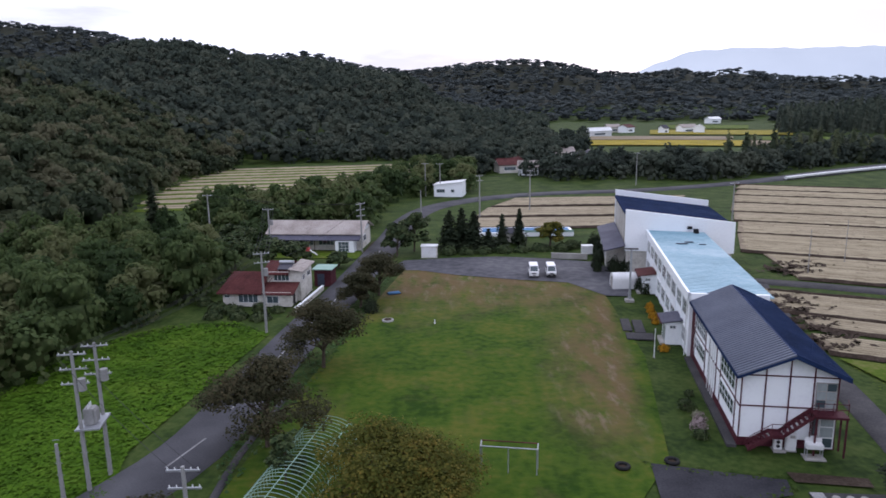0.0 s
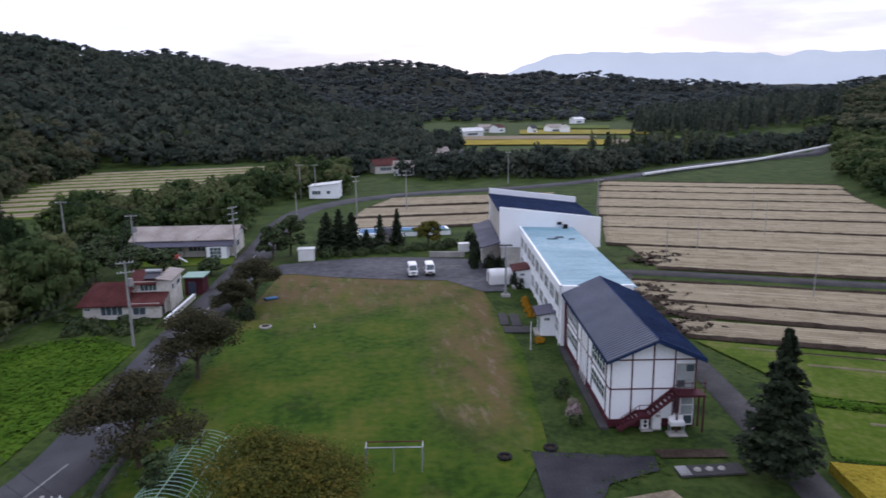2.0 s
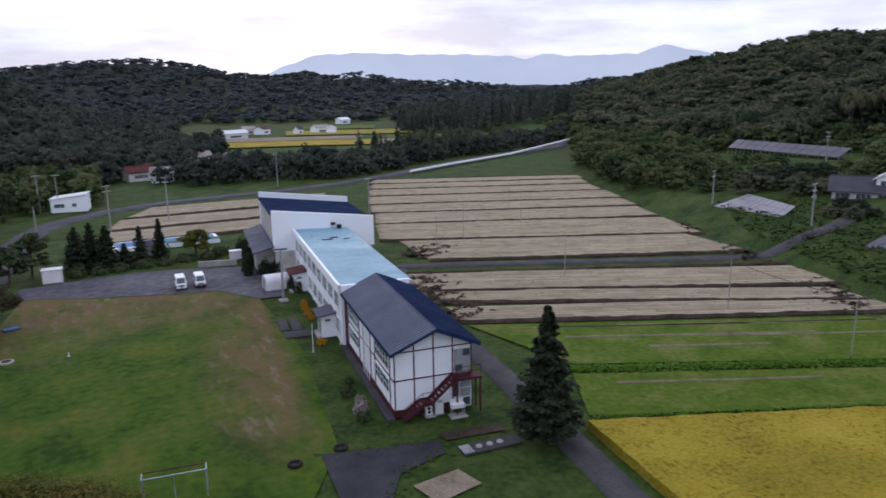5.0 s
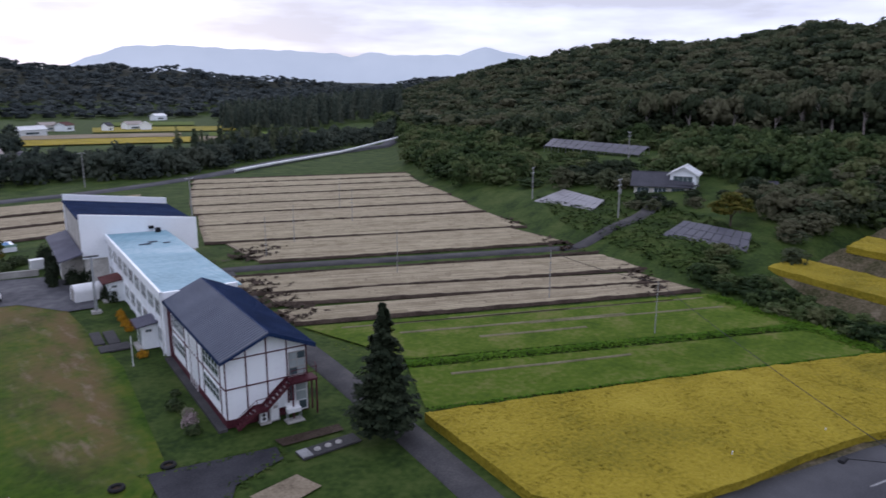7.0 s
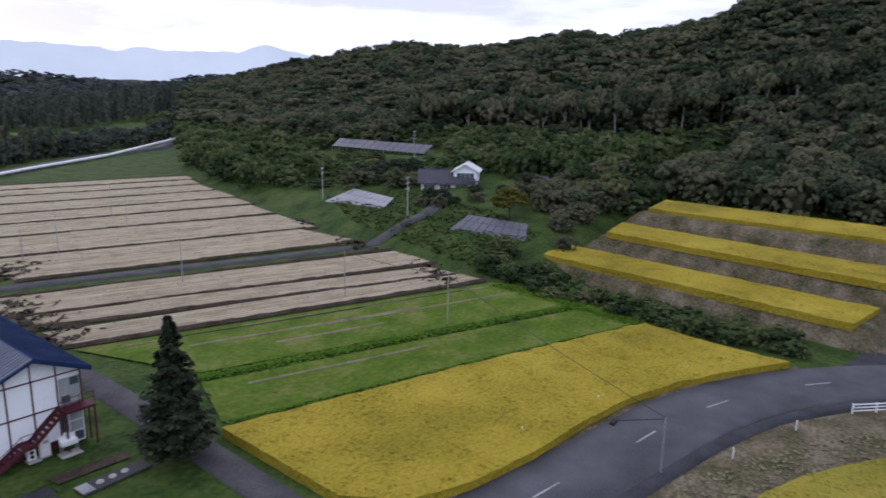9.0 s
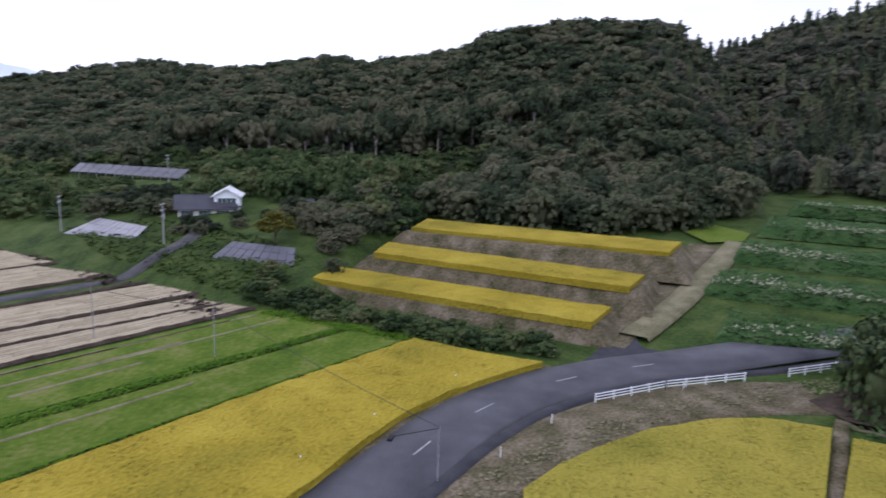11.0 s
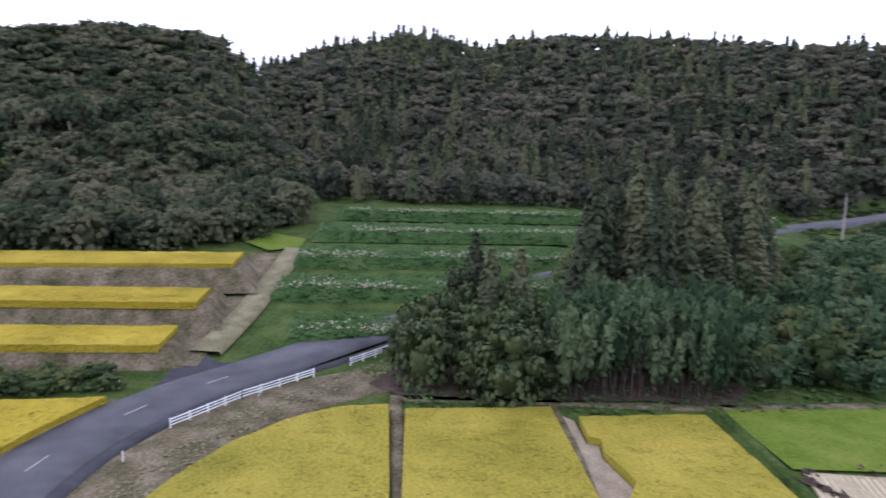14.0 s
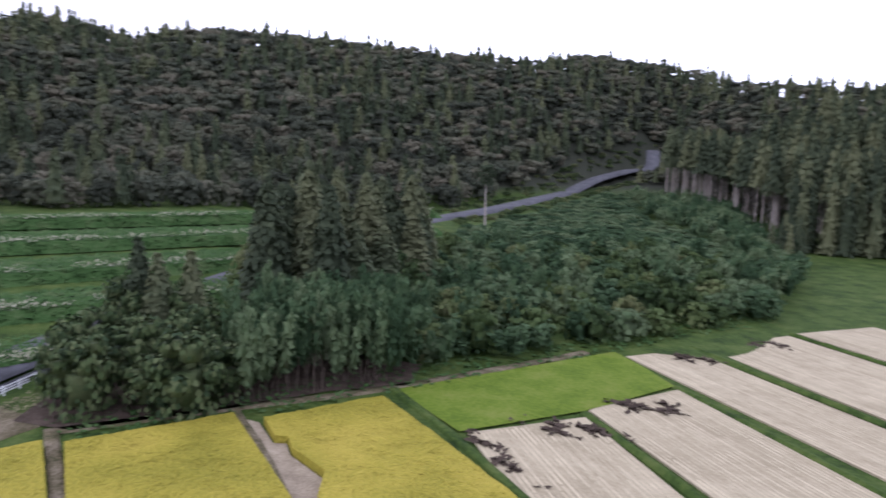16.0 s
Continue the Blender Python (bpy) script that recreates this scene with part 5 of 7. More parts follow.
def terrace(s0, s1, w0, w1, z, drop, label, mat="bank", skew=0.0):
    """A level step with a sloping face in front and at its ends."""
    bm = bmesh.new()
    a, b, c, d = (s0, w0), (s0 + skew, w1), (s1 + skew, w1), (s1, w0)
    top = [(*on_terrace(*p), z) for p in (a, b, c, d)]
    run = drop * 0.9
    low = [(*on_terrace(s0 - run, w0 - run), z - drop), (*on_terrace(s0 + skew - run, w1 + run), z - drop), (*on_terrace(s1 + skew, w1 + run), z - drop), (*on_terrace(s1, w0 - run), z - drop)]
    t, l = [bm.verts.new(p) for p in top], [bm.verts.new(p) for p in low]
    bm.faces.new(t)
    for k in range(4):
        bm.faces.new((l[k], l[(k + 1) % 4], t[(k + 1) % 4], t[k]))
    bmesh.ops.recalc_face_normals(bm, faces=bm.faces)
    bmesh.ops.subdivide_edges(bm, edges=bm.edges[:], cuts=7, use_grid_fill=True)
    for v in bm.verts:
        k = noise.noise(v.co * 0.35)
        v.co += Vector((k * 0.25, noise.noise(v.co * 0.5 + Vector((9, 0, 0))) * 0.3, k * 0.12))
    ob = part("terrace", bm, mat)
    return tagged(ob, label, "terrace", group="paddy terraces", kind="structure")


def along(x, y):
    return 0.968 * x - 0.25 * y, 0.25 * x + 0.968 * y


def terrace_xy(near_l, near_r, deep, z, drop, label, crop_label, grow=True):
    """A terrace from its front corners: far end, road end, depth."""
    (s0, wl), (s1, wr) = along(*near_l), along(*near_r)
    s = (s0 + s1) / 2
    terrace(s - 0.8, s + deep + 1.2, wr - 1.2, wl + 1.2, z, drop, label, skew=s0 - s1)
    if grow:
        e = (s0 - s1) / 2
        pts = [on_terrace(s - e, wr), on_terrace(s + deep - e, wr - 0.5), on_terrace(s + deep + e, wl + 3), on_terrace(s + e, wl)]
        crop("rice_field", [tuple(p) for p in pts], "rice", crop_label, z=z, tall=0.7, step=1.4, group="rice fields")


terrace_xy((103.8, 40.2), (90.3, -3.2), 9.4, 2.0, 2.4, "brown mown terrace bank below ripe rice", "golden ripe rice on the lowest terrace")
terrace_xy((115.3, 33.5), (101.8, -8.6), 10.2, 4.5, 3.2, "brown mown terrace bank below ripe rice", "golden ripe rice on the middle terrace")
terrace_xy((129.2, 30.1), (118.4, -15.8), 12.6, 7.0, 3.4, "brown mown terrace bank below ripe rice", "golden ripe rice on the highest terrace")
ribbon("field_bank", [(89.5, -4.6), (97, -7.6), (106.5, -11.4), (117, -16.4), (129, -21.2), (140, -25.5)], 6.0, "bank", 0.14, label="brown mown bank between the terraces and the track", category="bank")
ribbon("field_path", [(92.2, -8.8), (98.5, -12.2), (106.6, -16.3), (115.3, -20.2), (128.6, -26), (142.6, -31.6)], 3.8, "verge", 0.5, label="pale mown farm track up the terraces", category="path")
sheet("grass_patch", [(142, -26), (151, -23), (160, -30), (152, -36), (144, -33)], "regrown", lift=0.3, label="yellow-green grass patch below the forest", category="grass")
def noise_mask(q):
    return np.array([noise.noise(Vector((p[0] * 0.09, p[1] * 0.09, 3.0))) + rng.uniform(-0.25, 0.25) > -0.05 for p in q])


# overgrown green terraces
GREEN_TERRACES = ((96, 1.7, 4, -34, 12), (114, 4.3, 7, -62, 13), (133, 6.6, 4, -95, 15), (156, 8.8, 0, -112, 17), (182, 10.8, -6, -130, 10))
for s0, z, wl, wr, deep in GREEN_TERRACES:
    terrace(s0, s0 + deep, wr, wl, z, 2.2, "overgrown green terrace of tall weeds", "weeds")
    n = 1000
    q = np.array([on_terrace(rng.uniform(s0 - 0.4, s0 + 2.6), rng.uniform(wr, wl)) for _ in range(n)])
    q = q[noise_mask(q)]
    v, f = cards(np.c_[q[:, :2], z + rng.uniform(0.15, 0.5, len(q))], unit(len(q)) * 0.5 + np.array([0, 0, 1.0]), rng.uniform(0.2, 0.5, len(q)), 1.7)
    tagged(quad_mesh("seed_heads", v, f, "silver_grass"), "pale dry seed heads along a terrace edge", "weeds", kind="stuff")

# roadside: markings, posts, fence
line = east_line
run = 0.0
for i in range(len(line) - 1):
    run += (line[i + 1] - line[i]).length
    if run > 10.0:
        run = 0
        a, d = line[i], (line[i + 1] - line[i]).normalized()
        if a.x < 40 or a.x > 100:
            continue
        q = Vector((-d.y, d.x, 0)) * 0.08
        pts = [a - q, a + q, a + d * 3.0 + q, a + d * 3.0 - q]
        z = ground_z(a.x, a.y) + 0.115
        bm = bmesh.new()
        prism(bm, [(p.x, p.y) for p in pts[::-1]], z, z + 0.012)
        bmesh.ops.recalc_face_normals(bm, faces=bm.faces)
        tagged(part("lane_dash", bm, "paint"), "worn white centre dash on the road", "road marking", "road dashes", "structure")
run = 0.0
for i in range(len(west_line) - 1):
    run += (west_line[i + 1] - west_line[i]).length
    a = west_line[i]
    if run > 9 and 30 < a.y < 175 and a.x < 2:
        run = 0
        d = (west_line[i + 1] - a).normalized()
        q = Vector((-d.y, d.x, 0)) * 0.09
        bm = bmesh.new()
        prism(bm, [(p.x, p.y) for p in (a - q, a - q + d * 5, a + q + d * 5, a + q)], 0.115, 0.127)
        bmesh.ops.recalc_face_normals(bm, faces=bm.faces)
        tagged(part("lane_dash", bm, "paint"), "white centre dash on the village road", "road marking", "road dashes", "structure")
ribbon("gutter", [(40, 12.2), (50.5, 8.6), (59.2, 5.2), (66.6, 1), (73.2, -5), (79, -12.6), (83.8, -22), (90, -36)], 1.2, "fresh", 0.12, label="dark concrete gutter beside the road", category="gutter")
ribbon("verge", [(38, 8.5), (49.5, 5), (57, 1.6), (64, -3.6), (70.4, -10), (74.8, -17.5), (77.5, -27)], 8.6, "bank", 0.02, label="mown brown verge inside the road bend", category="verge")
ribbon("verge", [(34, 23.4), (46, 18.6), (54.5, 16), (62.4, 13.6), (71.6, 8.4), (79.4, 1.4)], 1.3, "bank", 0.06, label="mown brown verge between road and rice", category="verge")
sheet("road_mouth", [(81.6, -2.0), (85, -3.4), (88, -4.4), (91.4, -5.0), (92.4, -7), (92, -9.2), (89.4, -9.8), (88.4, -12.4), (84.5, -11.0), (81, -4.4)], "fresh", lift=0.07, label="dark asphalt mouth of a farm track", category="road")


def guard_fence(a, b, n):
    a, b = Vector((*a, ground_z(*a))), Vector((*b, ground_z(*b)))
    f = thing("guard_fence", "white steel roadside guard fence with three rails", "fence", Matrix.Translation(a), "guard fences")
    for i in range(n + 1):
        p = (b - a) * (i / n)
        part("post", boxes((p.x - 0.07, p.x + 0.07, p.y - 0.07, p.y + 0.07, p.z - 0.1, p.z + 1.0)), "white_metal", f)
    for z in (0.3, 0.6, 0.9):
        part("rail", rods(((0, 0, z), tuple((b - a) + Vector((0, 0, z))), 0.06), sides=6), "white_metal", f)


guard_fence((69.8, -3.4), (75.6, -11), 4)
guard_fence((75.6, -11), (80.7, -20.2), 4)
guard_fence((83.6, -25.7), (86.4, -31.6), 3)
for x, y in ((83.2, 1.2), (71.5, 11.4), (59.4, 17), (50, 20.5), (63.5, 0.8), (96, -23), (76, -12.9), (55.5, 4.8)):
    p_ = thing("delineator", "small white roadside delineator post", "post", pose(x, y, ground_z(x, y)), "delineator posts")
    part("shaft", rods(((0, 0, -0.1), (0, 0, 0.95), 0.06), sides=8), "white_metal", p_)
    part("reflector", boxes((-0.05, 0.05, -0.08, -0.055, 0.7, 0.85)), "orange_cap", p_)
street = thing("street_lamp", "thin grey street lamp with a long arm at the road", "street lamp", pose(50.2, 9.2, 0))
part("pole", rods(((0, 0, -0.2), (0, 0, 4.6), 0.07, 0.05)), "steel", street)
part("arm", rods(((0, 0, 4.5), (-4.2, 2.8, 5.4), 0.03)), "dark", street)
part("lantern", boxes((-4.8, -4.0, 2.5, 2.9, 5.3, 5.5), bevel=0.04), "dark", street)


def solar_array(name, near_l, near_r, far_r, far_l, z, rows, cols, label, mat="solar"):
    """Tilted racks of panels: the lower edge faces the valley."""
    a, b, c, d = (Vector(p) for p in (near_l, near_r, far_r, far_l))
    t = thing(name, label, "solar panels", pose(a.x, a.y, 0), "solar arrays")
    za, zb = z, z + 2.3
    for i in range(cols):
        for j in range(rows):
            f0, f1, g0, g1 = (i + 0.03) / cols, (i + 0.97) / cols, (j + 0.02) / rows, (j + 0.98) / rows
            bm = bmesh.new()
            pts = []
            for f, g in ((f0, g0), (f1, g0), (f1, g1), (f0, g1)):
                p = a.lerp(b, f).lerp(d.lerp(c, f), g) - a
                pts.append((p.x, p.y, za + (zb - za) * g + 0.25 * random.uniform(-0.1, 0.1)))
            roof_slab(bm, *pts, 0.08)
            bmesh.ops.recalc_face_normals(bm, faces=bm.faces)
            part("panel", bm, mat, t)
    for i in range(cols + 1):
        for g in (0.06, 0.5, 0.94):
            p = a.lerp(b, i / cols).lerp(d.lerp(c, i / cols), g) - a
            g_z = ground_z(p.x + a.x, p.y + a.y)
            part("leg", rods(((p.x, p.y, g_z - 0.2), (p.x, p.y, za + (zb - za) * g - 0.1), 0.06), sides=6), "steel", t)
    return t


solar_array("solar_array", (124.6, 102), (118.2, 82.5), (125.5, 83.5), (132.5, 99.5), 3.1, 3, 10, "solar panels in tilted rows on a bank, sky reflection painted pale", "solar_sky_sheen")
solar_array("solar_array", (109.6, 61.4), (106, 44.4), (113, 47), (115.5, 60), 3.2, 3, 9, "dark violet solar panels in tilted rows on a bank")
solar_array("solar_array", (184, 147), (178, 108), (182, 107), (188.5, 147), 10.0, 2, 12, "long row of dark solar panels among trees")


def gable_house(name, label, m, w, d, h, rise, wall_mat, roof_mat, over=0.5, windows=(), category="house", group="", rib=10):
    """w along x, d along y, ridge along x."""
    t = thing(name, label, category, m, group)
    bm = bmesh.new()
    prism(bm, [(0, 0), (w, 0), (w, d), (0, d)], -0.5, h)
    v = [bm.verts.new(p) for p in ((0, 0, h), (0, d, h), (0, d / 2, h + rise * 0.95), (w, 0, h), (w, d, h), (w, d / 2, h + rise * 0.95))]
    for f in ((0, 2, 1), (3, 4, 5), (0, 3, 5, 2), (2, 5, 4, 1)):
        bm.faces.new([v[k] for k in f])
    part("wall", bm, wall_mat, t)
    drop = rise * over / (d / 2)
    for s in (0, 1):
        y = -over if s == 0 else d + over
        bm = bmesh.new()
        pts = ((-over, y, h - drop), (w + over, y, h - drop), (w + over, d / 2, h + rise), (-over, d / 2, h + rise))
        roof_slab(bm, *(pts if s == 0 else (pts[1], pts[0], pts[3], pts[2])), 0.16)
        r = part("roof", bm, roof_mat, t)
        ribs(r, "roof_rib", (-over, y, h - drop), (w + over, y, h - drop), (0, d / 2 - y, rise + drop), rib, roof_mat, 0.09, 0.06)
    part("ridge_cap", rods(((-over, d / 2, h + rise + 0.02), (w + over, d / 2, h + rise + 0.02), 0.1)), roof_mat, t)
    for x, z, ww, hh, cols in windows:
        window(t, pose(x, -0.04, z), ww, hh, cols)
    return t


# farmhouse on the slope
FARM = pose(136.0, 83.1, 4.8, 0, 0, -61)
gable_house("farmhouse", "low grey farmhouse with a dark tiled roof and white walls", FARM, 11.5, 8, 3.3, 2.2, "cream_wall", "tile_roof", 0.8, ((0.6, 0.6, 2.6, 1.9, 3), (4.2, 0.6, 2.6, 1.9, 3), (7.8, 0.6, 2.8, 1.9, 3)), rib=18)
FARM2 = pose(143.0, 72.4, 5.6, 0, 0, 22)
up = gable_house("farmhouse", "white two-storey house with a pale gable facing the valley", FARM2 @ pose(0, 0, 0), 6.5, 5.4, 4.8, 1.5, "white_wall", "white_metal", 0.6, (), rib=12)
for z in (0.6, 2.95):
    window(up, west(-0.05, 4.7, z), 4.0, 1.3, 4, "pane")
part("porch_roof", boxes((-1.6, -0.06, -0.8, 6.2, 2.4, 2.55)), "tile_roof", up)
gable_house("barn", "small grey barn beside the farmhouse", pose(146, 62, 6.6, 0, 0, -65), 5, 4, 2.0, 1.0, "concrete", "tile_roof", 0.4, rib=8)


# ---- village houses in the west ----
red = thing("house", "white house with faded red metal roofs beside the road", "house", pose(-29.6, 94.0, 0, 0, 0, -6) @ Matrix.Diagonal((0.93, 0.93, 0.84, 1)))
part("wall", boxes((0, 5.6, 0, 6.0, 0, 2.5)), "cream_wall", red)
part("wall", boxes((5.62, 11.0, 3.2, 9.2, 0, 5.0)), "cream_wall", red)
part("wall", boxes((5.62, 10.4, 0.1, 3.18, 0, 2.4)), "cream_wall", red)


def slope(parent, a, b, c, d, mat, n, thick=0.14):
    bm = bmesh.new()
    roof_slab(bm, a, b, c, d, thick)
    r = part("roof", bm, mat, parent)
    ribs(r, "roof_rib", a, b, Vector(d) - Vector(a), n, mat, 0.06, 0.05)
    return r


slope(red, (-0.7, -0.6, 2.35), (6.0, -0.6, 2.35), (5.9, 4.2, 4.8), (0.4, 4.2, 4.8), "rust_roof", 14)
slope(red, (5.9, 7.2, 2.6), (-0.4, 7.2, 2.6), (0.4, 4.2, 4.8), (5.9, 4.2, 4.8), "rust_roof", 12)
slope(red, (5.2, -0.4, 2.2), (10.9, -0.4, 2.2), (10.9, 3.18, 3.3), (5.2, 3.18, 3.3), "rust_roof", 12)
slope(red, (5.3, 2.7, 4.7), (9.3, 2.7, 4.7), (9.3, 6.2, 6.2), (5.3, 6.2, 6.2), "rust_roof", 9)
slope(red, (11.5, 2.7, 5.2), (11.5, 9.6, 5.2), (9.3, 9.6, 5.6), (9.3, 2.7, 5.6), "grey_roof", 8)
slope(red, (9.3, 9.6, 4.7), (5.3, 9.6, 4.7), (5.3, 6.2, 6.2), (9.3, 6.2, 6.2), "rust_roof", 9)
window(red, pose(2.4, -0.05, 0.7), 3.0, 1.4, 4)
window(red, pose(0.3, -0.05, 1.5), 0.8, 0.5, 2)
window(red, pose(6.7, 0.05, 0.6), 1.8, 1.2, 2)
window(red, pose(6.9, 3.14, 3.5), 2.4, 1.1, 4)
east = lambda x, y, z: Matrix.Translation((x, y, z)) @ pose(0, 0, 0, 0, 0, 90)
window(red, east(11.05, 4.2, 3.3), 1.0, 0.9, 2)
window(red, east(11.05, 6.6, 3.3), 1.6, 0.9, 2)
part("door", boxes((10.4, 10.46, 1.0, 1.9, 0.1, 2.0)), "dark", red)
heater = thing("solar_heater", "silver solar water heater on a red roof", "solar heater", pose(-29.6, 94.0, 0, 0, 0, -6) @ pose(6.9, 3.3, 4.35, 19, 0, 0))
part("collector", boxes((0, 1.9, 0, 1.5, 0.12, 0.2)), "solar", heater)
part("tank", rods(((-0.1, 1.65, 0.35), (2.0, 1.65, 0.35), 0.25), sides=12), "steel", heater)
part("frame", boxes((0, 0.06, 0, 1.5, -0.05, 0.12), (1.84, 1.9, 0, 1.5, -0.05, 0.12)), "steel", heater)
shack = thing("shed", "small dark red metal shed with a pale green roof", "shed", pose(-18.6, 104.0, 0, 0, 0, -8))
part("wall", boxes((0, 2.6, 0, 2.8, -0.1, 2.5)), "maroon", shack)
part("roof", boxes((-0.3, 2.9, -0.3, 3.1, 2.52, 2.66)), "green_pipe", shack)
part("door", boxes((0.5, 1.6, -0.06, -0.01, 0, 1.9)), "slate", shack)
kerb = thing("low_wall", "low white concrete wall along the roadside", "wall", pose(-18.9, 90.5, 0, 0, 0, -9.5))
part("wall", boxes((-0.15, 0.15, 0, 11.5, -0.1, 0.55), bevel=0.03), "cream_wall", kerb)
part("coping", boxes((-0.2, 0.2, 0, 11.5, 0.56, 0.64)), "white_wall", kerb)

club = thing("community_hall", "long single-storey cream hall under a pale weathered roof", "hall", pose(-31.5, 131.5, 0, 0, 0, -7))
part("wall", boxes((0, 17.6, 0, 8.5, -0.1, 3.2)), "cream_wall", club)
slope(club, (-0.6, -0.8, 3.1), (18.2, -0.8, 3.1), (18.2, 4.2, 4.9), (-0.6, 4.2, 4.9), "grey_roof", 30)
slope(club, (18.2, 9.2, 3.1), (-0.6, 9.2, 3.1), (-0.6, 4.2, 4.9), (18.2, 4.2, 4.9), "grey_roof", 30)
bm = bmesh.new()
v = [bm.verts.new(p) for p in ((17.61, 0, 3.2), (17.61, 8.5, 3.2), (17.61, 4.2, 4.75))]
bm.faces.new(v)
part("gable", bm, "white_wall", club)
slope(club, (0, -2.6, 2.35), (17.9, -2.6, 2.35), (17.9, -0.02, 3.0), (0, -0.02, 3.0), "purple", 20)
for x in (1.5, 5.5, 9.5):
    window(club, pose(x, -0.05, 0.9), 3.0, 1.4, 4)
    part("post", boxes((x - 0.2, x - 0.08, -2.4, -2.28, -0.1, 2.3)), "bark", club)
part("porch", boxes((13.3, 16.8, -2.5, -0.02, -0.1, 2.3)), "white_wall", club)
window(club, pose(13.9, -2.54, 0.15), 2.0, 1.9, 3, "pane", "white_metal", 3)
window(club, east(17.65, 2.0, 1.2), 2.0, 1.2, 2)
sheet("parking", [(-13.6, 126), (-12.5, 136), (-10.8, 141), (-10, 126)], "soil", z=0, lift=0.03, label="dark gravel parking by the hall", category="yard")
sheet("forecourt", [(-31, 124), (-14, 122), (-13.5, 128), (-31, 130.5)], "mown", z=0, lift=0.02, label="yellow-green grass before the hall", category="lawn")
toy = thing("play_slide", "small red and white play slide on the grass", "slide", pose(-23.5, 124.2, 0))
part("tower", boxes((0, 0.7, 0, 0.8, 0, 1.6), bevel=0.05), "red", toy)
bm = bmesh.new()
roof_slab(bm, (0.7, 0.1, 1.2), (2.0, 0.1, 0.3), (2.0, 0.7, 0.3), (0.7, 0.7, 1.2), 0.1)
part("chute", bm, "white_metal", toy)

office = thing("fire_station", "small white flat-roofed building beside the road", "building", pose(-0.2, 199, 0, 0, 0, -12))
bm = bmesh.new()
v = [bm.verts.new(p) for p in ((0, 0, 0), (8.2, 0, 0), (8.2, 0, 4.3), (0, 0, 3.4), (0, 6, 0), (8.2, 6, 0), (8.2, 6, 4.3), (0, 6, 3.4))]
for f in ((0, 1, 2, 3), (7, 6, 5, 4), (3, 2, 6, 7), (1, 5, 6, 2), (0, 3, 7, 4)):
    bm.faces.new([v[k] for k in f])
part("wall", bm, "white_wall", office)
bm = bmesh.new()
roof_slab(bm, (-0.25, -0.25, 3.45), (8.45, -0.25, 4.4), (8.45, 6.25, 4.4), (-0.25, 6.25, 3.45), 0.15)
part("roof", bm, "white_metal", office)
window(office, pose(0.8, -0.05, 1.2), 2.4, 1.0, 3)
window(office, pose(4.9, -0.05, 1.3), 1.0, 0.9, 2)

# ---- poles and wires ----
def power_pole(x, y, h, label, arms=2, box_=False, turn=0.0, z=None):
    thick = 0.4 if label.startswith("thin steel") else 1.0
    z = ground_z(x, y) if z is None else z
    t = thing("utility_pole", label, "utility pole", pose(x, y, z, 0, 0, turn), "utility poles")
    part("shaft", rods(((0, 0, -0.3), (0, 0, h), 0.17 * thick, 0.11 * thick), sides=10), "pole", t)
    for k in range(arms):
        zz = h - 0.25 - 1.1 * k
        arm = part("crossarm", boxes((-0.95, 0.95, -0.05, 0.05, zz - 0.05, zz + 0.05)), "steel", t)
        for xx in (-0.85, -0.45, 0.45, 0.85):
            part("insulator", rods(((xx, 0, zz + 0.05), (xx, 0, zz + 0.2), 0.045, 0.03), sides=6), "white_metal", arm)
    if box_:
        part("transformer", rods(((0.42, 0.05, h - 3.0), (0.42, 0.05, h - 2.1), 0.28), sides=14), "pole", t)
        part("bracket", boxes((0, 0.4, -0.05, 0.05, h - 2.7, h - 2.6)), "steel", t)
    for k in range(4):
        part("step_bolt", rods(((-0.26, 0, 2.2 + 0.9 * k), (0.26, 0, 2.2 + 0.9 * k), 0.015), sides=5), "steel", t)
    return t


twin_a = power_pole(-25.8, 47.1, 10.9, "tall concrete utility pole with crossarms and a switch box", 3, True, 8)
twin_b = power_pole(-25.3, 49.4, 10.7, "tall concrete utility pole paired beside another", 3, True, 8)
rack = thing("transformer_rack", "grey transformer on a platform between two poles", "transformer", pose(-25.55, 48.2, 5.0, 0, 0, 8))
part("platform", boxes((-0.8, 0.9, -1.3, 1.4, -0.12, 0)), "steel", rack)
part("tank", boxes((-0.35, 0.45, -0.7, 0.2, 0.02, 1.25), bevel=0.06), "pole", rack, "grey transformer tank with cooling fins")
for k in range(4):
    part("fin", boxes((0.46, 0.58, -0.65 + 0.22 * k, -0.55 + 0.22 * k, 0.15, 1.1)), "pole", rack)
for k in range(3):
    part("bushing", rods(((0.05, -0.55 + 0.3 * k, 1.25), (0.05, -0.55 + 0.3 * k, 1.6), 0.06, 0.04)), "white_metal", rack)
power_pole(-26.9, 45.6, 4.6, "short grey steel pole in the meadow", 0)
power_pole(-20.9, 82.2, 10.2, "tall concrete utility pole with a lamp near the red-roofed house", 2, True, 20)
power_pole(-29.0, 121.0, 9.5, "concrete utility pole with street lamps by the hall", 1, True, 0)
power_pole(-13.6, 127.0, 9.3, "dark utility pole at the corner of the hall", 3, False, 40)
power_pole(-44.5, 137.0, 10, "thin utility pole among trees", 1)
power_pole(-3.2, 160, 7.0, "plain concrete post at the road junction", 0)
power_pole(10.5, 163, 10, "utility pole at the edge of the stubble", 2, False, 30)
power_pole(23.5, 172, 10, "utility pole at the edge of the stubble", 2, False, 30)
power_pole(-2.6, 201, 9.5, "utility pole by the white building", 1)
power_pole(1.6, 199.5, 9.5, "utility pole by the white building", 1)
power_pole(63, 218, 10, "utility pole beside the far road", 1)
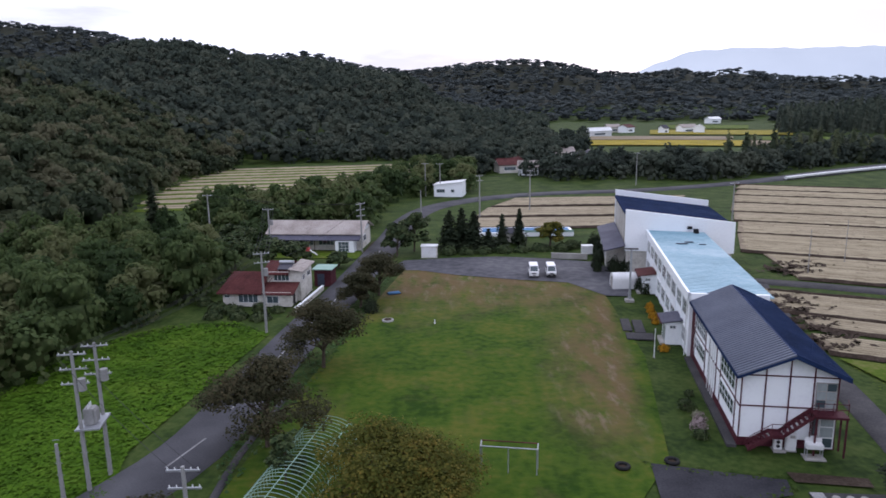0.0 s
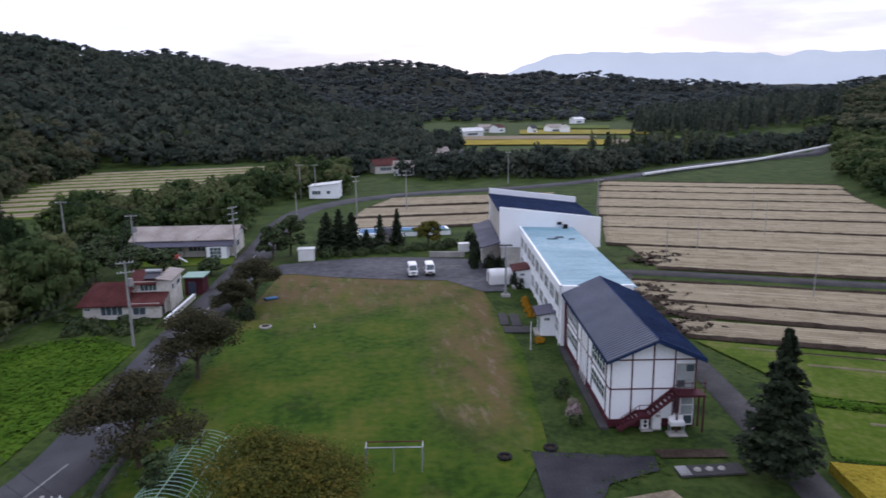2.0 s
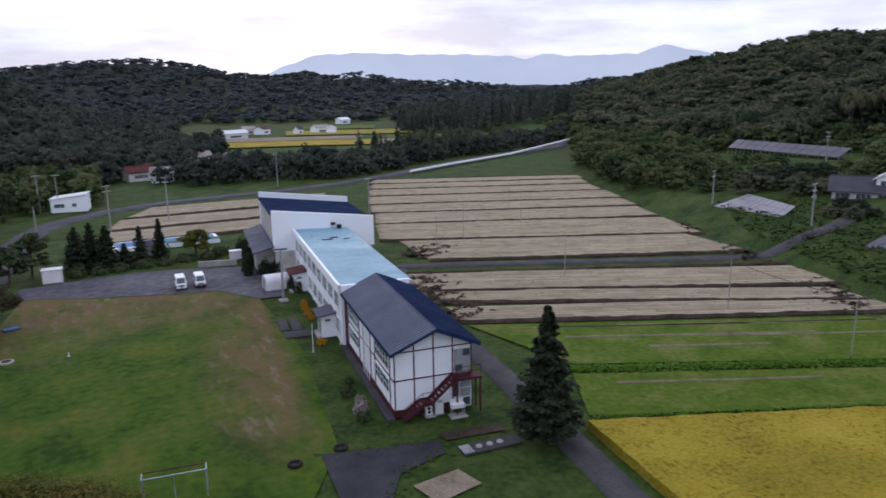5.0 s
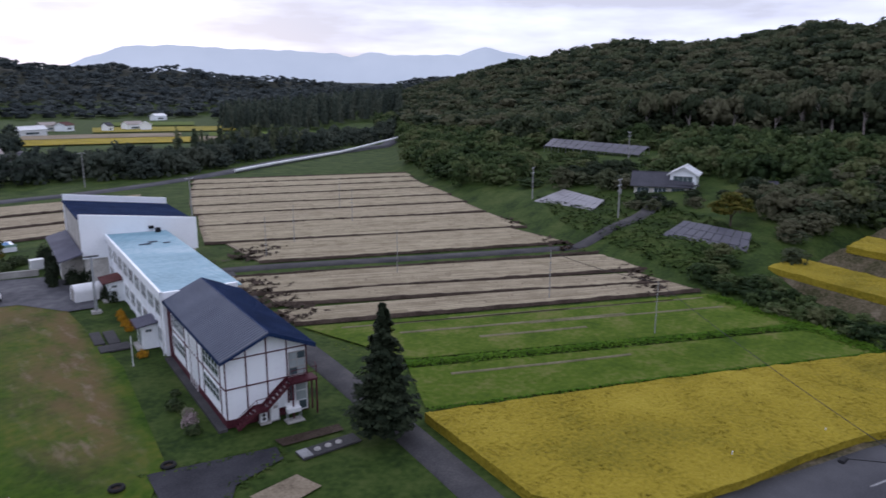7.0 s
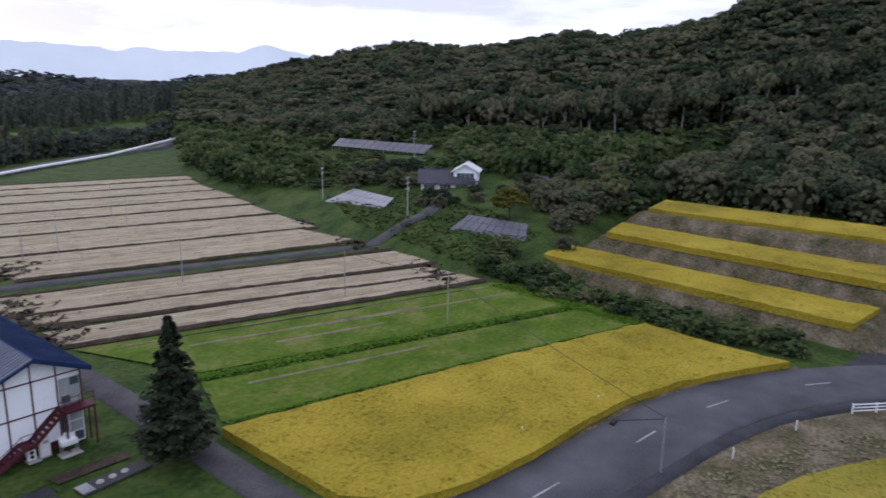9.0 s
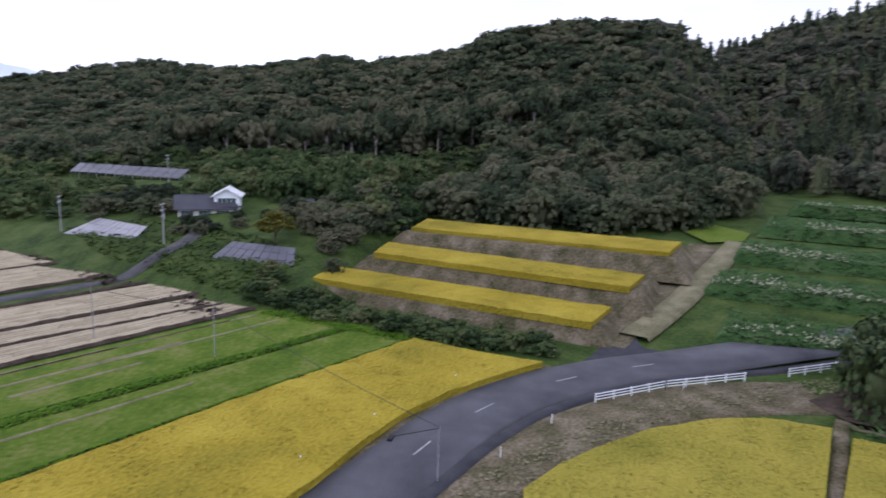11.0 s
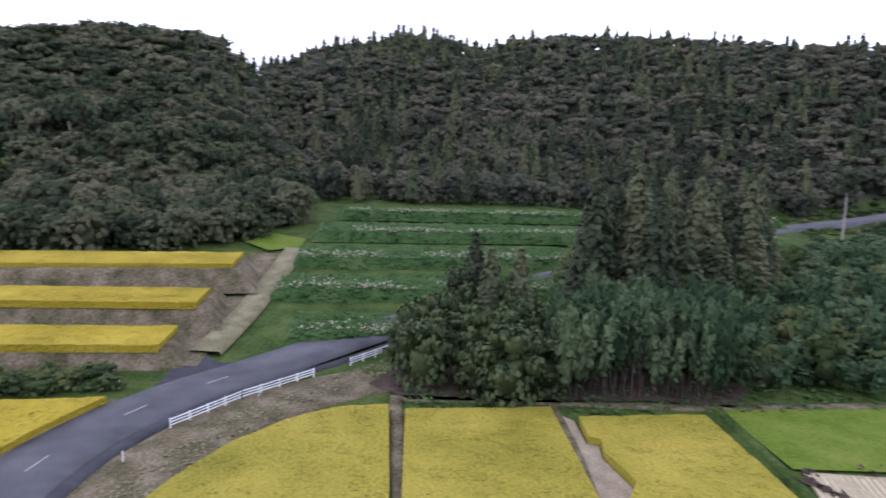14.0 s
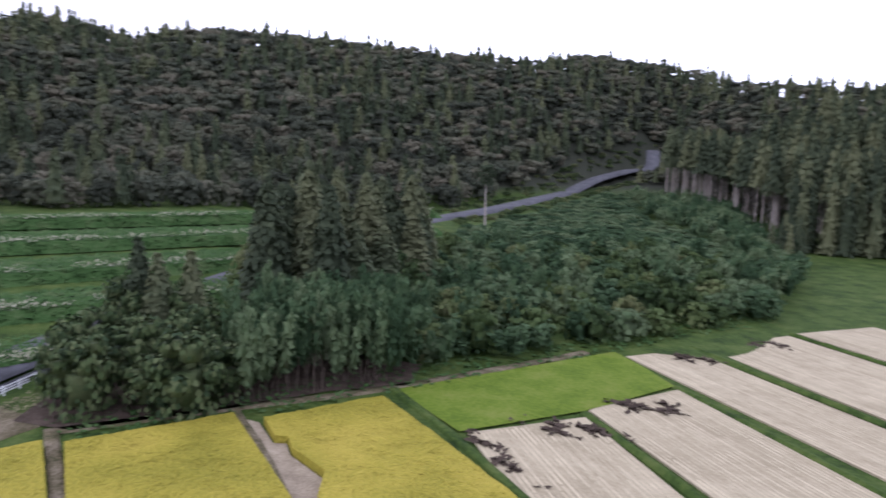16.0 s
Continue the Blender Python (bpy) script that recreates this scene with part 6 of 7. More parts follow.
power_pole(126.3, 103.8, 7.2, "concrete utility pole above the solar panels", 2, False, 20)
power_pole(117.0, 74.6, 7.6, "concrete utility pole by the farm lane", 3, True, 10)
power_pole(176.0, 110, 7.5, "utility pole behind the long solar row", 2)
power_pole(74.3, 57.5, 6.8, "thin steel pole in the cut paddy", 0)
power_pole(67.5, 112, 7.2, "thin steel pole in the stubble", 0)
power_pole(58.0, 105.5, 7.0, "thin steel pole in the stubble", 0)
power_pole(96, 138, 7.2, "thin steel pole in the stubble", 0)
power_pole(88, 122, 7.2, "thin steel pole in the stubble", 0)
power_pole(67.5, 82, 7.0, "thin steel pole in the stubble", 0)
power_pole(72, 40, 6.5, "thin steel pole behind the lamp", 0)
power_pole(66, 153, 8.5, "dark slender pole beside the hall", 1)
power_pole(-14.4, 36.0, 8.0, "utility pole behind a tree beside the road", 2)


def tube(points, r, sides=5):
    """One closed tube along points."""
    bm = bmesh.new()
    pts = [Vector(p) for p in points]
    rings = []
    for i, p in enumerate(pts):
        d = (pts[min(i + 1, len(pts) - 1)] - pts[max(i - 1, 0)]).normalized()
        u = d.cross(Vector((0.31, 0.17, 0.93))).normalized()
        w = d.cross(u)
        rings.append([bm.verts.new(p + (u * math.cos(2 * math.pi * k / sides) + w * math.sin(2 * math.pi * k / sides)) * r) for k in range(sides)])
    for a, b in zip(rings, rings[1:]):
        for k in range(sides):
            bm.faces.new((a[k], a[(k + 1) % sides], b[(k + 1) % sides], b[k]))
    bm.faces.new(rings[0][::-1]), bm.faces.new(rings[-1])
    bmesh.ops.recalc_face_normals(bm, faces=bm.faces)
    return bm


def cable(label, *pts, sag=0.5, r=0.025):
    line_ = [Vector(pts[0])]
    for a, b in zip(pts, pts[1:]):
        a, b = Vector(a), Vector(b)
        line_ += [a.lerp(b, k / 8) - Vector((0, 0, sag * 4 * (k / 8) * (1 - k / 8))) for k in range(1, 9)]
    ob = part("power_cable", tube(line_, r, 4), "wire")
    return tagged(ob, label, "cable", group="power cables")


for o in (-0.85, -0.45, 0.45, 0.85):
    cable("thin black power cable between utility poles", (-25.8 + o, 47.1, 10.9), (-20.9 + o, 82.2, 10.2), (-29 + o, 121, 9.4), sag=0.9, r=0.018)
cable("thin black power cable between utility poles", (-20.9, 82.2, 8.2), (-13.6, 127, 8.6), sag=0.8)
for o in (-0.7, 0.7):
    cable("thin black power cable across the paddies", (-14.4 + o, 36.0, 7.9), (-25.8 + o, 47.1, 10.0), sag=0.3, r=0.018)
    cable("thin black power cable behind the hall", (-13.6 + o, 127, 9.0), (-44.5 + o, 137, 9.8), sag=0.6, r=0.018)
    cable("thin black power cable by the stubble", (10.5 + o, 163, 9.8), (23.5 + o, 172, 9.8), (63 + o, 218, 9.8), sag=0.7, r=0.02)
cable("thin black cable across the rice", (74.3, 57.5, 6.6), (72, 40, 6.3), (50.2, 9.2, 4.6), sag=0.4, r=0.03)


# ---- school field ----
def van(x, y, turn, label, dark=False):
    t = thing("van", label, "van", pose(x, y, 0.04, 0, 0, turn), "parked vans")
    bm = bmesh.new()
    prof = [(-1.68, 0.32), (-1.68, 0.85), (-1.5, 1.0), (-1.05, 1.78), (-0.8, 1.88), (1.5, 1.88), (1.66, 1.7), (1.68, 0.32)]
    left = [bm.verts.new((-0.72 if z < 1.1 else -0.64, yy, z)) for yy, z in prof]
    right = [bm.verts.new((0.72 if z < 1.1 else 0.64, yy, z)) for yy, z in prof]
    bm.faces.new(left), bm.faces.new(right[::-1])
    for k in range(len(prof)):
        j = (k + 1) % len(prof)
        bm.faces.new((left[k], right[k], right[j], left[j]))
    bmesh.ops.recalc_face_normals(bm, faces=bm.faces)
    bmesh.ops.bevel(bm, geom=bm.edges[:], offset=0.05, segments=2, affect='EDGES')
    part("body", bm, "car_white", t)
    bm = bmesh.new()
    roof_slab(bm, (-0.58, -1.5, 1.08), (0.58, -1.5, 1.08), (0.55, -1.1, 1.76), (-0.55, -1.1, 1.76), 0.03)
    part("windscreen", bm, "pane", t)
    for s in (-1, 1):
        part("side_window", boxes((s * 0.70 - 0.03, s * 0.70 + 0.03, -0.85, 1.4, 1.12, 1.62)), "pane", t)
        part("headlight", boxes((s * 0.52 - 0.14, s * 0.52 + 0.14, -1.72, -1.64, 0.7, 0.88), bevel=0.02), "white_metal", t)
        for y_ in (-1.05, 1.1):
            wheel = part("wheel", rods(((s * 0.6, y_, 0.27), (s * 0.74, y_, 0.27), 0.27), sides=18), "rubber", t)
            part("rim", rods(((s * 0.73, y_, 0.27), (s * 0.755, y_, 0.27), 0.16), sides=12), "steel", wheel)
        part("mirror", boxes((s * 0.78 - 0.07, s * 0.78 + 0.07, -1.05, -0.97, 1.1, 1.28), bevel=0.02), "car_white" if not dark else "dark", t)
    part("bumper", boxes((-0.7, 0.7, -1.74, -1.6, 0.3, 0.56), bevel=0.04), "dark" if dark else "car_white", t)
    part("number_plate", boxes((-0.17, 0.17, -1.765, -1.74, 0.38, 0.52)), "paint", t)
    part("grille", boxes((-0.35, 0.35, -1.71, -1.66, 0.62, 0.8)), "dark", t)


van(15.4, 107.6, -4, "small white van parked in the school yard")
van(18.1, 107.4, -4, "small white van with a dark bumper in the yard", True)

shed = thing("shed", "small white metal garden shed at the yard's edge", "shed", pose(-2.6, 121.8, 0, 0, 0, -4))
part("wall", boxes((0, 2.8, 0, 1.8, -0.1, 1.95)), "cream_wall", shed)
part("roof", boxes((-0.12, 2.92, -0.12, 1.92, 1.96, 2.08)), "white_metal", shed)
for k in range(2):
    part("door", boxes((0.1 + 1.3 * k, 1.38 + 1.3 * k, -0.04, -0.005, 0.05, 1.85)), "white_metal", shed)

goal = thing("goal_frame", "rusty white football goal frame on the lawn", "goal", pose(3.1, 48.7, 0, 0, 0, -10))
for x in (0, 2.1, 4.25):
    part("post", rods(((x, 0, 0), (x, 0, 2.1), 0.05)), "steel", goal)
part("crossbar", rods(((0, 0, 2.1), (4.3, 0, 2.1), 0.05)), "steel", goal)
part("rear_bar", rods(((0, 0.9, 2.12), (4.3, 0.9, 2.12), 0.05)), "rust_roof", goal)
for x in (0, 4.3):
    part("stay", rods(((x, 0, 2.1), (x, 0.9, 2.12), 0.04), ((x, 0.9, 2.1), (x, 0.95, 0), 0.04)), "steel", goal)

for x, y in ((14.0, 48.8), (18.0, 49.4)):
    t = thing("tyre", "old black tyre half sunk in the grass", "tyre", pose(x, y, 0.0), "old tyres")
    bm = bmesh.new()
    n, k_ = 20, 8
    vs = [[bm.verts.new(((0.46 + 0.15 * math.cos(2 * math.pi * j / k_)) * math.cos(2 * math.pi * i / n), (0.46 + 0.15 * math.cos(2 * math.pi * j / k_)) * math.sin(2 * math.pi * i / n), 0.12 + 0.13 * math.sin(2 * math.pi * j / k_))) for j in range(k_)] for i in range(n)]
    for i in range(n):
        for j in range(k_):
            bm.faces.new((vs[i][j], vs[(i + 1) % n][j], vs[(i + 1) % n][(j + 1) % k_], vs[i][(j + 1) % k_]))
    part("tread", bm, "rubber", t)
    bm = bmesh.new()
    bmesh.ops.create_circle(bm, cap_ends=True, segments=16, radius=0.36, matrix=Matrix.Translation((0, 0, 0.06)))
    part("soil", bm, "soil", t)

hoop = thing("hoop_house", "bare pale green tunnel frame of a greenhouse", "greenhouse frame", pose(-13.4, 32.6, 0, 0, 0, -11.7))
for k in range(44):
    y = 0.5 * k
    arch = [(2.4 * -math.cos(math.pi * j / 12), y, 0.85 + 1.6 * math.sin(math.pi * j / 12)) for j in range(13)]
    part("hoop", tube([(-2.4, y, 0)] + arch + [(2.4, y, 0)], 0.028, 4), "green_pipe", hoop)
for x, z in ((0, 2.46), (-1.7, 1.98), (1.7, 1.98), (-2.4, 0.8), (2.4, 0.8)):
    part("purlin", rods(((x, 0, z), (x, 21.5, z), 0.035), sides=5), "green_pipe", hoop)
for x, y, label, mat in ((-6.2, 98.8, "blue plastic cover lying on the lawn", "blue"),):
    t = thing("cover", label, "cover", pose(x, y, 0, 0, 0, 20))
    part("sheet", boxes((-0.9, 0.9, -0.5, 0.5, -0.02, 0.22), bevel=0.08), mat, t)
    part("edge", boxes((-0.95, 0.95, -0.55, 0.55, -0.03, 0.05)), "dark", t)
flag = thing("marker", "small white marker peg in the lawn", "peg", pose(-0.3, 84.6, 0))
part("peg", rods(((0, 0, 0), (0, 0, 0.5), 0.05)), "white_metal", flag)
part("base", rods(((0, 0, 0), (0, 0, 0.06), 0.12)), "white_metal", flag)
grate = thing("manhole", "round grey concrete manhole in the lawn", "manhole", pose(-6.3, 86.1, 0))
part("ring", rods(((0, 0, -0.1), (0, 0, 0.16), 0.75), sides=18), "concrete", grate)
part("lid", rods(((0, 0, 0.15), (0, 0, 0.2), 0.5), sides=16), "soil", grate)
slab = thing("concrete_pad", "long dark concrete pad with pale round stones", "pad", pose(26.0, 43.2, 0, 0, 0, -6))
part("pad", boxes((0, 5.2, 0, 1.5, -0.05, 0.1), bevel=0.02), "lane", slab)
part("white_end", boxes((0.02, 0.9, 0.1, 1.4, 0.1, 0.16)), "paint", slab)
for k in range(3):
    part("stone", rods(((1.6 + 0.95 * k, 0.8, 0.1), (1.6 + 0.95 * k, 0.8, 0.2), 0.3, 0.24), sides=10), "concrete", slab)
sheet("bare_patch", [(20.5, 41.5), (24.5, 41.8), (25, 39.2), (21, 38.6)], "dirt", z=0, lift=0.03, label="bare brownish earth in the grass", category="earth")
sheet("asphalt_strip", [(26, 47.6), (31.5, 46.4), (31.2, 45.2), (26, 46.2)], "soil", z=0, lift=0.02, label="dark strip of old asphalt", category="yard")
# pool and sheds behind the yard
pool = thing("pool", "outdoor school pool with a pale blue and white edge", "pool", pose(9, 140, 0, 0, 0, -3))
part("wall", boxes((0, 19, 0, 6, -0.1, 0.7)), "white_wall", pool)
part("water", boxes((0.6, 18.4, 0.6, 5.4, 0.7, 0.74)), "blue", pool)
part("fence_band", boxes((9, 19, -0.1, -0.02, 0.75, 1.2)), "green_pipe", pool)
hut = thing("pool_hut", "small grey hut with a dark hipped roof", "hut", pose(13.0, 133.5, 0))
part("wall", boxes((0, 3.6, 0, 2.6, -0.1, 1.8)), "cream_wall", hut)
bm = bmesh.new()
v = [bm.verts.new(p) for p in ((-0.3, -0.3, 1.8), (3.9, -0.3, 1.8), (3.9, 2.9, 1.8), (-0.3, 2.9, 1.8), (1.2, 1.3, 2.7), (2.4, 1.3, 2.7))]
for f in ((0, 1, 5, 4), (1, 2, 5), (2, 3, 4, 5), (3, 0, 4), (3, 2, 1, 0)):
    bm.faces.new([v[k] for k in f])
part("roof", bm, "tile_roof", hut)
box2 = thing("white_box", "white storage box by the hedge", "box", pose(26.2, 122.2, 0))
part("body", boxes((0, 1.9, 0, 1.2, -0.05, 1.4), bevel=0.03), "white_metal", box2)
part("lid", boxes((-0.06, 1.96, -0.06, 1.26, 1.42, 1.5)), "white_metal", box2)
ramp = thing("ramp_wall", "low concrete retaining wall at the yard", "wall", pose(20.2, 119.6, 0, 0, 0, -14))
part("wall", boxes((0, 6.2, 0, 0.35, -0.1, 0.8), bevel=0.03), "concrete", ramp)
part("coping", boxes((-0.05, 6.25, -0.05, 0.4, 0.81, 0.9)), "concrete", ramp)
bar = thing("road_rail", "pale steel guard rail along the far road", "guard rail", pose(0, 0, 0))
pts = [Vector((*p, ground_z(*p))) for p in ((112, 222), (134, 234.5), (180, 258), (250, 286))]
for a, b in zip(pts, pts[1:]):
    part("rail", rods((tuple(a + Vector((0, 0, 0.8))), tuple(b + Vector((0, 0, 0.8))), 0.5), sides=6), "white_metal", bar)
    for k in range(6):
        q = a.lerp(b, k / 6)
        part("post", rods((tuple(q), tuple(q + Vector((0, 0, 0.9))), 0.08), sides=5), "steel", bar)
sign = thing("warning_sign", "small yellow warning sign on a post", "sign", pose(-6.6, 146, 0))
part("post", rods(((0, 0, 0), (0, 0, 2.4), 0.04)), "steel", sign)
part("plate", boxes((-0.45, 0.45, -0.04, -0.01, 1.9, 2.7), bevel=0.01), "orange_cap", sign)

# ---- far village ----
VILLAGE = ((104, 470, 26, "white_metal", "white_metal", 18, 5), (128, 520, 10, "cream_wall", "grey_roof", 10, 8), (140, 512, 40, "white_wall", "rust_roof", 9, 8), (176, 500, 15, "white_wall", "grey_roof", 12, 8),
           (187, 488, 70, "white_wall", "white_metal", 9, 7), (160, 492, 30, "white_wall", "tile_roof", 5, 5), (250, 640, 20, "white_wall", "white_metal", 12, 8),
           (24, 258, 12, "cream_wall", "rust_roof", 9, 7), (31, 262, 60, "cream_wall", "rust_roof", 8, 6), (30, 250, -10, "white_wall", "grey_roof", 7, 5), (58, 284, 20, "cream_wall", "tile_roof", 11, 8), (66, 290, 70, "cream_wall", "tile_roof", 9, 7), (52, 300, 5, "cream_wall", "grey_roof", 8, 6))
for x, y, turn, wm, rm, w, d in VILLAGE:
    gable_house("village_house", "distant village house with %s" % {"white_metal": "a white roof", "grey_roof": "a pale grey roof", "rust_roof": "a faded red roof", "tile_roof": "a dark tiled roof"}[rm],
                pose(x, y, ground_z(x, y), 0, 0, turn), w, d, 3.2 if y < 300 else 4.0, 1.8, wm, rm, 0.5, ((w * 0.2, 0.9, w * 0.5, 1.3, 4),), group="village houses", rib=6)
for k, (b0, b1, r0, r1, mat) in enumerate(((12, 24, 396, 440, "rice"), (12.5, 23, 444, 480, "stubble"), (24, 33, 400, 440, "stubble"), (17, 27, 500, 560, "rice_pale"), (25, 34, 445, 480, "mown"), (18, 24, 580, 640, "mown"))):
    pts = sector(b0, b1, r0, r1, 6)
    sheet("far_field", [tuple(q) for q in pts], mat, lift=0.6, step=40, label="distant paddy strip by the village", category="field")


# ---- single trees and shrubs ----
def branching(bm, base, h, lean, r, limbs, spread, seed):
    """Trunk, low forks and two tiers of limbs with twigs; returns the twig ends."""
    rnd = random.Random(seed)
    top = Vector((lean * h, lean * 0.5 * h, h * 0.55))
    rod(bm, base, top, r, r * 0.5, sides=8)
    tips = [top + Vector((rnd.uniform(-1, 1) * spread * 0.25, rnd.uniform(-1, 1) * spread * 0.25, h * rnd.uniform(0.2, 0.36))) for _ in range(5)]
    for q in tips:
        rod(bm, top, q, r * 0.3, r * 0.08, sides=5)
    for k in range(limbs * 2):
        outer = k % 2
        a = 2 * math.pi * k / (limbs * 2) + rnd.uniform(-0.35, 0.35)
        start = Vector(base).lerp(top, rnd.uniform(0.35, 0.7) if outer else rnd.uniform(0.6, 1.0))
        reach = spread * (rnd.uniform(0.6, 0.88) if outer else rnd.uniform(0.25, 0.6))
        lift_ = h * (rnd.uniform(0.36, 0.66) if outer else rnd.uniform(0.62, 0.84))
        end = Vector((math.cos(a) * reach, math.sin(a) * reach, lift_))
        elbow = start.lerp(end, 0.5) + Vector((0, 0, h * 0.06))
        rod(bm, start, elbow, r * 0.4, r * 0.25, sides=6)
        rod(bm, elbow, end, r * 0.25, r * 0.08, sides=5)
        tips.append(end)
        for _ in range(3):
            e = end + Vector((rnd.uniform(-1, 1) * spread * 0.26, rnd.uniform(-1, 1) * spread * 0.26, rnd.uniform(-0.08, 0.12) * h))
            rod(bm, elbow.lerp(end, rnd.uniform(0.2, 0.9)), e, r * 0.12, r * 0.04, sides=4)
            tips.append(e)
    return tips


def single_tree(x, y, h, w, leaves, mat, label, name="tree", size=0.28, seed=1, limbs=7, trunk=0.2, low=0.35, flat=1.0, group="", category="tree"):
    t = thing(name, label, category, pose(x, y, ground_z(x, y)), group)
    w, h = w * 0.82, h * 0.95
    bm = bmesh.new()
    tips = branching(bm, (0, 0, -0.2), h, 0.03, trunk, limbs, w / 2, seed)
    part("trunk", bm, "bark", t)
    pts, nrm = [], []
    per = max(1, leaves // len(tips))
    for q in tips:
        c = np.array(q)
        rad = w * rng.uniform(0.10, 0.17)
        u = unit(per)
        p_ = c + u * rad * (rng.uniform(0.25, 1.0, (per, 1)) ** 0.5) * np.array([1.2, 1.2, 0.55 * flat])
        pts.append(p_), nrm.append(u * 0.6 + 0.5 * unit(per) + np.array([0, 0, 0.7]))
    pts, nrm = np.concatenate(pts), np.concatenate(nrm)
    pts[:, 2] = np.maximum(pts[:, 2], low * h * 0.6)
    v, f = cards(pts, nrm, rng.uniform(0.6, 1.3, len(pts)) * size, 1.3)
    quad_mesh("crown", v, f, mat, t)
    return t


def spruce_tree(x, y, h, w, label, sprays=4200, mat="spruce", size=0.55, group="", low=0.09):
    t = thing("spruce", label, "conifer", pose(x, y, ground_z(x, y)), group)
    part("trunk", rods(((0, 0, -0.2), (0, 0, h * 0.97), 0.028 * h * 0.7, 0.02), sides=8), "bark", t)
    pts, nrm = [], []
    tiers = int(h * 2.4)
    n = sprays // tiers
    for k in range(tiers):
        f = k / tiers
        z = h * (low + (0.99 - low) * f)
        reach = w / 2 * (1 - f) ** 0.85 * rng.uniform(0.82, 1.1) + 0.12
        boughs = max(4, int(11 * (1 - f)) + 4)
        a0 = rng.uniform(0, 6.28)
        which = rng.integers(0, boughs, n)
        ang = a0 + which * 2 * math.pi / boughs + rng.normal(0, 0.13, n)
        u = rng.uniform(0.1, 1, n) ** 0.7
        rr = reach * u * (0.8 + 0.3 * np.sin(which * 2.3 + k))
        zz = z - rr * 0.28 + rng.normal(0, 0.08, n) + 0.16 * rr * u
        pts.append(np.c_[np.cos(ang) * rr, np.sin(ang) * rr, zz])
        nrm.append(np.c_[np.cos(ang) * 0.35, np.sin(ang) * 0.35, np.full(n, 0.9)] + 0.4 * unit(n))
    pts, nrm = np.concatenate(pts), np.concatenate(nrm)
    v, f = cards(pts, nrm, rng.uniform(0.6, 1.25, len(pts)) * size * (0.5 + 0.5 * (1 - np.clip(pts[:, 2] / h, 0, 1))), 1.5)
    quad_mesh("crown", v, f, mat, t)
    return t


def shrub(x, y, h, w, mat, label, leaves=700, size=0.16, category="shrub", group="", name="shrub"):
    t = thing(name, label, category, pose(x, y, ground_z(x, y)), group)
    bm = bmesh.new()
    for k in range(6):
        a = k * 1.05
        rod(bm, (0, 0, -0.1), (math.cos(a) * w * 0.25, math.sin(a) * w * 0.25, h * 0.6), 0.04, 0.015, sides=5)
    part("stems", bm, "bark", t)
    u = unit(leaves)
    u[:, 2] = np.abs(u[:, 2])
    k = 0.8 + 0.22 * np.sin(u[:, 0] * 5 + x) * np.cos(u[:, 1] * 6 + y)
    p_ = u * (k * rng.uniform(0.62, 1.02, leaves))[:, None] * np.array([w / 2, w / 2, h])
    v, f = cards(p_, u + 0.6 * unit(leaves), rng.uniform(0.6, 1.3, leaves) * size, 1.2)
    quad_mesh("leaves", v, f, mat, t)
    return t


spruce_tree(33.0, 42.0, 11.8, 6.2, "tall dark spruce beside the school lane", 19000, size=0.4, low=0.13)
# cherry trees along the road
for k, (x, y, h, w) in enumerate(((-14.2, 53.4, 8.6, 10.4), (-12.2, 70.6, 8.4, 10.2), (-8.4, 98.5, 6.8, 9.2), (-10.4, 92.5, 5.4, 6.4))):
    single_tree(x, y, h, w, 13000, "cherry", "roadside cherry tree with thinning reddish-brown leaves", "cherry_tree", 0.19, 10 + k, 9, 0.22, 0.3, 1.0, "cherry trees")
single_tree(-11.5, 47.5, 4.2, 3.2, 1500, "shrub", "young green tree below the road", size=0.24, seed=31, limbs=5, trunk=0.1)
shrub(-8.8, 90.0, 2.6, 2.6, "spruce", "dark clipped shrub under a cherry tree", 900, 0.18)
single_tree(-2.9, 42.5, 7.0, 13.0, 24000, "keyaki", "broad tree with green and rust-gold autumn leaves", "tree", 0.17, 41, 14, 0.26, 0.35, 0.9)
single_tree(-17.0, 36.0, 6.4, 8.5, 7000, "cherry", "roadside tree with thin brown-green leaves", "tree", 0.2, 43, 8, 0.2, 0.35, 0.8)
# trees between yard and pool
single_tree(-4.0, 127.5, 8.0, 7.0, 4200, "shrub", "dense dark green tree at the yard corner", size=0.42, seed=51)
single_tree(-7.0, 124, 6.5, 6.0, 3200, "shrub", "dense dark green tree at the yard corner", size=0.42, seed=52)
for k, (x, y, h) in enumerate(((2.6, 128.5, 7.6), (4.9, 129, 8.0), (7.2, 128.7, 7.4))):
    spruce_tree(x, y, h, 5.8, "dark conifer in a row behind the yard", 3200, size=0.5, group="conifer row")
spruce_tree(12.6, 130.5, 6.4, 3.4, "young green fir behind the yard", 900, "cedar", 0.6)
spruce_tree(16.0, 131.5, 7.2, 3.2, "dark conifer behind the yard", 1400, size=0.6)
spruce_tree(9.8, 127.5, 4.2, 3.6, "low dark conifer behind the yard", 900, size=0.55)
single_tree(21.8, 130.5, 4.9, 6.2, 3600, "keyaki", "round light green tree by the pool hut", size=0.36, seed=61)
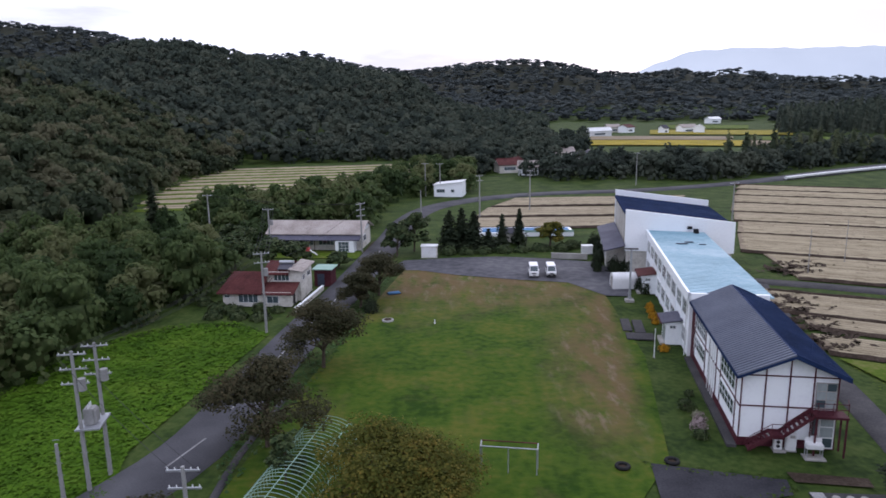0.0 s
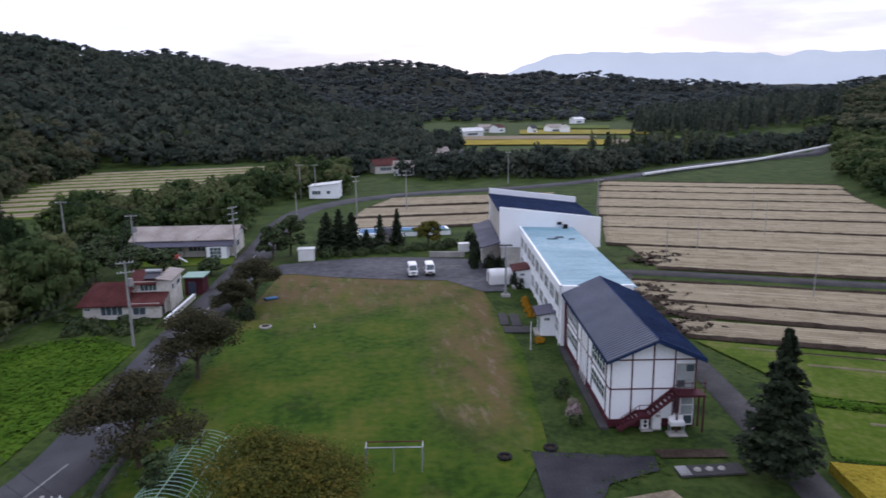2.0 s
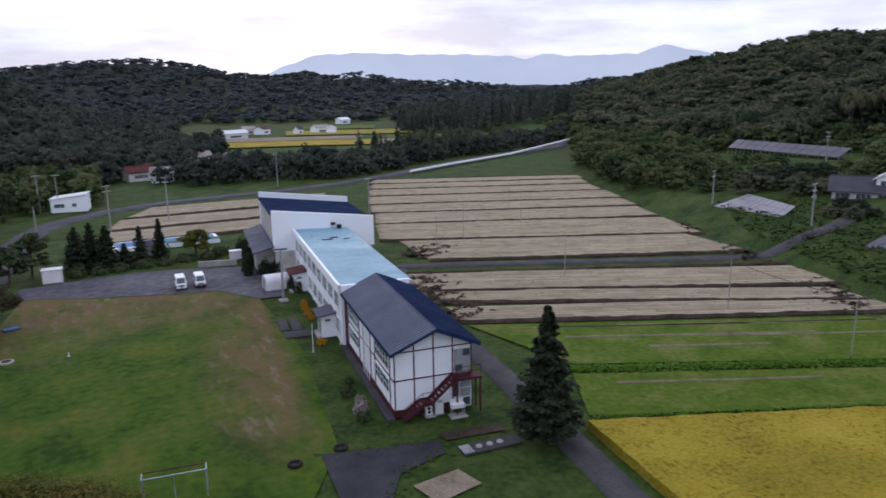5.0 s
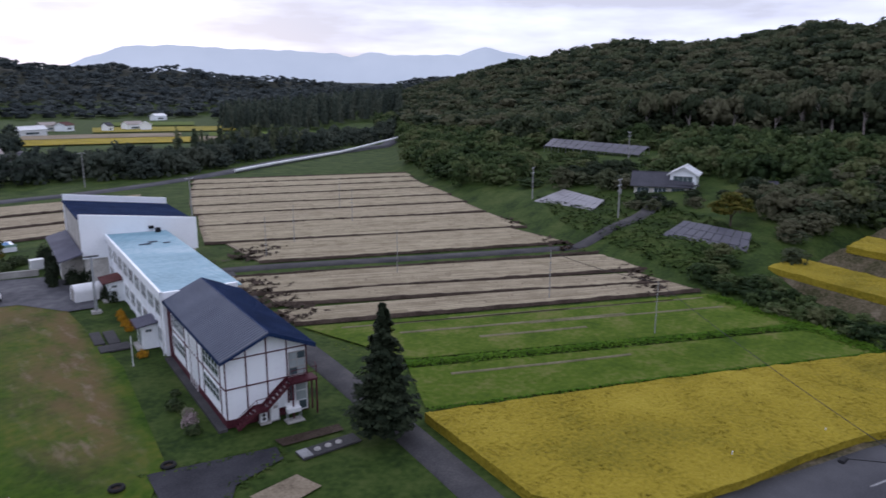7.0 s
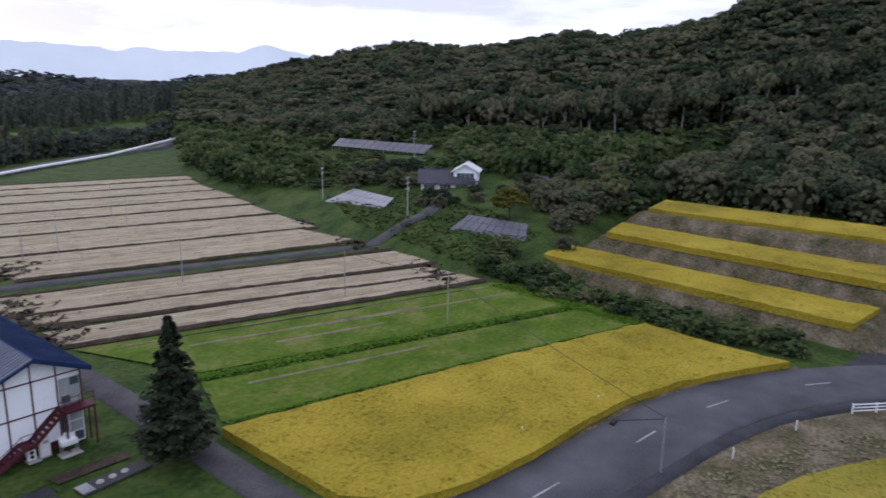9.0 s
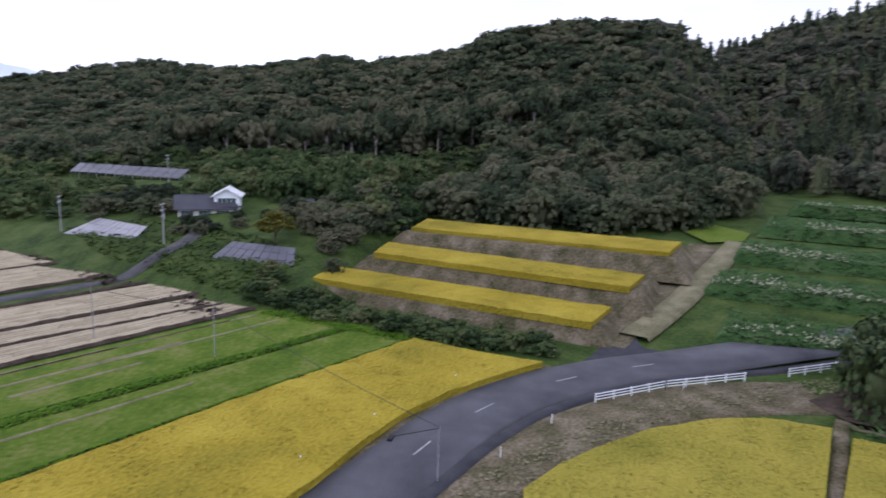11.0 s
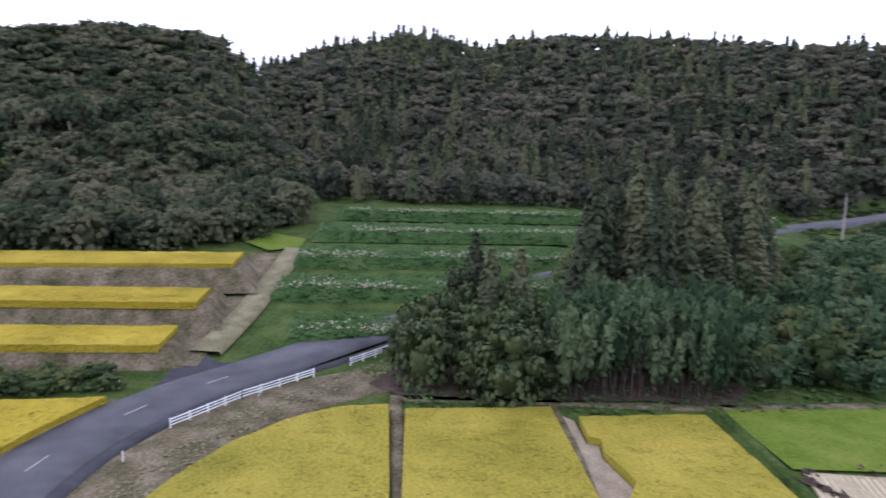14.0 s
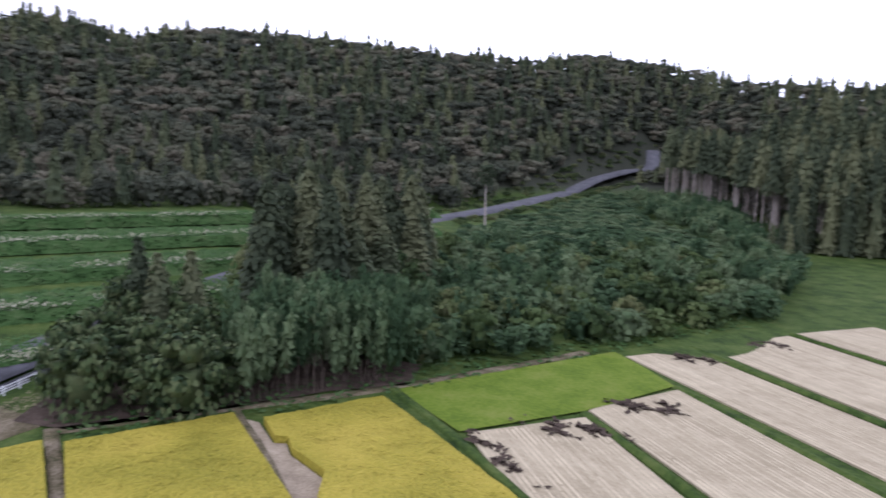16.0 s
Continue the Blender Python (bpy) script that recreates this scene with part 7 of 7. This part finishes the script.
for k, (x, y, h, w) in enumerate(((5.5, 124.6, 1.5, 4.2), (8.8, 125, 1.3, 4.2), (12.4, 125.5, 1.5, 4.6), (15.8, 125.6, 1.2, 4.0), (19.4, 126.4, 1.4, 4.6), (23.2, 126, 1.6, 4.6), (2.4, 124.6, 1.8, 4.0), (25.6, 128, 1.8, 4.2), (7, 131.5, 1.8, 5), (11.5, 133, 1.6, 5), (28.8, 120.5, 3.2, 2.8), (26.0, 109.6, 3.6, 1.8), (28.6, 109.2, 3.0, 3.0), (30.6, 108.7, 3.0, 3.0), (26.3, 112.0, 3.2, 1.8), (29.5, 127, 3.6, 3.6), (28.2, 116.5, 3.2, 2.0))):
    shrub(x, y, h, w, "spruce" if h > 2 else "shrub", "dark clipped evergreen hedge bush" if h > 2 else "low green hedge bush behind the yard", 1100, 0.24, group="hedge bushes")
for x, y in ((29.6, 98.2), (29.9, 96.4)):
    shrub(x, y, 2.7, 2.1, "spruce", "dark round clipped bush by the storage shed", 1000, 0.18, group="clipped bushes")
# garden along the school wall
Bm = SCHOOL
for k, (lx, ly, h, w, mat, label) in enumerate(((-2.4, 2.6, 1.5, 1.9, "pinkish", "faded pink flowering bush by the school wall"), (-2.6, 1.0, 0.9, 1.8, "shrub", "low green bush by the school wall"), (-2.8, 6.4, 1.3, 2.0, "shrub", "dark green bush by the school wall"),
        (-2.2, 4.6, 0.8, 1.3, "silver_grass", "pale flowering bush by the school wall"), (-2.6, 21.4, 0.9, 1.5, "flower", "orange-yellow flowers by the porch"), (-2.3, 31.0, 0.9, 1.2, "flower", "orange-yellow flowers along the school wall"),
        (-2.3, 33.2, 1.0, 1.4, "flower", "orange-yellow flowers along the school wall"), (-2.3, 35.4, 1.0, 1.3, "flower", "orange-yellow flowers along the school wall"), (-2.2, 37.4, 1.0, 1.3, "flower", "orange-yellow flowers along the school wall"), (-2.0, 9.6, 0.5, 1.2, "shrub", "low green bush by the school wall"))):
    q = Bm @ Vector((lx, ly, 0))
    shrub(q.x, q.y, h, w, mat, label, 650, 0.13, group="garden bushes")
# trees round the houses in the west
for k, (x, y, h, w) in enumerate(((-27.5, 114, 6.2, 8), (-34, 116, 6.8, 8.5), (-38, 108, 7.0, 8), (-24, 117.5, 4.6, 6), (-36, 124, 7, 8), (-16.5, 116, 2.6, 4.2), (-42, 118, 7, 8))):
    single_tree(x, y, h, w, 3400, "shrub", "dense green tree beside the houses", size=0.4, seed=70 + k, low=0.2, group="village trees")
spruce_tree(-57, 141, 13, 5, "dark pointed cedar over the wood", 1300, size=0.9)
for x, y in ((-24, 91.5), (-27.5, 91), (-30, 92.5), (-32.5, 95), (-21.5, 91.2), (-26, 88.5), (-29.5, 89), (-23, 88)):
    shrub(x, y, rng.uniform(0.9, 1.6), rng.uniform(2.4, 3.6), "shrub", "overgrown green bush before the red-roofed house", 700, 0.28, group="house bushes")

# ---- grove by the bend ----
p = scatter([(84, -35), (73, -26.5), (68.6, -29.6), (65.6, -37), (64, -45), (74, -52), (92, -58), (98, -46)], 4.6)
forest("grove", p, NEAR_B, "shrub", "dense dark grove beside the road bend", (7, 10.5), (6, 8.5))
p = scatter([(65, -43), (61.5, -54), (57.5, -63), (66, -76), (84, -76), (80, -56)], 2.8)
forest("bamboo_grove", p, NEAR_BAM, "bamboo", "feathery green bamboo thicket beside the paddies", (8.5, 12.5), (6, 8), category="bamboo")
p = scatter([(76, -76), (84, -64), (96, -68), (110, -88), (116, -112), (104, -124), (92, -108)], 4.8, 0.92)
forest("cedar_grove", p, [conifer(760, 0.052, 0.40, 0.05, 0.66) for _ in range(4)], "cedar", "tall green cedars behind the bamboo", (14, 25), (18, 25), category="cedars")
p = scatter([(72, -66), (80, -56), (96, -62), (112, -84), (118, -108), (108, -122), (86, -100)], 6.0, 0.8)
forest("grove", p, NEAR_B, "leaf_near", "dark broadleaf trees among the cedars", (7, 12), (7, 10))
p = scatter([(80, -44), (90, -40), (94, -52), (86, -58)], 5.5, 0.6)
forest("cedar_grove", p, [conifer(420, 0.06, 0.44, 0.06)], "cedar", "dark cedar tips over the grove", (13, 16), (11, 14), category="cedars")
# bare culms below the bamboo, and leaf litter darkened for the grove's shade
sheet("grove_floor", [(76, -25.5), (69.6, -28.4), (63.6, -43), (60.6, -54), (55.4, -62.4), (60, -70), (72, -66), (78, -44), (84, -34)], "soil", lift=0.06, label="leaf litter below the bamboo grove, its shade put into dark soil", category="earth")
cv, cf = [], []
for _ in range(90):
    f_ = rng.uniform(0, 1)
    x, y = 64.8 - 6.6 * f_ + rng.uniform(-0.4, 2.6), -43.5 - 18.5 * f_ + rng.uniform(-0.8, 0.8)
    a, r, h = np.arange(4) * math.pi / 2, rng.uniform(0.03, 0.06), rng.uniform(2.4, 4.6)
    lx, ly = rng.normal(0, 0.5, 2)
    cv.append(np.r_[np.c_[x + np.cos(a) * r, y + np.sin(a) * r, np.full(4, -0.1)], np.c_[x + lx + np.cos(a) * r * 0.7, y + ly + np.sin(a) * r * 0.7, np.full(4, h)]])
    k = np.arange(4)
    cf.append(np.stack([k, (k + 1) % 4, (k + 1) % 4 + 4, k + 4], -1))
v, f = joined(list(zip(cv, cf)))
tagged(quad_mesh("bamboo_culms", v, f, "bark"), "thin bare brown culms at the foot of the bamboo", "bamboo", kind="stuff")
# thicket on the valley floor in the south
p = scatter([(58.4, -62), (55, -72), (53, -86), (45.6, -101), (32.4, -135), (36, -165), (70, -215), (110, -260), (140, -235), (138, -180), (120, -140), (100, -110), (84, -76)], 4.4)
p = p[clear_of(p, [east_line], 11)]
far_ = np.hypot(p[:, 0], p[:, 1]) > 188
forest("thicket", p[far_], SPUR_B, "bamboo", "low green scrub and vines before the forest road", (1.8, 3.6), (5, 8), category="thicket")
p = p[~far_]
mix_ = rng.uniform(size=len(p)) + 0.35 * np.sin(p[:, 0] / 9) * np.cos(p[:, 1] / 13)
pick, olive = mix_ < 0.42, mix_ > 0.72
forest("thicket", p[olive], SPUR_B, "leaf_near", "tangled dark green shrubs on the valley floor", (3, 8), (4.5, 8), category="thicket")
p, pick = p[~olive], pick[~olive]
forest("thicket", p[pick], THIN_BAM, "bamboo", "feathery green bamboo thicket on the valley floor", (3.5, 9), (5, 8.5), category="thicket")
forest("thicket", p[~pick], SPUR_B, "bamboo", "tangled green shrubs and vines on the valley floor", (3, 7.5), (5, 8.5), category="thicket")
p = scatter([(110, -262), (150, -330), (175, -330), (160, -240), (140, -200)], 5)
p = p[clear_of(p, [east_line], 20)]
forest("thicket", p, SPUR_B, "bamboo", "low green scrub below the forest road", (1.8, 3.4), (5, 8), category="thicket")
# low scrub on both sides of the forest road
q = np.array([[v_.x, v_.y] for v_ in far_road])
p = np.concatenate([q + rng.uniform(-15, 15, q.shape) for _ in range(5)])
p = p[clear_of(p, [east_line], 7)]
forest("road_scrub", p, SPUR_B, "leaf_near", "low green scrub along the forest road", (1.0, 2.2), (3.5, 6), category="scrub")
# cedar stand with bare trunks
p = scatter([(34, -138), (36, -165), (42, -201), (60, -246), (82, -290), (112, -322), (150, -330), (110, -262), (70, -215), (40, -165)], 4.8)
p = p[clear_of(p, [east_line], 7)]
forest("thicket", p, THIN_BAM, "bamboo", "feathery pale green bamboo before the cedar stand", (4.5, 8.5), (5.5, 8.5), category="thicket")
edge = scatter(sector(158.2, 182, ([158.2, 161, 164.5, 167.3, 173, 182], [372, 338, 302, 262, 262, 268]), ([158.2, 164, 173, 182], [440, 400, 370, 360]), 60), 6.4)
forest("cedar_stand", edge, [conifer(150, 0.075, 0.34, 0.5) for _ in range(4)], "cedar", "tall cedar stand with bare pale trunks", (30, 36), (19, 24), category="cedars")
tv, tf, k = [], [], 0
for x, y in edge[rng.uniform(size=len(edge)) < 0.75]:
    z, a, r = ground_z(x, y), np.arange(6) * math.pi / 3, 0.3
    lo_ = np.c_[x + np.cos(a) * r, y + np.sin(a) * r, np.full(6, z - 0.3)]
    hi_ = np.c_[x + np.cos(a) * r * 0.6, y + np.sin(a) * r * 0.6, np.full(6, z + 20)]
    i = np.arange(6)
    tv.append(np.r_[lo_, hi_]), tf.append(np.stack([i, (i + 1) % 6, (i + 1) % 6 + 6, i + 6], -1) + k)
    k += 12
trunks = quad_mesh("cedar_trunks", np.concatenate(tv), np.concatenate(tf), "pale_bark")
tagged(trunks, "bare pale trunks of the cedar stand", "trunks", kind="stuff")
p = scatter(sector(166.8, 182, 246, 258, 12), 5.0)
forest("cedar_edge", p, [conifer(170, 0.085, 0.36, 0.03) for _ in range(3)], "cedar", "dark cedars branched down to the ground at the stand's edge", (17, 25), (16, 20), category="cedars")
p = scatter([(47, -200), (58, -226), (52, -236), (42, -206)], 5.0)
forest("cedar_edge", p, [conifer(170, 0.085, 0.36, 0.03)], "cedar", "dark young cedars before the stand", (9, 14), (9, 12), category="cedars")
lone = thing("pine", "lone tall pine with a bare trunk beside the forest road", "pine", pose(137, -190, ground_z(137, -190)))
part("trunk", rods(((0, 0, -0.3), (0.3, 0, 19), 0.35, 0.15)), "pale_bark", lone)
v, f = cards(np.c_[rng.normal(0, 1.5, 260), rng.normal(0, 1.5, 260), rng.uniform(15, 21.5, 260)], unit(260) + np.array([0, 0, 0.8]), 0.9, 1.6)
quad_mesh("crown", v, f, "cedar", lone)

# woods round the farm
p = scatter(sector(38, 80, ([38, 39.6, 40.4, 42.5, 45, 47, 50.5, 54, 57, 58, 65, 66, 71, 72, 76, 80], [440, 420, 246, 218, 194, 183, 176, 182, 178, 176, 172, 160, 160, 140, 148, 158]), ([38, 44, 49, 61, 74, 80], [520, 360, 285, 235, 205, 190]), 70), 5.6)
q = np.array([[184.0 - 0.9 * k, 148.0 - 6 * k] for k in range(8)])
far_ok = np.all(np.hypot(p[:, None, 0] - q[None, :, 0], p[:, None, 1] - q[None, :, 1]) > 7.5, axis=1)
p = p[far_ok]
d, az_ = np.hypot(p[:, 0], p[:, 1]), np.degrees(np.arctan2(p[:, 0], p[:, 1]))
scrub = (az_ > 50) & (az_ < 60.5) & (d < 232)
forest("wood_farm", p[~scrub], SPUR_B, "leaf_near", "green broadleaf wood behind the farm", (4.5, 8), (6, 9))
forest("bushes_farm", p[scrub], SPUR_B, "leaf_near", "low green scrub below the long solar row", (1.4, 3.0), (4, 7), category="bushes")
p = scatter([(108, 38), (116, 40), (124, 41.5), (140, 38), (150, 34), (156, 44), (140, 52), (126, 50), (118, 44)], 3.6, 0.8)
forest("bushes_farm", p, MID_B, "leaf", "bushes between the farm and the terraces", (2, 4.5), (3.5, 6), category="bushes")
p = scatter([(105, 50), (100.5, 42), (88, 2), (83, 2), (84.5, 14), (90.5, 35), (96, 49)], 2.2)
forest("hedge_row", p, SPUR_B, "leaf_near", "overgrown green hedge row below the terraces", (1.2, 2.8), (2.4, 4), category="hedge")
p = scatter([(126, 81), (132, 70), (140, 66), (136, 60), (124, 66), (120, 76)], 3.6, 0.7)
forest("bushes_farm", p, MID_B, "leaf", "garden bushes below the farmhouse", (1.5, 4), (2.5, 4.5), category="bushes")
p = scatter([(122, 43.5), (128, 56), (138, 59), (150, 54), (160, 46), (152, 34), (136, 38)], 4.0)
forest("bushes_farm", p, MID_B, "leaf", "dark trees and bushes between farm and terraces", (3, 6), (5, 8), category="bushes")
p = scatter([(128, 96), (137, 104), (150, 112), (156, 96), (148, 84), (140, 88)], 4.4, 0.85)
forest("bushes_farm", p, MID_B, "leaf", "dark trees behind the solar panels", (3, 6), (5, 8), category="bushes")
single_tree(119.5, 53.5, 6.2, 7.5, 2600, "keyaki", "round olive-brown tree beside the solar panels", size=0.45, seed=91)
# flowering plumes and weeds on the green terraces
for s0, z, wl, wr, deep in GREEN_TERRACES:
    n = int(8 * (wl - wr))
    w_ = rng.uniform(wr, wl, n)
    s_ = s0 + 0.4 + np.abs(rng.normal(0, 2.4, n))
    thick_ = np.sin(w_ / 5.3 + s0) + np.sin(w_ / 2.1) > -0.7
    xy = np.array([on_terrace(a, b)[:] for a, b in zip(s_[thick_], w_[thick_])])
    n = len(xy)
    v, f = cards(np.c_[xy, z + rng.uniform(0.35, 0.95, n)], unit(n) * 0.6 + np.array([-0.3, 0.1, 0.8]), rng.uniform(0.12, 0.42, n), 1.5)
    tagged(quad_mesh("plumes", v, f, "silver_grass"), "pale silver-grass plumes along a terrace edge", "grass", kind="stuff")
    n = int(48 * (wl - wr))
    w_, t_ = rng.uniform(wr, wl, n), rng.uniform(-2.2, deep, n)
    xy = np.array([on_terrace(s0 + a, b)[:] for a, b in zip(t_, w_)])
    zz = z + np.minimum(t_, 0) * 1.05 + rng.uniform(0.05, 0.45, n)
    v, f = cards(np.c_[xy, zz], unit(n) * 0.4 + np.array([-0.3, 0, 1.0]), rng.uniform(0.3, 0.75, n), 1.6)
    tagged(quad_mesh("terrace_weeds", v, f, "weeds"), "tall green weeds over an abandoned terrace", "weeds", kind="stuff")


# ---- tufts of grass and weeds ----
def tufts(name, outline, n, mat, label, size=(0.1, 0.35), lift=0.03, category="grass", wild=0.35, stretch=1.6):
    outline = np.asarray(outline, float)
    lo_, hi_ = outline.min(0), outline.max(0)
    q = rng.uniform(lo_, hi_, (n, 2))
    q = q[inside(q, [tuple(r) for r in outline])]
    c = np.c_[q, height(q[:, 0], q[:, 1]) + lift * rng.uniform(0.3, 1.3, len(q))]
    v, f = cards(c, unit(len(c)) * wild + np.array([0, 0, 1.0]), rng.uniform(*size, len(c)), stretch)
    tagged(quad_mesh(name, v, f, mat), label, category, kind="stuff")


tufts("meadow_tufts", [(-24, 45), (-25.5, 53), (-22.5, 70), (-20.5, 82), (-26, 87), (-34, 86), (-41, 79), (-44, 62), (-46, 38)], 15000, "meadow", "tufts of lush meadow grass", (0.15, 0.45), 0.1)
tufts("verge_tufts", [(-15.5, 46), (-12, 70), (-8, 100), (-6, 118), (-9, 118), (-12, 98), (-15, 75), (-17.5, 50)], 5000, "weeds", "rough grass along the road verge", (0.12, 0.35), 0.08)
tufts("cut_tufts", [(40, 45), (90, 20.5), (93, 44), (43, 70)], 7000, "mown", "regrowing tufts in the cut paddies", (0.12, 0.3), 0.08, wild=0.15)
tufts("slope_tufts", [(96, 46), (112, 84), (128, 104), (136, 90), (124, 60), (112, 44)], 7000, "grass", "long grass on the slope below the solar panels", (0.3, 0.7), 0.1)
tufts("thicket_edge", [(66, -27), (60, -44), (54, -62), (45, -92), (30, -136), (36, -138), (52, -92), (63, -62), (68, -44), (74, -28)], 6000, "weeds", "weeds along the thicket edge", (0.3, 0.7), 0.2)
# dark straw and soil heaped at the ends of the harvested strips
for x0, y0, x1, y1, wide, n in ((44, 73, 48, 94, 5.5, 900), (88, 48, 97, 60, 4, 300), (99, 72, 107, 82, 5, 350), (55, 106, 60, 112, 6, 500), (112, 95, 118, 104, 4, 200), (36, -62, 31, -66, 4, 260), (33, -74, 28, -78, 4, 260), (36, -99, 32, -101, 4, 200), (30, -116, 27, -119, 4, 150), (41, -56, 30, -50, 2, 160)):
    t_ = rng.uniform(0, 1, n)
    q = np.c_[x0 + (x1 - x0) * t_ + rng.normal(0, wide * 0.35, n), y0 + (y1 - y0) * t_ + rng.normal(0, wide * 0.2, n)]
    keep = np.sin(q[:, 0] * 1.3 + q[:, 1] * 0.7) + np.sin(q[:, 1] * 1.9 - q[:, 0] * 0.4) > -0.1
    q = q[keep]
    c = np.c_[q, np.full(len(q), 0.17) + rng.uniform(0, 0.12, len(q))]
    v, f = cards(c, unit(len(c)) * 0.35 + np.array([0, 0, 1.0]), rng.uniform(0.25, 0.9, len(c)), 1.5)
    tagged(quad_mesh("wet_straw", v, f, "soil"), "dark wet straw and churned soil at the field's end", "straw", kind="stuff")

# overgrown balk between the two cut paddies, and along the rice
for k, (line_, wide, n) in enumerate(((((43.5, 53), (66, 41), (89, 28.4)), 1.3, 4200), (((39, 43), (62, 31.8), (84.6, 19.8)), 0.5, 900), (((92, 43), (88, 29), (84.5, 18)), 2.0, 2600))):
    pts = []
    for a, b in zip(line_, line_[1:]):
        m = n // 2
        t_ = rng.uniform(0, 1, m)
        q = np.c_[a[0] + (b[0] - a[0]) * t_, a[1] + (b[1] - a[1]) * t_]
        off = rng.normal(0, wide * 0.4, m)
        d = np.array([-(b[1] - a[1]), b[0] - a[0]])
        d = d / np.linalg.norm(d)
        pts.append(np.c_[q + off[:, None] * d, 0.1 + 0.14 * np.exp(-(off / wide) ** 2 * 2) * rng.uniform(0.3, 1.0, m)])
    c = np.concatenate(pts)
    v, f = cards(c, unit(len(c)) * 0.3 + np.array([0, 0, 1.0]), rng.uniform(0.15, 0.35, len(c)), 1.5)
    tagged(quad_mesh("balk_weeds", v, f, "meadow"), "lush weeds on a balk between paddies", "weeds", kind="stuff")
# ears over the standing rice
for outline, top, mat in CROPS:
    o = np.asarray(outline, float)
    lo_, hi_ = o.min(0), o.max(0)
    n = int(min(16000, (hi_[0] - lo_[0]) * (hi_[1] - lo_[1]) * 7))
    q = rng.uniform(lo_, hi_, (n, 2))
    q = q[inside(q, [tuple(r) for r in o])]
    c = np.c_[q, np.full(len(q), top) + rng.uniform(0.0, 0.05, len(q))]
    v, f = cards(c, unit(len(c)) * 0.22 + np.array([0, 0, 1.0]), rng.uniform(0.1, 0.26, len(c)), 1.6)
    tagged(quad_mesh("rice_ears", v, f, mat), "drooping golden ears over a rice paddy", "rice", kind="stuff")
tufts("verge_grass", [(40, 11), (52, 6), (61, 0.2), (70.5, -8.5), (78, -19), (84, -30), (80, -31), (74.5, -20.5), (68, -11.5), (60, -3.6), (51.5, 1.6), (38, 7)], 9000, "verge", "dry and green grass on the verge inside the bend", (0.12, 0.4), 0.1)
tufts("court_moss", [(15.6, 49.8), (26, 47), (25.4, 43.8), (21, 42.8), (18.6, 39.6), (18.6, 35.5), (17.4, 36), (17.4, 40.4), (20, 44.2), (24.6, 45.2), (24.8, 46.2), (16.2, 48.6)], 900, "grass", "moss and grass creeping over the asphalt edge", (0.1, 0.35), 0.05)
